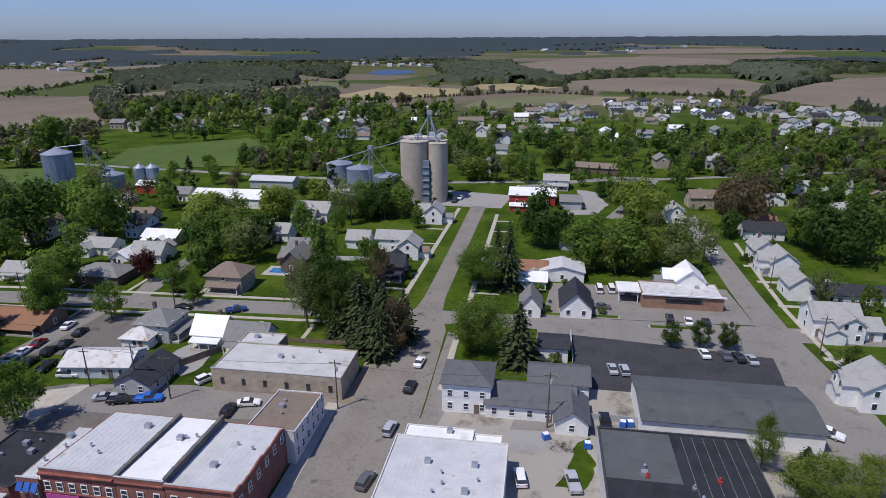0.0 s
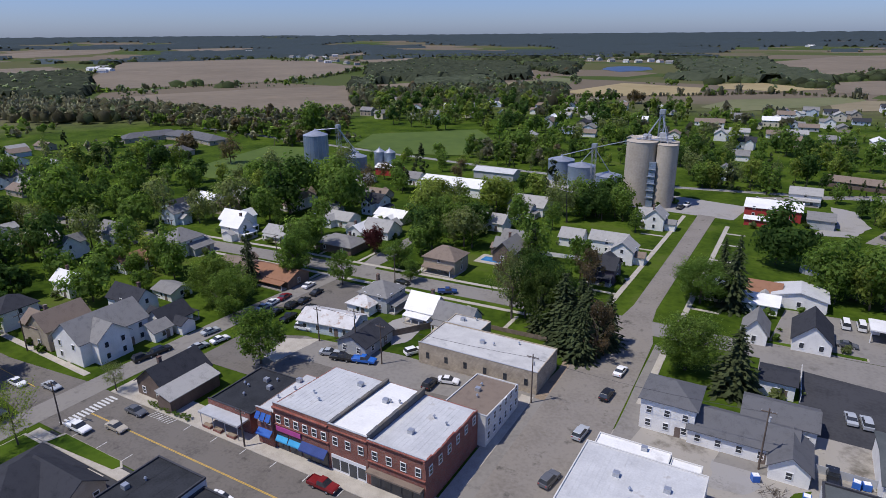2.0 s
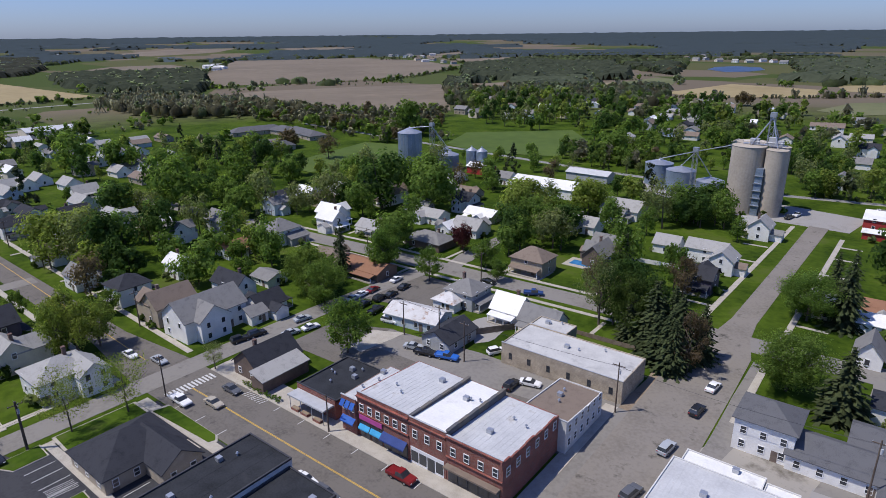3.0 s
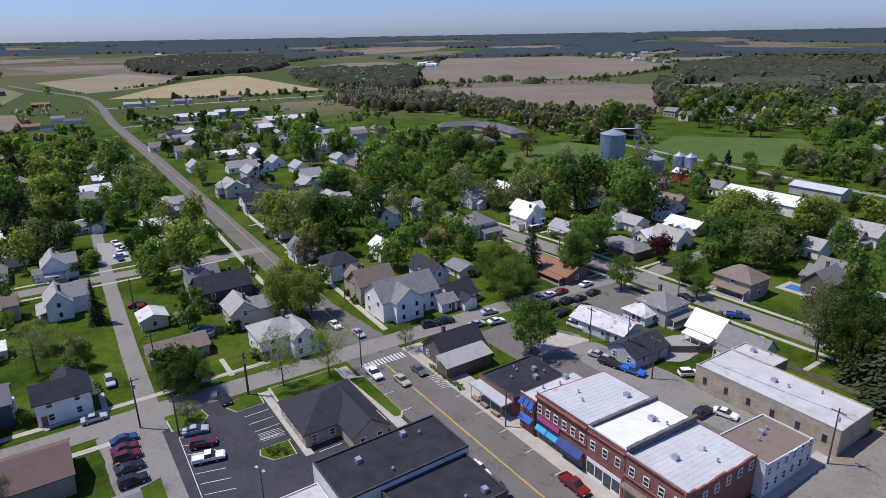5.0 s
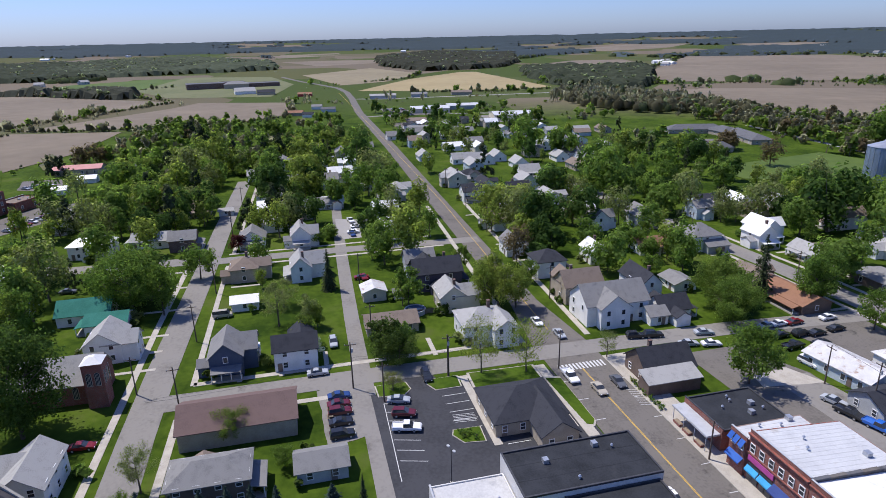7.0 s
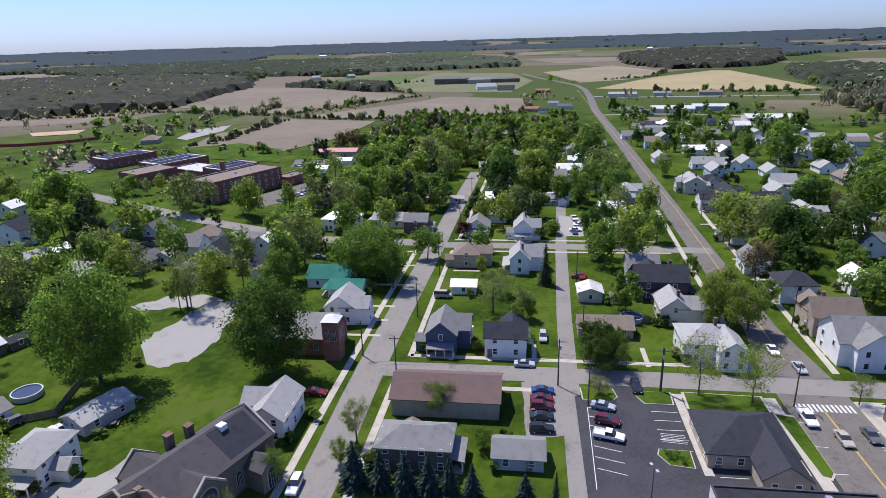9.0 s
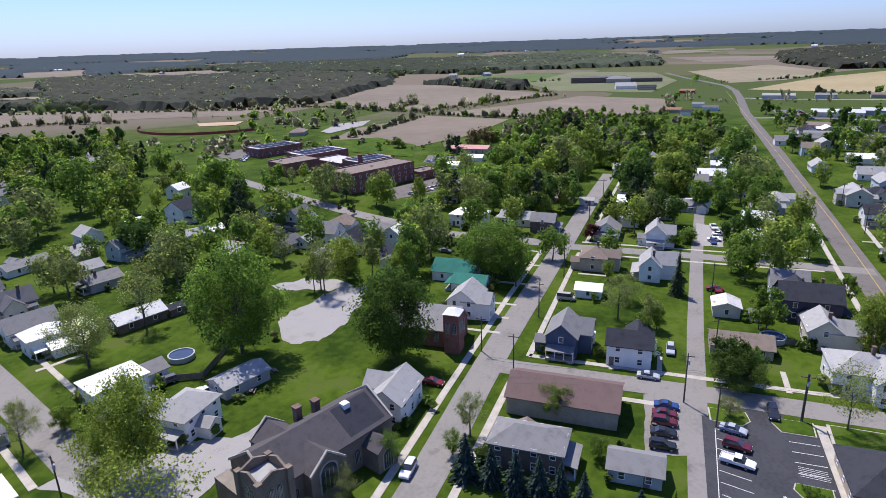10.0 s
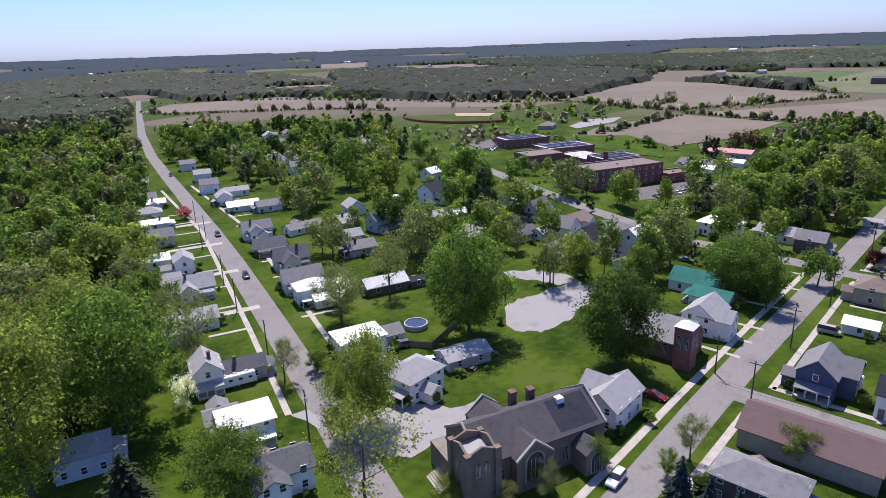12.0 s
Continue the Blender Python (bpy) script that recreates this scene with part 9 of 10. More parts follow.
# ---------------------------------------------------------------- school, nursing home, highway stores
flat_block(-312, -152, -269, -135, 10.5, "brick", "brown", label="three-storey red brick school block with flat roof", window_rows=(2, 5, 8), sides="nsew", spacing=4, rot=-25, name="school")
bm = bmesh.new()
box(bm, -0.9, -0.9, 0, 0.9, 0.9, 13)
box(bm, -1.0, -1.0, 12.6, 1.0, 1.0, 13.2)
tagged(new("boiler_chimney", mesh_of("boiler_chimney", bm, WALLS["brick"])), "square brick boiler chimney beside the school", "chimney").matrix_world = pose(-305, -158, 0, 0, 0, -25)
for cx, cy, w, d, h in ((-325, -163, 26, 16, 8.0), (-349, -211, 34, 20, 7.2), (-370, -258, 34, 18, 6.5), (-315, -207, 24, 18, 7.5), (-313, -124, 14, 9, 5), (-334, -187, 18, 26, 5)):
    flat_block(cx - w / 2, cy - d / 2, cx + w / 2, cy + d / 2, h, "brick", "flat" if cx < -320 else "brown", label="low red brick school wing with flat roof", window_rows=(2,), sides="nsew", spacing=5, rot=-25, name="school")
    if cx in (-325, -349, -370):
        panel = root("solar_array", cx, cy, h - 0.48, -25, "dark blue solar panels on the school roof", "solar panels")
        for i in range(5):
            for j in range(2):
                bm = bmesh.new()
                a, b = w * 0.15, d * 0.36
                slab(bm, [(-w * 0.42 + i * w * 0.17, -d * 0.4 + j * d * 0.42, 0.12), (-w * 0.42 + i * w * 0.17 + a, -d * 0.4 + j * d * 0.42, 0.12), (-w * 0.42 + i * w * 0.17 + a, -d * 0.4 + j * d * 0.42 + b, 0.3), (-w * 0.42 + i * w * 0.17, -d * 0.4 + j * d * 0.42 + b, 0.3)], 0.06)
                part("panel", bm, SOLAR, panel)
for cx, cy, L, W, rr in ((-404, 287, 40, 13, 72), (-388, 300, 22, 16, 0), (-363, 299, 44, 14, -14), (-331, 247, 26, 9, 85)):
    house(cx, cy, rr, L, W, 3.2, 3.0, "tan", "slate", hip=True, label="long low nursing home wing with slate-grey hip roof", name="nursing_home")
patch("pavement", [(-378, 262), (-372, 284), (-350, 272), (-354, 250)], ASPHALT, 0.047, "asphalt car park of the nursing home", "car park")
for i in range(9):
    car(-374 + 2.6 * i, 266 + 1.2 * (i % 3) - 0.6 * i, 70, ("white", "silver", "grey", "white", "black", "red")[i % 6], "sedan")
for cx, cy, L, W, h, rf, wl in ((-617, 135, 38, 22, 4.2, "metal", "cream"), (-630, 172, 32, 14, 4.0, "metal", "grey"), (-538, 195, 40, 30, 4.6, "metal", "cream"), (-784, 113, 32, 11, 3.8, "light", "grey"), (-786, 159, 20, 11, 3.8, "grey", "grey"), (-790, 215, 26, 10, 3.6, "brown", "tan"),
                            (-532, 104, 17, 13, 3.6, "brown", "tan"), (-479, 98, 22, 16, 4.0, "grey", "tan"), (-464, 126, 12, 10, 3.4, "light", "grey"), (-863, 21, 18, 10, 3.4, "rust", "red"), (-640, 4, 16, 9, 3.2, "rust", "tan"), (-660, 38, 14, 9, 3.2, "slate", "pale"), (-692, 28, 11, 8, 3.2, "grey", "white"), (-622, 16, 10, 8, 3.0, "dark", "white")):
    house(cx, cy, 82, L, W, h, 1.8, wl, rf, windows=False, label=f"long low store building with {ROOF_WORD[rf]} roof", name="store_building")
for cx, cy, w, d, h in ((-1085, -128, 36, 58, 9), (-1100, -40, 34, 50, 6.5), (-1120, -90, 30, 40, 8)):
    flat_block(cx - w / 2, cy - d / 2, cx + w / 2, cy + d / 2, h, "darkbrick", "slate", label="far brick high school block with flat roof", units=0, name="school", rot=10)
house(-1075, -80, 95, 38, 26, 7, 4.0, "tan", "grey", hip=True, windows=False, name="school", label="high school hall under a grey hip roof")
house(-943, -60, 100, 28, 18, 4.5, 4.5, "white", "light", windows=False, name="school", label="school annexe with pale gable roof")
house(-917, -30, 90, 24, 14, 4, 3.0, "tan", "dark", windows=False, name="school", label="school annexe with dark shingle roof")
house(-459, -294, 20, 18, 12, 3.2, 2.6, "tan", "brown", hip=True, windows=False, name="field_house", label="field house with a brown hip roof by the ball field")


# ---------------------------------------------------------------- road paint, kerbs and islands
def bar(x0, y0, x1, y1, w, mat=PAINT_W, z=0.07, label="white painted parking line on the asphalt"):
    strip("road_marking", [(x0, y0), (x1, y1)], w, mat, z, label, "road marking")


for i in range(13):
    bar(-114.6, 52.3 + 0.85 * i, -112.0, 52.3 + 0.85 * i, 0.45, label="white zebra crossing bar on the main street")
for i in range(8):
    bar(-106 + 7.3 * i, 62.0, -106 + 7.3 * i, 64.0, 0.14)
    bar(-108 + 7.3 * i, 50.6, -108 + 7.3 * i, 52.8, 0.14)
for i in range(8):
    bar(-101.5 + 0.8 * i, 61.8, -100.9 + 0.8 * i, 64.0, 0.14, label="white hatched marking beside the kerb")
for i in range(10):
    bar(26.5 + 2.7 * i, 133.3 - 0.12 * i, 26.2 + 2.7 * i, 138.6 - 0.4 * i, 0.14)
for i in range(5):
    bar(-109.5 + 3.0 * i, 24.3, -109.5 + 3.0 * i, 29.2, 0.13)
for i in range(6):
    bar(-102.4 + 0.5 * i, 24.6, -102.0 + 0.5 * i, 28.9, 0.1)
bar(-110, 12.2, -86, 11.6, 0.13)
for i in range(7):
    bar(-110 + 3.1 * i, 12.2, -108.6 + 3.1 * i, 17.0, 0.13)
for i in range(3):
    bar(-89 - 2.9 * i + 1, 32, -89 - 2.9 * i + 1, 36.5, 0.13)


def island(pts, label, mat=None):
    """A kerbed bed: concrete rim and planted middle."""
    r = root("traffic_island", 0, 0, 0, 0, label, "traffic island")
    cx, cy = sum(p[0] for p in pts) / len(pts), sum(p[1] for p in pts) / len(pts)
    bm = bmesh.new()
    prism(bm, [(x, y, 0.0) for x, y in pts], [(x, y, 0.18) for x, y in pts])
    part("kerb", bm, CONCRETE, r)
    inn = [(cx + (x - cx) * 0.93, cy + (y - cy) * 0.93) for x, y in pts]
    bm = bmesh.new()
    prism(bm, [(x, y, 0.182) for x, y in inn], [(x, y, 0.24) for x, y in inn])
    part("turf", bm, mat or LAWN, r)


island([(-97.6, 23.4), (-96, 22.9), (-93.2, 24.5), (-92.6, 28.6), (-97.4, 28.8)], "kerbed planting island with grass and shrubs")
island([(-116.6, 22.5), (-115, 22), (-112, 23.5), (-112, 29.2), (-116.6, 29.4)], "kerbed planting island beside the car park")
island([(-117, 31.5), (-109, 31.2), (-109.5, 47), (-116.5, 47)], "kerbed planted bed round the low office", LAWN)
island([(-111, 47.2), (-110, 50.6), (-93, 50.6), (-91.5, 49.6), (-92, 48.4), (-108, 47.4)], "kerbed grass verge along the main street")
island([(-117, 11.2), (-112.5, 11.4), (-112, 17), (-114, 18.6), (-117, 18)], "kerbed planting island with shrub")
strip("pavement", [(-116, 30.4), (-91, 30.4)], 1.6, CONCRETE, 0.12, "pale concrete walk beside the low office", "pavement")
strip("pavement", [(-109, 45.6), (-93, 46.2), (-93, 38)], 1.6, CONCRETE, 0.12, "pale concrete walk beside the low office", "pavement")
for bx, by in ((-96, 24.6), (-95.4, 26), (-94.6, 25), (-94, 27)):
    tree(bx, by, 1.2, 0.8, "bush", 0.2)

# ---------------------------------------------------------------- yard things


def pool_round(x, y, r):
    p = root("swimming_pool", x, y, 0, 0, "round above-ground swimming pool with dark blue water", "pool")
    bm = bmesh.new()
    k = 28
    o = [(math.cos(6.2832 * i / k), math.sin(6.2832 * i / k)) for i in range(k)]
    for i in range(k):
        j = (i + 1) % k
        prism(bm, [(o[i][0] * r, o[i][1] * r, 0), (o[j][0] * r, o[j][1] * r, 0), (o[j][0] * (r - 0.15), o[j][1] * (r - 0.15), 0), (o[i][0] * (r - 0.15), o[i][1] * (r - 0.15), 0)],
              [(o[i][0] * (r + 0.1), o[i][1] * (r + 0.1), 1.3), (o[j][0] * (r + 0.1), o[j][1] * (r + 0.1), 1.3), (o[j][0] * (r - 0.2), o[j][1] * (r - 0.2), 1.3), (o[i][0] * (r - 0.2), o[i][1] * (r - 0.2), 1.3)])
    bmesh.ops.remove_doubles(bm, verts=bm.verts[:], dist=0.001)
    part("wall", bm, GREYTRIM, p)
    bm = bmesh.new()
    tube(bm, 0, 0, 0.9, 1.08, r - 0.17, r - 0.17, k)
    part("water", bm, WATER, p)


pool_round(-104.4, -105.6, 3.0)
pool_round(-151.5, 27, 2.8)
pool_round(10.5, 210, 2.8)
p = root("swimming_pool", -80, 174, 0, 0, "rectangular in-ground pool with bright blue water", "pool")
bm = bmesh.new()
box(bm, -5, -4, 0, 5, 4, 0.12)
part("deck", bm, CONCRETE, p)
bm = bmesh.new()
box(bm, -3.4, -2, 0.125, 3.4, 2, 0.16)
part("water", bm, POOLW, p)


def camper(x, y, rot, L=9.0):
    r = root("camper_trailer", x, y, 0, rot, "long white camper trailer parked beside a house", "camper")
    bm = bmesh.new()
    prism(bm, [(-L / 2, -1.2, 0.5), (L / 2, -1.2, 0.5), (L / 2, -1.2, 2.9), (-L / 2 + 0.3, -1.2, 3.0)], [(-L / 2, 1.2, 0.5), (L / 2, 1.2, 0.5), (L / 2, 1.2, 2.9), (-L / 2 + 0.3, 1.2, 3.0)])
    bmesh.ops.bevel(bm, geom=bm.edges[:], offset=0.12, segments=2, affect="EDGES")
    part("body", bm, TRIM, r)
    for sy in (-1, 1):
        for i in range(4):
            share("window", WIN_FAR, r, pose(-L / 2 + 1.4 + i * (L - 2.8) / 3, sy * 1.2, 2.0, 0, 0, 0 if sy < 0 else 180) @ Matrix.Diagonal((0.9, 1, 0.4, 1)))
    for sx in (-0.6, 0.5):
        for sy in (-1.05, 1.05):
            share("wheel", CARS["sedan"][2], r, pose(sx, sy, 0.34))
    for sx in (-2.5, 0, 2.2):
        bm = bmesh.new()
        box(bm, sx - 0.35, -0.35, 2.9, sx + 0.35, 0.35, 3.15)
        part("roof_vent", bm, GREYTRIM, r)


camper(-58.5, -116, -21.5)
camper(-138.5, -16, 90, 6.5)


def picnic_table(x, y, rot):
    r = root("picnic_table", x, y, 0, rot, "weathered wooden picnic table on the lawn", "picnic table", "picnic tables")
    for nm, a in (("tabletop", (-0.9, -0.38, 0.72, 0.9, 0.38, 0.77)), ("bench", (-0.9, -0.85, 0.42, 0.9, -0.6, 0.46)), ("bench", (-0.9, 0.6, 0.42, 0.9, 0.85, 0.46))):
        bm = bmesh.new()
        box(bm, *a)
        part(nm, bm, WOOD, r)
    for sx in (-0.6, 0.6):
        for s in (-1, 1):
            bm = bmesh.new()
            rod(bm, (sx, s * 0.8, 0), (sx, s * 0.25, 0.72), 0.05, 0.05, 4)
            part("leg", bm, WOOD, r)


picnic_table(-96.1, -79.8, 20)
picnic_table(-104.8, -80.1, 60)
picnic_table(-108, 1.5, 0)


def lot_lamp(x, y, rot, h=7.0):
    """A dark steel pole with two shoebox heads."""
    r = root("street_lamp", x, y, 0.05, rot, "dark steel car park lamp with two heads", "street lamp")
    bm = bmesh.new()
    tube(bm, 0, 0, 0, 0.5, 0.25, 0.25)
    part("base", bm, CONCRETE, r)
    bm = bmesh.new()
    tube(bm, 0, 0, 0.5, h, 0.09, 0.06)
    part("pole", bm, DARKTRIM, r)
    for k in (-1, 1):
        bm = bmesh.new()
        rod(bm, (0, 0, h - 0.1), (k * 0.6, 0, h + 0.05), 0.035)
        part("arm", bm, DARKTRIM, r)
        bm = bmesh.new()
        box(bm, k * 0.85 - 0.28, -0.2, h - 0.02, k * 0.85 + 0.28, 0.2, h + 0.14)
        part("head", bm, GREYTRIM, r)


lot_lamp(-83.2, 19.5, 20)

# wheat-coloured ball field and its red outfield fence
patch("infield", [(-520, -452), (-498, -430), (-512, -398), (-540, -410)], BALLDIRT, 0.45, "tan bare baseball infield", "infield")
fence = root("outfield_fence", 0, 0, 0, 0, "long red outfield fence of the ball field", "fence")
for i in range(24):
    a0, a1 = radians(-62 + 5.0 * i), radians(-62 + 5.0 * (i + 1))
    bm = bmesh.new()
    c = (-520, -420)
    p = [(c[0] + 78 * math.cos(a), c[1] + 78 * math.sin(a)) for a in (a0, a1)]
    prism(bm, [(p[0][0], p[0][1], 0), (p[1][0], p[1][1], 0), (p[1][0] + 0.15, p[1][1], 0), (p[0][0] + 0.15, p[0][1], 0)], [(p[0][0], p[0][1], 2.2), (p[1][0], p[1][1], 2.2), (p[1][0] + 0.15, p[1][1], 2.2), (p[0][0] + 0.15, p[0][1], 2.2)])
    part("panel", bm, RED, fence)
patch("pond", POND, WATER, 0.3, "blue pond among the fields", "pond")

# ---------------------------------------------------------------- front walks, drives and cables
WALK = "short concrete front walk across the verge"
for t in range(9):
    x, y = -84 - 5.9 * t * 1.1, -137 - 15.2 * t * 1.1
    strip("pavement", [(x + 7, y - 2.8), (x + 17, y - 6.8)], 1.2, CONCRETE, 0.085, WALK, "pavement")
    strip("pavement", [(x - 5.5, y + 2.2), (x - 15, y + 6.0)], 1.2, CONCRETE, 0.085, WALK, "pavement")
    if t % 2:
        strip("pavement", [(x + 4, y + 3), (x + 22, y - 4)], 3.0, CONCRETE, 0.075, "concrete driveway beside a house", "driveway")
for x in (-134, -143, -152, -168, -185, -199):
    strip("pavement", [(x, -23), (x, -14)], 1.1, CONCRETE, 0.085, WALK, "pavement")
    strip("pavement", [(x - 4, -36), (x - 4, -46)], 1.1, CONCRETE, 0.085, WALK, "pavement")
for y in (-17, -8, 2, 18, 27, 38):
    strip("pavement", [(-127, y), (-136, y)], 1.1, CONCRETE, 0.085, WALK, "pavement")
for x in (-182, -168, -152, -138, -122, -100, -88, -70, -56):
    strip("pavement", [(x, 138), (x, 130)], 1.1, CONCRETE, 0.085, WALK, "pavement")
    strip("pavement", [(x + 4, 152), (x + 4, 162)], 1.1, CONCRETE, 0.085, WALK, "pavement")
for x in (-136, -150, -166, -182, -200, -220, -240):
    strip("pavement", [(x, 66), (x, 72)], 1.1, CONCRETE, 0.085, WALK, "pavement")
    strip("pavement", [(x - 5, 48), (x - 5, 41)], 1.1, CONCRETE, 0.085, WALK, "pavement")
for y in (165, 178, 192, 208, 226, 240):
    strip("pavement", [(-36, y), (-44, y)], 1.1, CONCRETE, 0.085, WALK, "pavement")
    strip("pavement", [(-17, y), (-10, y)], 1.1, CONCRETE, 0.085, WALK, "pavement")
    strip("pavement", [(66, y - 40), (78, y - 40)], 1.6, CONCRETE, 0.085, WALK, "pavement")
for p, q in (((-63, -111, 10), (-80, -158, 9.3)), ((-80, -158, 9.3), (-93, -200, 9.3)), ((-108, -31, 9.3), (-112, 8, 10.2)), ((-112, 8, 10.2), (-113, 34, 9.3)), ((-92, 101, 10.2), (-38, 102, 10.2)), ((-38, 102, 10.2), (3.5, 101.8, 11.2))):
    for o in (-0.5, 0.5):
        cable((p[0] + o, p[1], p[2]), (q[0] + o, q[1], q[2]), 0.9)

patch("sports_field", [(-430, -250), (-450, -216), (-419, -171), (-371, -154), (-385, -210)], LAWN, 0.3, "vivid green mown school sports field", "field")
patch("pavement", [(-478, -284), (-529, -295), (-559, -275), (-520, -264), (-468, -270)], GRAVEL, 0.3, "pale gravel yard by the ball field", "yard")
for i in range(34):
    rr = random.Random(i)
    car(-655 + 1.9 * i, 112 - 8 * (i % 3), 90, rr.choice(("white", "silver", "black", "red", "blue", "grey")), rr.choice(("sedan", "suv"))) if i % 2 else car(-385 + 1.4 * i, -285 + 0.7 * i, -25 + 90, rr.choice(("white", "silver", "black", "grey")), "sedan")
for i in range(10):
    rr = random.Random(50 + i)
    car(-300 + 3.0 * i, -104 - 1.2 * i, 65, rr.choice(("white", "silver", "black", "grey", "red")), "sedan")

# ---------------------------------------------------------------- fences, railway, hedges


def board_fence(x0, y0, x1, y1, h=1.7, mat=None, label="weathered wooden board fence between the yards"):
    d = math.hypot(x1 - x0, y1 - y0)
    r = root("fence", x0, y0, 0, math.degrees(math.atan2(y1 - y0, x1 - x0)), label, "fence")
    n = max(2, int(d / 2.4))
    for i in range(n + 1):
        bm = bmesh.new()
        box(bm, d * i / n - 0.06, -0.06, 0, d * i / n + 0.06, 0.06, h + 0.1)
        part("post", bm, mat or WOOD, r)
    for i in range(n):
        bm = bmesh.new()
        box(bm, d * i / n + 0.07, -0.025, 0.08, d * (i + 1) / n - 0.07, 0.025, h)
        part("panel", bm, mat or WOOD, r)


board_fence(-79, 112, -68, 127)
board_fence(-70, 186, -46, 187.5, 1.5, TRIM, "long white board fence behind the houses")
board_fence(-112, -98, -98, -94, 1.6)
board_fence(-98, -94, -93, -104, 1.6)
board_fence(-150, 20, -150, 44, 1.5)
board_fence(-60, 128, -44, 128.5, 1.2)
board_fence(8, 104, 8, 116, 1.8, GREYTRIM, "grey metal fence beside the warehouse")
board_fence(-0.5, 105.6, 7.6, 105.0, 1.5, TRIM, "white board fence before the low houses")
board_fence(11.4, 105.6, 20.4, 105.6, 1.6, GREYTRIM, "grey board fence at the back of the yard")
board_fence(9.2, 128, 9.2, 141.5, 1.7, TRIM, "white board fence beside the dark car park")


def cage_tank(x, y, rot):
    """A blue and white liquid tote on a pallet."""
    r = root("liquid_tote", x, y, 0.05, rot, "blue plastic liquid tote with white top on a pallet", "tote")
    bm = bmesh.new()
    for k in (-0.5, 0.0, 0.5):
        box(bm, k - 0.07, -0.55, 0, k + 0.07, 0.55, 0.13)
    part("pallet", bm, GREYTRIM, r)
    bm = bmesh.new()
    box(bm, -0.6, -0.55, 0.13, 0.6, 0.55, 1.25)
    part("tank", bm, PAINTS["bluebright"], r)
    bm = bmesh.new()
    box(bm, -0.5, -0.45, 1.25, 0.5, 0.45, 1.34)
    tube(bm, 0, 0, 1.34, 1.42, 0.16, 0.16, 8)
    part("lid", bm, TRIM, r)


for x, y, rot in ((-11.1, 105.2, 5), (19.0, 104.6, 12), (17.6, 104.4, -8), (3.2, 98.3, 25), (10.6, 96.8, 0)):
    cage_tank(x, y, rot)
for P in ([(1.5, 152.6), (7.5, 152.8), (7.5, 154.2), (1.5, 154.0)], [(10.5, 152.9), (22.5, 153.3), (22.4, 154.8), (10.4, 154.4)], [(29, 148.7), (42, 149.2), (42, 150.6), (29, 150.2)]):
    island(P, "narrow kerbed grass verge along the cross street")
patch("pavement", [(5.2, 86), (9.6, 85.6), (11.6, 92), (11.4, 100), (8.8, 98), (6.6, 91)], GRASS, 0.056, "weedy grass strip in the yard", "verge", wobble=0.8)
patch("pavement", [(-3, 93.5), (1.6, 93.6), (5, 97.6), (3.5, 101.2), (-3, 101.5)], GRAVEL, 0.054, "grey gravel spread in the yard", "yard", wobble=0.7)
patch("pavement", [(-3, 100.6), (21, 100.6), (21, 104.6), (-3, 104.8)], ASPHALT_OLD, 0.052, "worn asphalt lane behind the stores", "alley", wobble=0.3)
for o in (-0.75, 0.75):
    strip("rail", [(-420, 345 + o), (-146, 310 + o), (-60, 304.5 + o), (40, 322 + o), (200, 372 + o)], 0.09, STEEL, 0.32, "long steel railway rail", "rail")
strip("railway_bed", [(-420, 345), (-146, 310), (-60, 304.5), (40, 322), (200, 372)], 4.2, GRAVEL, 0.12, "grey stone ballast of the railway", "railway")
for i in range(12):
    tree(-14 + 5.5 * i, 312 + 1.6 * i, 6.5 + (i * 7 % 3), 2.2, "conifer")
for i in range(7):
    tree(-104 + 1.8 * i, 64.6, 1.2, 0.9, "bush")
for bx, by, seed, lab in ((6, 96, 8, "heap of cut grey brush on the yard"), (-45.7, -116.8, 3, "heap of grey brush and scrap beside the house")):
    brush = root("brush_pile", bx, by, 0, 0, lab, "brush pile")
    rb = random.Random(seed)
    bm = bmesh.new()
    for i in range(60):
        a, q = rb.uniform(0, 6.28), rb.uniform(0, 2.2)
        p = Vector((q * math.cos(a), q * math.sin(a), rb.uniform(0, 0.5)))
        rod(bm, p, p + Vector((rb.uniform(-1.2, 1.2), rb.uniform(-1.2, 1.2), rb.uniform(0.1, 0.9))), 0.05, 0.02, 3)
    part("brushwood", bm, BARK, brush)

# ---------------------------------------------------------------- outer houses, joined


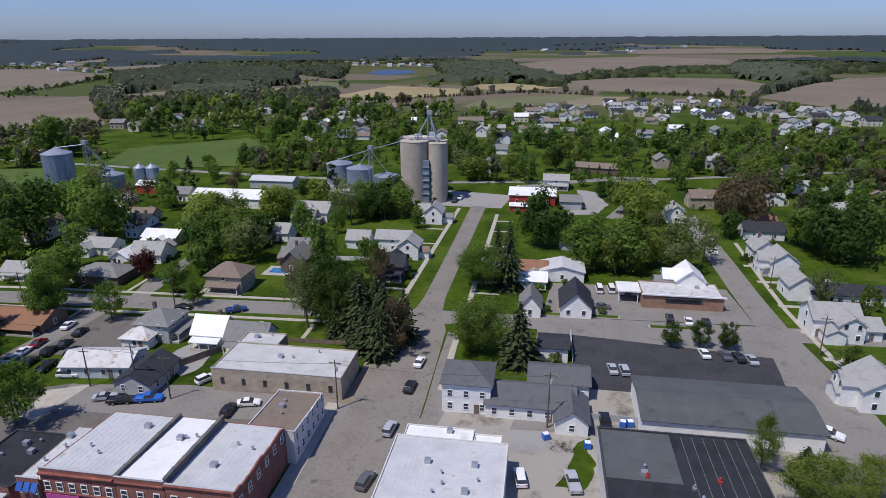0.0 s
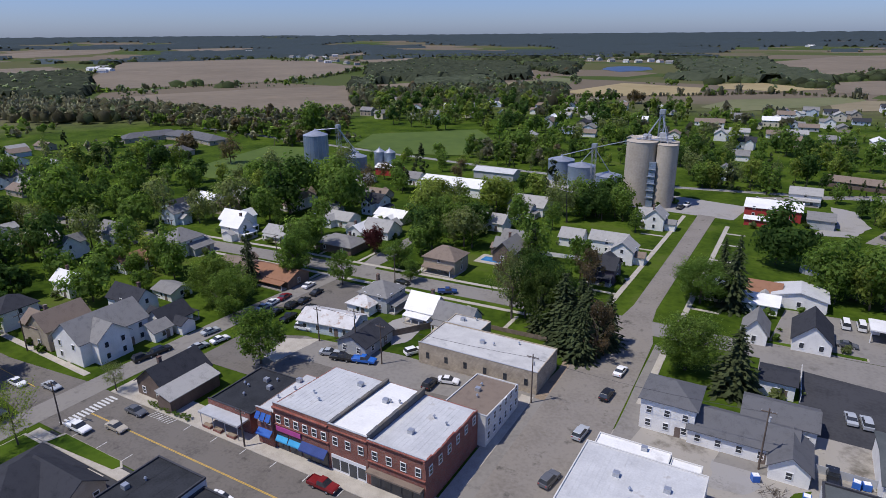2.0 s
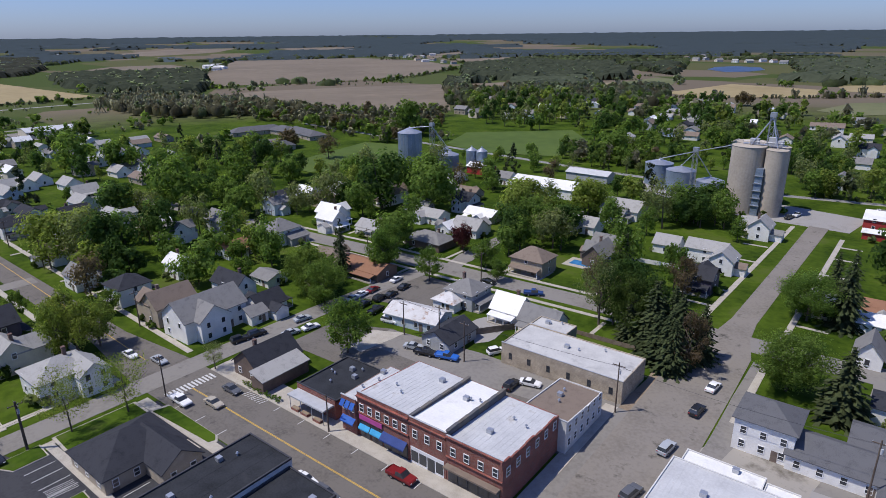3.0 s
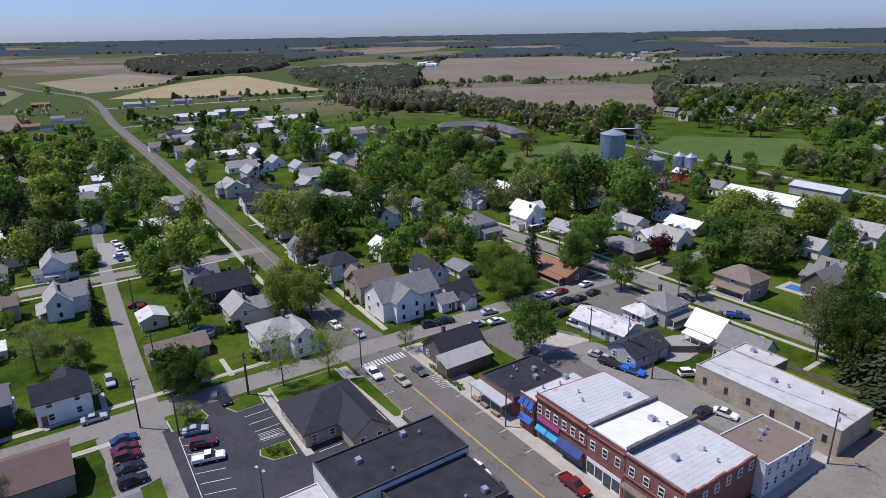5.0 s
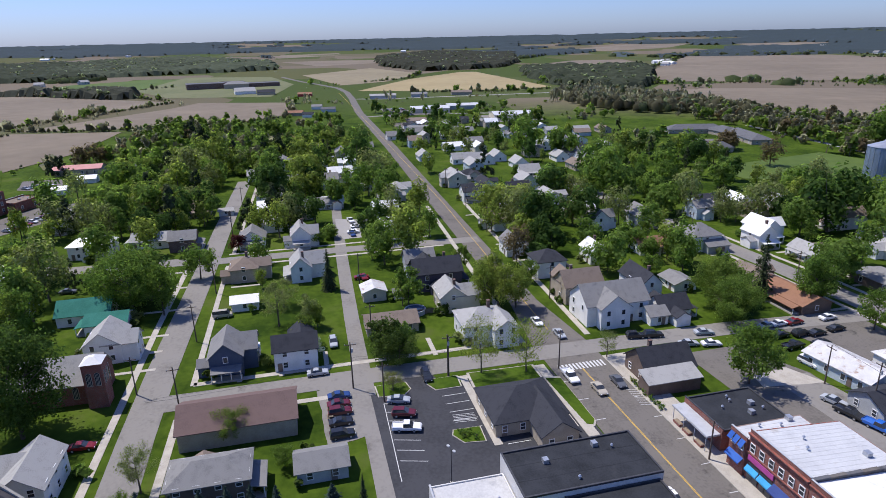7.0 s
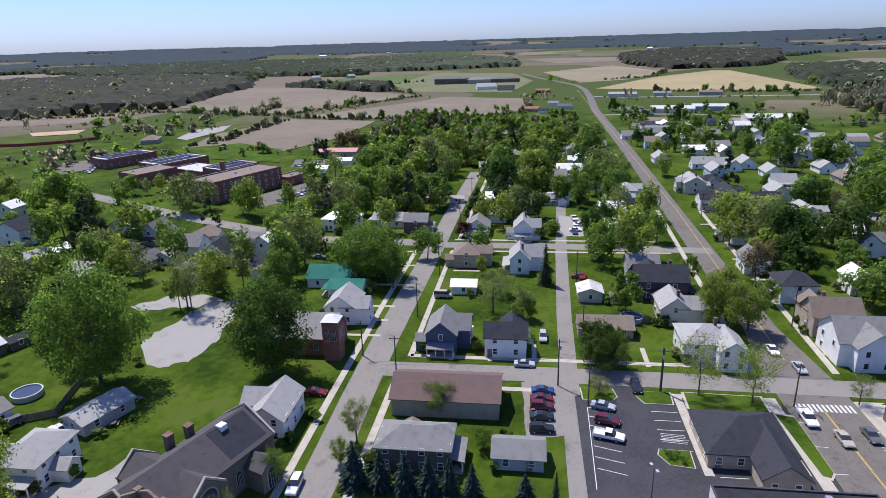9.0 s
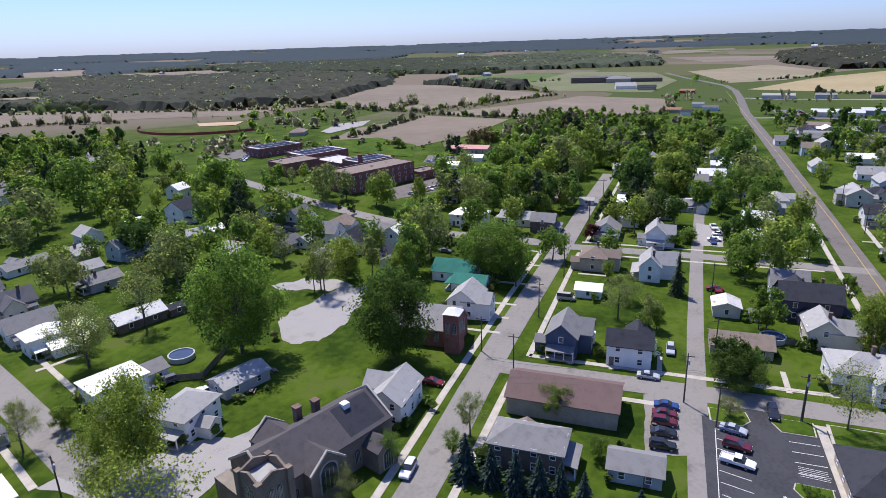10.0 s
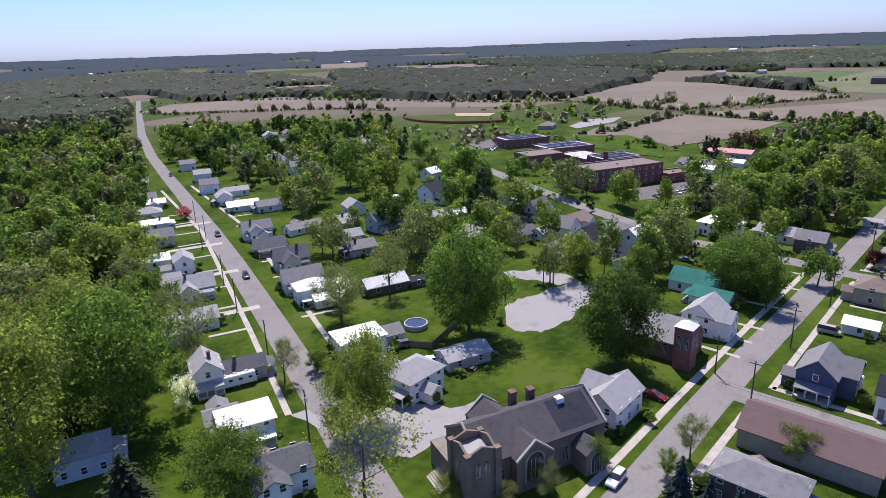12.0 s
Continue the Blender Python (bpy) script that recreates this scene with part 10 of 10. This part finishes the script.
def outer_houses():
    bm = bmesh.new()
    slots, mats = {}, []

    def paint(start, m):
        if m.name not in slots:
            slots[m.name] = len(mats)
            mats.append(m)
        bm.faces.ensure_lookup_table()
        for f in bm.faces[start:]:
            f.material_index = slots[m.name]

    for x, y, rot, L, W, eave, rise, wall, roof, wing in FAR_HOUSES:
        v0 = len(bm.verts)
        n = len(bm.faces)
        gable_body(bm, L, W, eave, rise)
        if wing:
            gable_body(bm, W / 2 + abs(wing[2]), wing[1], eave, rise * 0.7, 0, wing[0], math.copysign((W / 2 + abs(wing[2])) / 2, wing[2]), True)
        paint(n, WALLS[wall])
        n = len(bm.faces)
        gable_roof(bm, L, W, eave, rise)
        if wing:
            gable_roof(bm, W / 2 + abs(wing[2]), wing[1], eave, rise * 0.7, 0.4, wing[0], math.copysign((W / 2 + abs(wing[2])) / 2, wing[2]), True)
        paint(n, ROOFS[roof])
        n = len(bm.faces)
        for k in range(2 if eave > 4.4 else 1):
            for i in (-0.33, 0, 0.33):
                for s in (-1, 1):
                    box(bm, i * L - 0.5, s * W / 2 - 0.06, 0.9 + 2.75 * k, i * L + 0.5, s * W / 2 + 0.06, 2.3 + 2.75 * k)
            for s in (-1, 1):
                box(bm, s * L / 2 - 0.06, -0.5, 0.9 + 2.75 * k, s * L / 2 + 0.06, 0.5, 2.3 + 2.75 * k)
        paint(n, GLASS)
        bm.verts.ensure_lookup_table()
        bmesh.ops.transform(bm, matrix=pose(x, y, rise_at(x, y), 0, 0, rot), verts=bm.verts[v0:])
    ob = new("outer_houses", mesh_of("outer_houses", bm, *mats))
    tagged(ob, "white and grey houses of the outer streets", "houses", "", "stuff")


# ---------------------------------------------------------------- far woods, hedges and scattered country


def inside(poly_pts, x, y):
    c = False
    j = len(poly_pts) - 1
    for i in range(len(poly_pts)):
        (xi, yi), (xj, yj) = poly_pts[i], poly_pts[j]
        if (yi > y) != (yj > y) and x < (xj - xi) * (y - yi) / (yj - yi) + xi:
            c = not c
        j = i
    return c


def lump_body(rng, n, level):
    """Uneven unit lumps turned about the upright: n of them, and the faces of one."""
    bm = bmesh.new()
    bmesh.ops.create_icosphere(bm, subdivisions=level, radius=1.0)
    base = np.array([v.co[:] for v in bm.verts])
    tri = np.array([[v.index for v in f.verts] for f in bm.faces if f.calc_center_median().z > -0.25])
    bm.free()
    P = base[None] * rng.uniform(0.82, 1.18, (n, len(base), 1))
    a = rng.uniform(0, 6.28, n)[:, None]
    return np.stack([P[:, :, 0] * np.cos(a) - P[:, :, 1] * np.sin(a), P[:, :, 0] * np.sin(a) + P[:, :, 1] * np.cos(a), P[:, :, 2]], 2), tri


def crowns(name, spots, mat, label, cone=False, fill=2.7, thin=False):
    """Many far trees as one body: trunks, and leaf sprays (or upright twigs if thin) round clumps; spots are (x, y, height, radius, sprays)."""
    rng = np.random.RandomState(len(spots))
    S = np.array(spots, float)
    tris = []
    for k in sorted(set(S[:, 4].astype(int))):
        Q = S[S[:, 4].astype(int) == k]
        n = len(Q)
        m = max(5, min(22, k // 14))
        u = rng.normal(size=(n, m, 3))
        u /= np.linalg.norm(u, axis=2)[:, :, None]
        u *= rng.uniform(0.35, 0.88, (n, m, 1))
        if cone:
            v = rng.uniform(0, 1, (n, m)) ** 1.3
            a = rng.uniform(0, 6.28, (n, m))
            u = np.stack([np.cos(a) * (1 - v) * 0.8, np.sin(a) * (1 - v) * 0.8, v * 1.9 - 0.95], 2)
        at = np.arange(k) % m
        d = rng.normal(size=(n, k, 3)) + np.array([0, 0, 0.25])
        d /= np.linalg.norm(d, axis=2)[:, :, None]
        c = u[:, at] + d * rng.uniform(0.14, 0.42, (n, k, 1)) * (0.45 if cone else 1.0)
        nr = d + c * 0.8 + rng.normal(size=(n, k, 3)) * 0.30 + np.array([0, 0, 0.2])
        nr /= np.linalg.norm(nr, axis=2)[:, :, None]
        R, H = Q[:, 3][:, None], Q[:, 2][:, None]
        g = np.array([rise_at(x, y) for x, y in Q[:, :2]])[:, None]
        P = np.stack([Q[:, 0:1] + c[:, :, 0] * R, Q[:, 1:2] + c[:, :, 1] * R, g + H * 0.53 + c[:, :, 2] * H * 0.46], 2)
        size = (R * fill / math.sqrt(k) * rng.uniform(0.7, 1.3, (n, k)))[:, :, None] * (0.7 if cone else 1.0)
        t = np.cross(nr, rng.normal(size=(n, k, 3)))
        if thin:
            t = rng.normal(size=(n, k, 3)) * np.array([0.25, 0.25, 0.1]) + np.array([0, 0, 1.0])
        t /= np.linalg.norm(t, axis=2)[:, :, None]
        s = np.cross(nr, t) * (0.4 if thin else 1.0)
        t = t * (1.7 if thin else 1.0)
        tris.append(np.stack([P - t * size, P + t * size * 0.6 + s * size * 0.9, P + t * size * 0.6 - s * size * 0.9], 2).reshape(-1, 3))
    leaves = sum(len(q) for q in tris) // 3
    # three-sided tapering trunks
    near = S[S[:, 4] > 60]
    if len(near) and not cone:
        a = np.arange(3) * 2.094
        ring = np.stack([np.cos(a), np.sin(a)], 1)
        g = np.array([rise_at(x, y) for x, y in near[:, :2]])
        w = near[:, 2] * 0.022
        lean = rng.normal(size=(len(near), 2)) * 0.04 * near[:, 2:3]
        for i in range(3):
            b0, b1 = ring[i], ring[(i + 1) % 3]
            A0 = np.column_stack([near[:, 0] + b0[0] * w, near[:, 1] + b0[1] * w, g])
            A1 = np.column_stack([near[:, 0] + b1[0] * w, near[:, 1] + b1[1] * w, g])
            T = np.column_stack([near[:, 0] + lean[:, 0], near[:, 1] + lean[:, 1], g + near[:, 2] * 0.8])
            tris.append(np.stack([A0, A1, T], 1).reshape(-1, 3))
    V = np.concatenate(tris)
    me = bpy.data.meshes.new(name)
    me.from_pydata(V.tolist(), [], np.arange(len(V)).reshape(-1, 3).tolist())
    me.materials.append(mat)
    me.materials.append(BARK)
    me.polygons.foreach_set("material_index", [0] * leaves + [1] * (len(V) // 3 - leaves))
    return tagged(new(name, me), label, name, "", "stuff")


def lumps(name, spots, mat, label, sunk=0.45):
    """Very far tree crowns: uneven lumps, one a tree, in a closed canopy."""
    rng = np.random.RandomState(len(spots))
    S = np.array(spots, float)
    n = len(S)
    P, tri = lump_body(rng, n, 1)
    X = P[:, :, 0] * S[:, 3:4] + S[:, 0:1]
    Y = P[:, :, 1] * S[:, 3:4] + S[:, 1:2]
    g = np.array([rise_at(x, y) for x, y in S[:, :2]])[:, None]
    Z = g + S[:, 2:3] * (sunk + (1 - sunk) * P[:, :, 2])
    V = np.stack([X, Y, Z], 2).reshape(-1, 3)
    F = (tri[None] + (np.arange(n) * P.shape[1])[:, None, None]).reshape(-1, 3)
    me = bpy.data.meshes.new(name)
    me.from_pydata(V.tolist(), [], F.tolist())
    me.materials.append(mat)
    me.polygons.foreach_set("use_smooth", [True] * len(F))
    return tagged(new(name, me), label, "woods", "", "stuff")


def wood_sheet(kind, mat, label):
    """The uneven closed canopy of the woods beyond 850 m, crown by crown."""
    rng = random.Random(31 + kind)
    V, faces = [], []
    for dens, k, P in WOODS:
        if k != kind:
            continue
        xs, ys = [p[0] for p in P], [p[1] for p in P]
        far_off = math.hypot(sum(xs) / len(xs), sum(ys) / len(ys))
        step = 6.5 if far_off < 1300 else 9.5
        nx, ny = int((max(xs) - min(xs)) / step) + 2, int((max(ys) - min(ys)) / step) + 2
        first, wood = len(V), []
        for i in range(nx):
            for j in range(ny):
                x, y = min(xs) + step * (i + rng.uniform(-0.35, 0.35)), min(ys) + step * (j + rng.uniform(-0.35, 0.35))
                edge = 14 * noise.noise(Vector((x / 40, y / 40, 2.2)))
                ok = math.hypot(x, y) > 850 and inside(P, x + edge, y - edge) and not any(inside(F, x, y) for F in FIELDS) and not near_line(x, y, 12)
                wood.append(ok)
                h = 9.5 + 3.0 * noise.noise(Vector((x / 60, y / 60, 4.1))) + 5.0 * noise.noise(Vector((x / (2.6 * step), y / (2.6 * step), 8.3))) + rng.uniform(-1.6, 1.6)
                V.append((x, y, rise_at(x, y) + (h if ok else -0.4)))
        for i in range(nx - 1):
            for j in range(ny - 1):
                ring = [i * ny + j, (i + 1) * ny + j, (i + 1) * ny + j + 1, i * ny + j + 1]
                if sum(wood[c] for c in ring) >= 2:
                    faces.append([first + c for c in ring])
    me = bpy.data.meshes.new("woods")
    me.from_pydata(V, [], faces)
    me.materials.append(mat)
    tagged(new("woods", me), label, "woods", "", "stuff")


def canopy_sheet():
    """The closed canopy of the most distant woods, haze blue in its colour, with its gaps of open land, out to the
    horizon.
    """
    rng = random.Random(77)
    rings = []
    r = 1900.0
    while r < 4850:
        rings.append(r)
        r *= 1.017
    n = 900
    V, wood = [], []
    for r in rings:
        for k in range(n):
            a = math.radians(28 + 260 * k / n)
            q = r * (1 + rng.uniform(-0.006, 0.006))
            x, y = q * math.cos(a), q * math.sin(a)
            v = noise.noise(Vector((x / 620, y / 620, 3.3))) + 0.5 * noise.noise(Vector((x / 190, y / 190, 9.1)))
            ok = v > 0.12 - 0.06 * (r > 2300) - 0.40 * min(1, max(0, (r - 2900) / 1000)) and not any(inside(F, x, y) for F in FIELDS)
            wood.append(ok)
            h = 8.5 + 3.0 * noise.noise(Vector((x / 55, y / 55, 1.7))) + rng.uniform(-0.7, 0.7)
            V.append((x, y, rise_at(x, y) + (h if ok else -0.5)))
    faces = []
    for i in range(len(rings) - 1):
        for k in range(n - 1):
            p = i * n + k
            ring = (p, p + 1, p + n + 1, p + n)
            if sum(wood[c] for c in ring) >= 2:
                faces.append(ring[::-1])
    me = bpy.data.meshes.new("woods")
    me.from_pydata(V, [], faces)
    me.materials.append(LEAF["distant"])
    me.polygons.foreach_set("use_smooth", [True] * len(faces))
    tagged(new("woods", me), "distant woodland with haze-blue leaf colour, spreading to the horizon", "woods", "", "stuff")


# ---------------------------------------------------------------- further houses and street trees
rng = random.Random(21)


def near_line(x, y, d):
    for P in LINES:
        for (x0, y0), (x1, y1) in zip(P, P[1:]):
            l2 = (x1 - x0) ** 2 + (y1 - y0) ** 2
            t = max(0, min(1, ((x - x0) * (x1 - x0) + (y - y0) * (y1 - y0)) / l2))
            if (x - x0 - t * (x1 - x0)) ** 2 + (y - y0 - t * (y1 - y0)) ** 2 < d * d:
                return True
    return False


def free(x, y, r, d=6.0):
    return all((x - a) ** 2 + (y - b) ** 2 > (r + c) ** 2 for a, b, c in TAKEN) and not near_line(x, y, d + 0.7 * r) and not any(inside(F, x, y) for F in FIELDS)


def suburb(P, n, rot, two=0.35, spacing=8.0):
    xs, ys = [p[0] for p in P], [p[1] for p in P]
    made = 0
    for _ in range(n * 30):
        x, y = rng.uniform(min(xs), max(xs)), rng.uniform(min(ys), max(ys))
        if not inside(P, x, y) or not free(x, y, spacing, 9):
            continue
        tall = rng.random() < two
        L, W = rng.uniform(9, 14), rng.uniform(7, 9.5)
        house(round(x, 1), round(y, 1), rot + rng.choice((0, 90)), round(L, 1), round(W, 1), 5.0 if tall else 3.1, 2.6 if tall else 2.2, rng.choice(("white", "white", "white", "cream", "grey", "tan", "pale")),
              rng.choice(("grey", "grey", "light", "light", "brown", "dark", "white")), hip=rng.random() < 0.25, wing=(rng.uniform(-2, 2), 5, rng.choice((-3, 3))) if rng.random() < 0.5 else None)
        made += 1
        if made >= n:
            return


suburb([(-60, 440), (20, 430), (150, 470), (290, 560), (290, 640), (150, 740), (20, 690), (-70, 600)], 75, 5, 0.5, 7)
suburb([(-460, 560), (-300, 430), (-190, 410), (-90, 400), (-70, 440), (-90, 640), (-160, 670), (-310, 650)], 42, 5)
suburb([(-300, 70), (-500, 75), (-530, 150), (-430, 230), (-290, 160)], 30, 0)
suburb([(-330, -20), (-230, -20), (-225, 50), (-330, 52)], 10, 0)
suburb([(-240, -290), (-190, -330), (-180, -450), (-260, -580), (-400, -430), (-300, -300)], 30, -21)
suburb([(-250, -40), (-225, -130), (-150, -220), (-140, -180), (-170, -120), (-180, -45)], 12, -5)
suburb([(70, 200), (60, 400), (160, 420), (180, 220)], 16, 5)
suburb([(-300, 60), (-220, 68), (-220, 130), (-300, 125)], 10, 0)
suburb([(-260, 145), (-120, 150), (-125, 250), (-250, 240)], 12, 0)
suburb([(-240, 0), (-320, 0), (-420, -60), (-400, 40), (-320, 52)], 8, 0)


def shade_trees(P, n, kinds, hmin=8, hmax=15, gap=2.2, d=5.5):
    xs, ys = [p[0] for p in P], [p[1] for p in P]
    made = 0
    for _ in range(n * 25):
        x, y = rng.uniform(min(xs), max(xs)), rng.uniform(min(ys), max(ys))
        if not inside(P, x, y) or not free(x, y, gap, d):
            continue
        h = rng.uniform(hmin, hmax)
        tree(round(x, 1), round(y, 1), round(h, 1), round(h * rng.uniform(0.28, 0.40), 1), rng.choice(kinds))
        made += 1
        if made >= n:
            return


MIX = ("far_green", "far_green", "far_yellow", "far_olive", "far_green", "conifer", "far_green", "dark", "russet")
OUTER_MIX = ("far_green", "dark", "far_yellow", "far_olive", "far_green", "conifer", "dark", "far_green", "far_olive", "far_yellow")
OUT = ("far_green", "far_green", "far_yellow", "far_olive", "far_green", "conifer", "dark", "far_yellow", "far_olive")
shade_trees([(-440, -20), (-215, -20), (-215, 52), (-440, 56)], 85, OUTER_MIX, 10, 19)
shade_trees([(-215, 66), (-440, 72), (-440, 220), (-300, 240), (-215, 130)], 52, OUTER_MIX, 7, 15)
shade_trees([(-215, 60), (-135, 68), (-120, 140), (-215, 136)], 13, MIX, 8, 16)
shade_trees([(-215, -15), (-130, -18), (-130, 45), (-215, 50)], 9, MIX, 6, 12)
shade_trees([(-250, 150), (-40, 155), (-36, 258), (-120, 280), (-250, 250)], 46, MIX, 9, 18)
shade_trees([(44, 196), (56, 196), (54, 290), (20, 290)], 7, OUTER_MIX, 8, 14)
shade_trees([(72, 150), (190, 160), (200, 440), (60, 440)], 84, OUTER_MIX, 9, 17, 1.2)
shade_trees([(-60, 305), (60, 305), (160, 470), (-80, 440)], 112, OUTER_MIX, 9, 18, 1.2)
shade_trees([(-70, 440), (290, 560), (330, 640), (150, 760), (-90, 640)], 90, OUT, 5, 9, 1.0)
shade_trees([(-460, 560), (-300, 430), (-190, 400), (-60, 400), (-70, 440), (-90, 640), (-310, 660)], 280, OUTER_MIX, 9, 18, 1.2)
shade_trees([(-250, 270), (-120, 290), (-90, 330), (-60, 400), (-170, 395), (-190, 320)], 60, OUT, 6, 12)
shade_trees([(-330, 74), (-640, 80), (-600, 190), (-440, 215), (-330, 150)], 70, OUTER_MIX, 8, 15, 1.6)
LEAFY = ("far_green", "far_yellow", "far_olive", "far_green", "far_yellow")
shade_trees([(-240, -45), (-150, -45), (-150, -70), (-110, -150), (-150, -250), (-290, -290), (-300, -180)], 72, LEAFY, 9, 19)
shade_trees([(-190, -280), (-180, -450), (-260, -580), (-400, -430), (-300, -290)], 200, OUTER_MIX, 10, 19)
shade_trees([(-440, -25), (-240, -30), (-250, -110), (-330, -100), (-420, -60)], 95, OUTER_MIX, 9, 19)
shade_trees([(-60, -130), (-100, -250), (-140, -350), (-60, -380), (20, -200), (-20, -120)], 110, ("green", "yellow", "olive", "far_green", "green"), 10, 19, 1.0)
shade_trees([(-140, -350), (-190, -490), (-260, -700), (-130, -640), (-40, -400)], 160, OUT, 9, 19)
shade_trees([(-330, 120), (-260, 150), (-260, 240), (-340, 235), (-420, 230)], 34, OUTER_MIX, 9, 19)
rng = random.Random(5)
groups = {0: [], 1: [], 2: [], 3: []}
deep = {0: [], 1: [], 2: []}
for dens, kind, P in WOODS:
    xs, ys = [p[0] for p in P], [p[1] for p in P]
    area = abs(sum(P[i - 1][0] * P[i][1] - P[i][0] * P[i - 1][1] for i in range(len(P)))) / 2
    mean = math.hypot(sum(xs) / len(xs), sum(ys) / len(ys))
    big = 1.0 if mean < 700 else min(2.6, mean / 700)
    n = min(int(area * dens * 1.3 / big ** 2), 1800)
    made = 0
    for _ in range(n * 6):
        x, y = rng.uniform(min(xs), max(xs)), rng.uniform(min(ys), max(ys))
        if not inside(P, x, y) or any(inside(F, x, y) for F in FIELDS) or near_line(x, y, 11):
            continue
        d = math.hypot(x, y)
        if d < 380 and not free(x, y, 2.5):
            continue
        k = kind if rng.random() < 0.72 else 1 - kind
        if rng.random() < 0.06:
            k = 2
        h, r = rng.uniform(8, 14), rng.uniform(3.4, 5.6)
        # green woods past 600 m take the leaf colour with haze mixed in
        if d < 850 or rng.random() < 0.3:
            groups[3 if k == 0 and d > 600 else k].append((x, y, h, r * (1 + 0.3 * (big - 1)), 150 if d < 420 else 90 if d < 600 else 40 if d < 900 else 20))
        if 600 < d < 850:
            deep[k].append((x, y, h * 0.9, r * big * 1.1))
        made += 1
        if made >= n:
            break
for P in HEDGES:
    for (x0, y0), (x1, y1) in zip(P, P[1:]):
        d = math.hypot(x1 - x0, y1 - y0)
        step = 3.0 if math.hypot(x0, y0) < 900 else 6.0
        count = max(1, int(d / step))
        for i in range(count):
            t = (i + rng.random()) / count
            x, y = x0 + (x1 - x0) * t + rng.gauss(0, 1.5), y0 + (y1 - y0) * t + rng.gauss(0, 1.5)
            h = rng.uniform(2, 4.5) if rng.random() < 0.82 else rng.uniform(5, 11)
            groups[rng.choice((0, 1, 1))].append((x, y, h, h * rng.uniform(0.38, 0.6), 24))
            deep[1].append((x, y, h * 0.8, h * 0.4))
# scrub and young growth over the rough land round the town
for _ in range(9000):
    r, a = rng.uniform(430, 1150), rng.uniform(math.radians(60), math.radians(255))
    x, y = r * math.cos(a), r * math.sin(a)
    if noise.noise(Vector((x / 90, y / 90, 5.7))) < 0.12 or any(inside(F, x, y) for F in FIELDS) or near_line(x, y, 9) or not all((x - p) ** 2 + (y - q) ** 2 > (c + 2) ** 2 for p, q, c in TAKEN):
        continue
    h = rng.uniform(1.5, 4.0) if rng.random() < 0.75 else rng.uniform(5, 11)
    groups[rng.choice((0, 1, 1, 1, 0))].append((x, y, h, h * rng.uniform(0.4, 0.7), 22))
# shrubs along the house walls
shrubs = {"green": [], "dark": [], "olive": []}
for p, q, c in TAKEN:
    if math.hypot(p, q) > 330 or c > 9 or (p > -118 and 5 < q < 128):
        continue
    for _ in range(rng.randint(2, 5)):
        a = rng.uniform(0, 6.28)
        x, y = p + math.cos(a) * (c + 0.3), q + math.sin(a) * (c + 0.3)
        if near_line(x, y, 6.5) or not all((x - e) ** 2 + (y - f) ** 2 > (g - 1.2) ** 2 for e, f, g in TAKEN):
            continue
        h = rng.uniform(1.0, 3.2)
        shrubs[rng.choice(("green", "dark", "olive"))].append((x, y, h, h * rng.uniform(0.45, 0.75), 56))
# the wide country beyond: woods where a slow noise says so
far = []
for _ in range(26000):
    r = 950 + 1150 * rng.random() ** 0.8
    a = rng.uniform(math.radians(30), math.radians(285))
    x, y = r * math.cos(a), r * math.sin(a)
    v = noise.noise(Vector((x / 620, y / 620, 3.3))) + 0.5 * noise.noise(Vector((x / 190, y / 190, 9.1)))
    if v < 0.10 or any(inside(F, x, y) for F in FIELDS) or near_line(x, y, 14):
        continue
    if r < 2100:
        far.append((x, y, rng.uniform(7, 11), rng.uniform(7, 14)))
for leaf, spots in FAR_TREES.items():
    crowns("woods", spots, LEAF[leaf], f"joined {leaf} shade trees of the outer town", leaf == "conifer", 3.2 if leaf in ("conifer", "dark") else 2.3 if leaf in ("olive", "russet") else 2.9)
for leaf, spots in shrubs.items():
    crowns("shrubs", spots, LEAF[leaf], f"{leaf} garden shrubs along the house walls", fill=3.0)
crowns("woods", groups[0], LEAF["green"], "leafy green woods and shade trees far off")
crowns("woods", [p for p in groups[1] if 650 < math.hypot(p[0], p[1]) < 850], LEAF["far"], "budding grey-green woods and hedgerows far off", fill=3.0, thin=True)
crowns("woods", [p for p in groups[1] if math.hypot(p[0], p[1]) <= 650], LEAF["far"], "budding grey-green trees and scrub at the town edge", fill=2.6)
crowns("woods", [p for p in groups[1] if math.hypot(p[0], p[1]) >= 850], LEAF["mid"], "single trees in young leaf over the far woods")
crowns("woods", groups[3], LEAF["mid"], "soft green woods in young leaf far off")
crowns("woods", groups[2], LEAF["russet"], "russet budding trees among the far woods")
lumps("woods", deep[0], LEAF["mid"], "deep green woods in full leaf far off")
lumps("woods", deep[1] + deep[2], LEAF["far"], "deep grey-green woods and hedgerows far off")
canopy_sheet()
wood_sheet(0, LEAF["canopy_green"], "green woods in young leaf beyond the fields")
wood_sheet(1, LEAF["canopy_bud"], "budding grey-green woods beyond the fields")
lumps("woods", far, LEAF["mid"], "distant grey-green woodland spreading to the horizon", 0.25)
for x, y in FARMS:
    FAR_HOUSES.append((x, y, rng.uniform(0, 180), rng.uniform(18, 34), rng.uniform(10, 14), 5.0, 3.0, "white", rng.choice(("white", "light", "white")), None))
for x, y in ESTATE:
    FAR_HOUSES.append((x, y, rng.uniform(0, 180), rng.uniform(13, 19), rng.uniform(9, 12), 5.0, 3.2, rng.choice(("white", "cream", "grey")), rng.choice(("grey", "light", "brown")), None))
outer_houses()
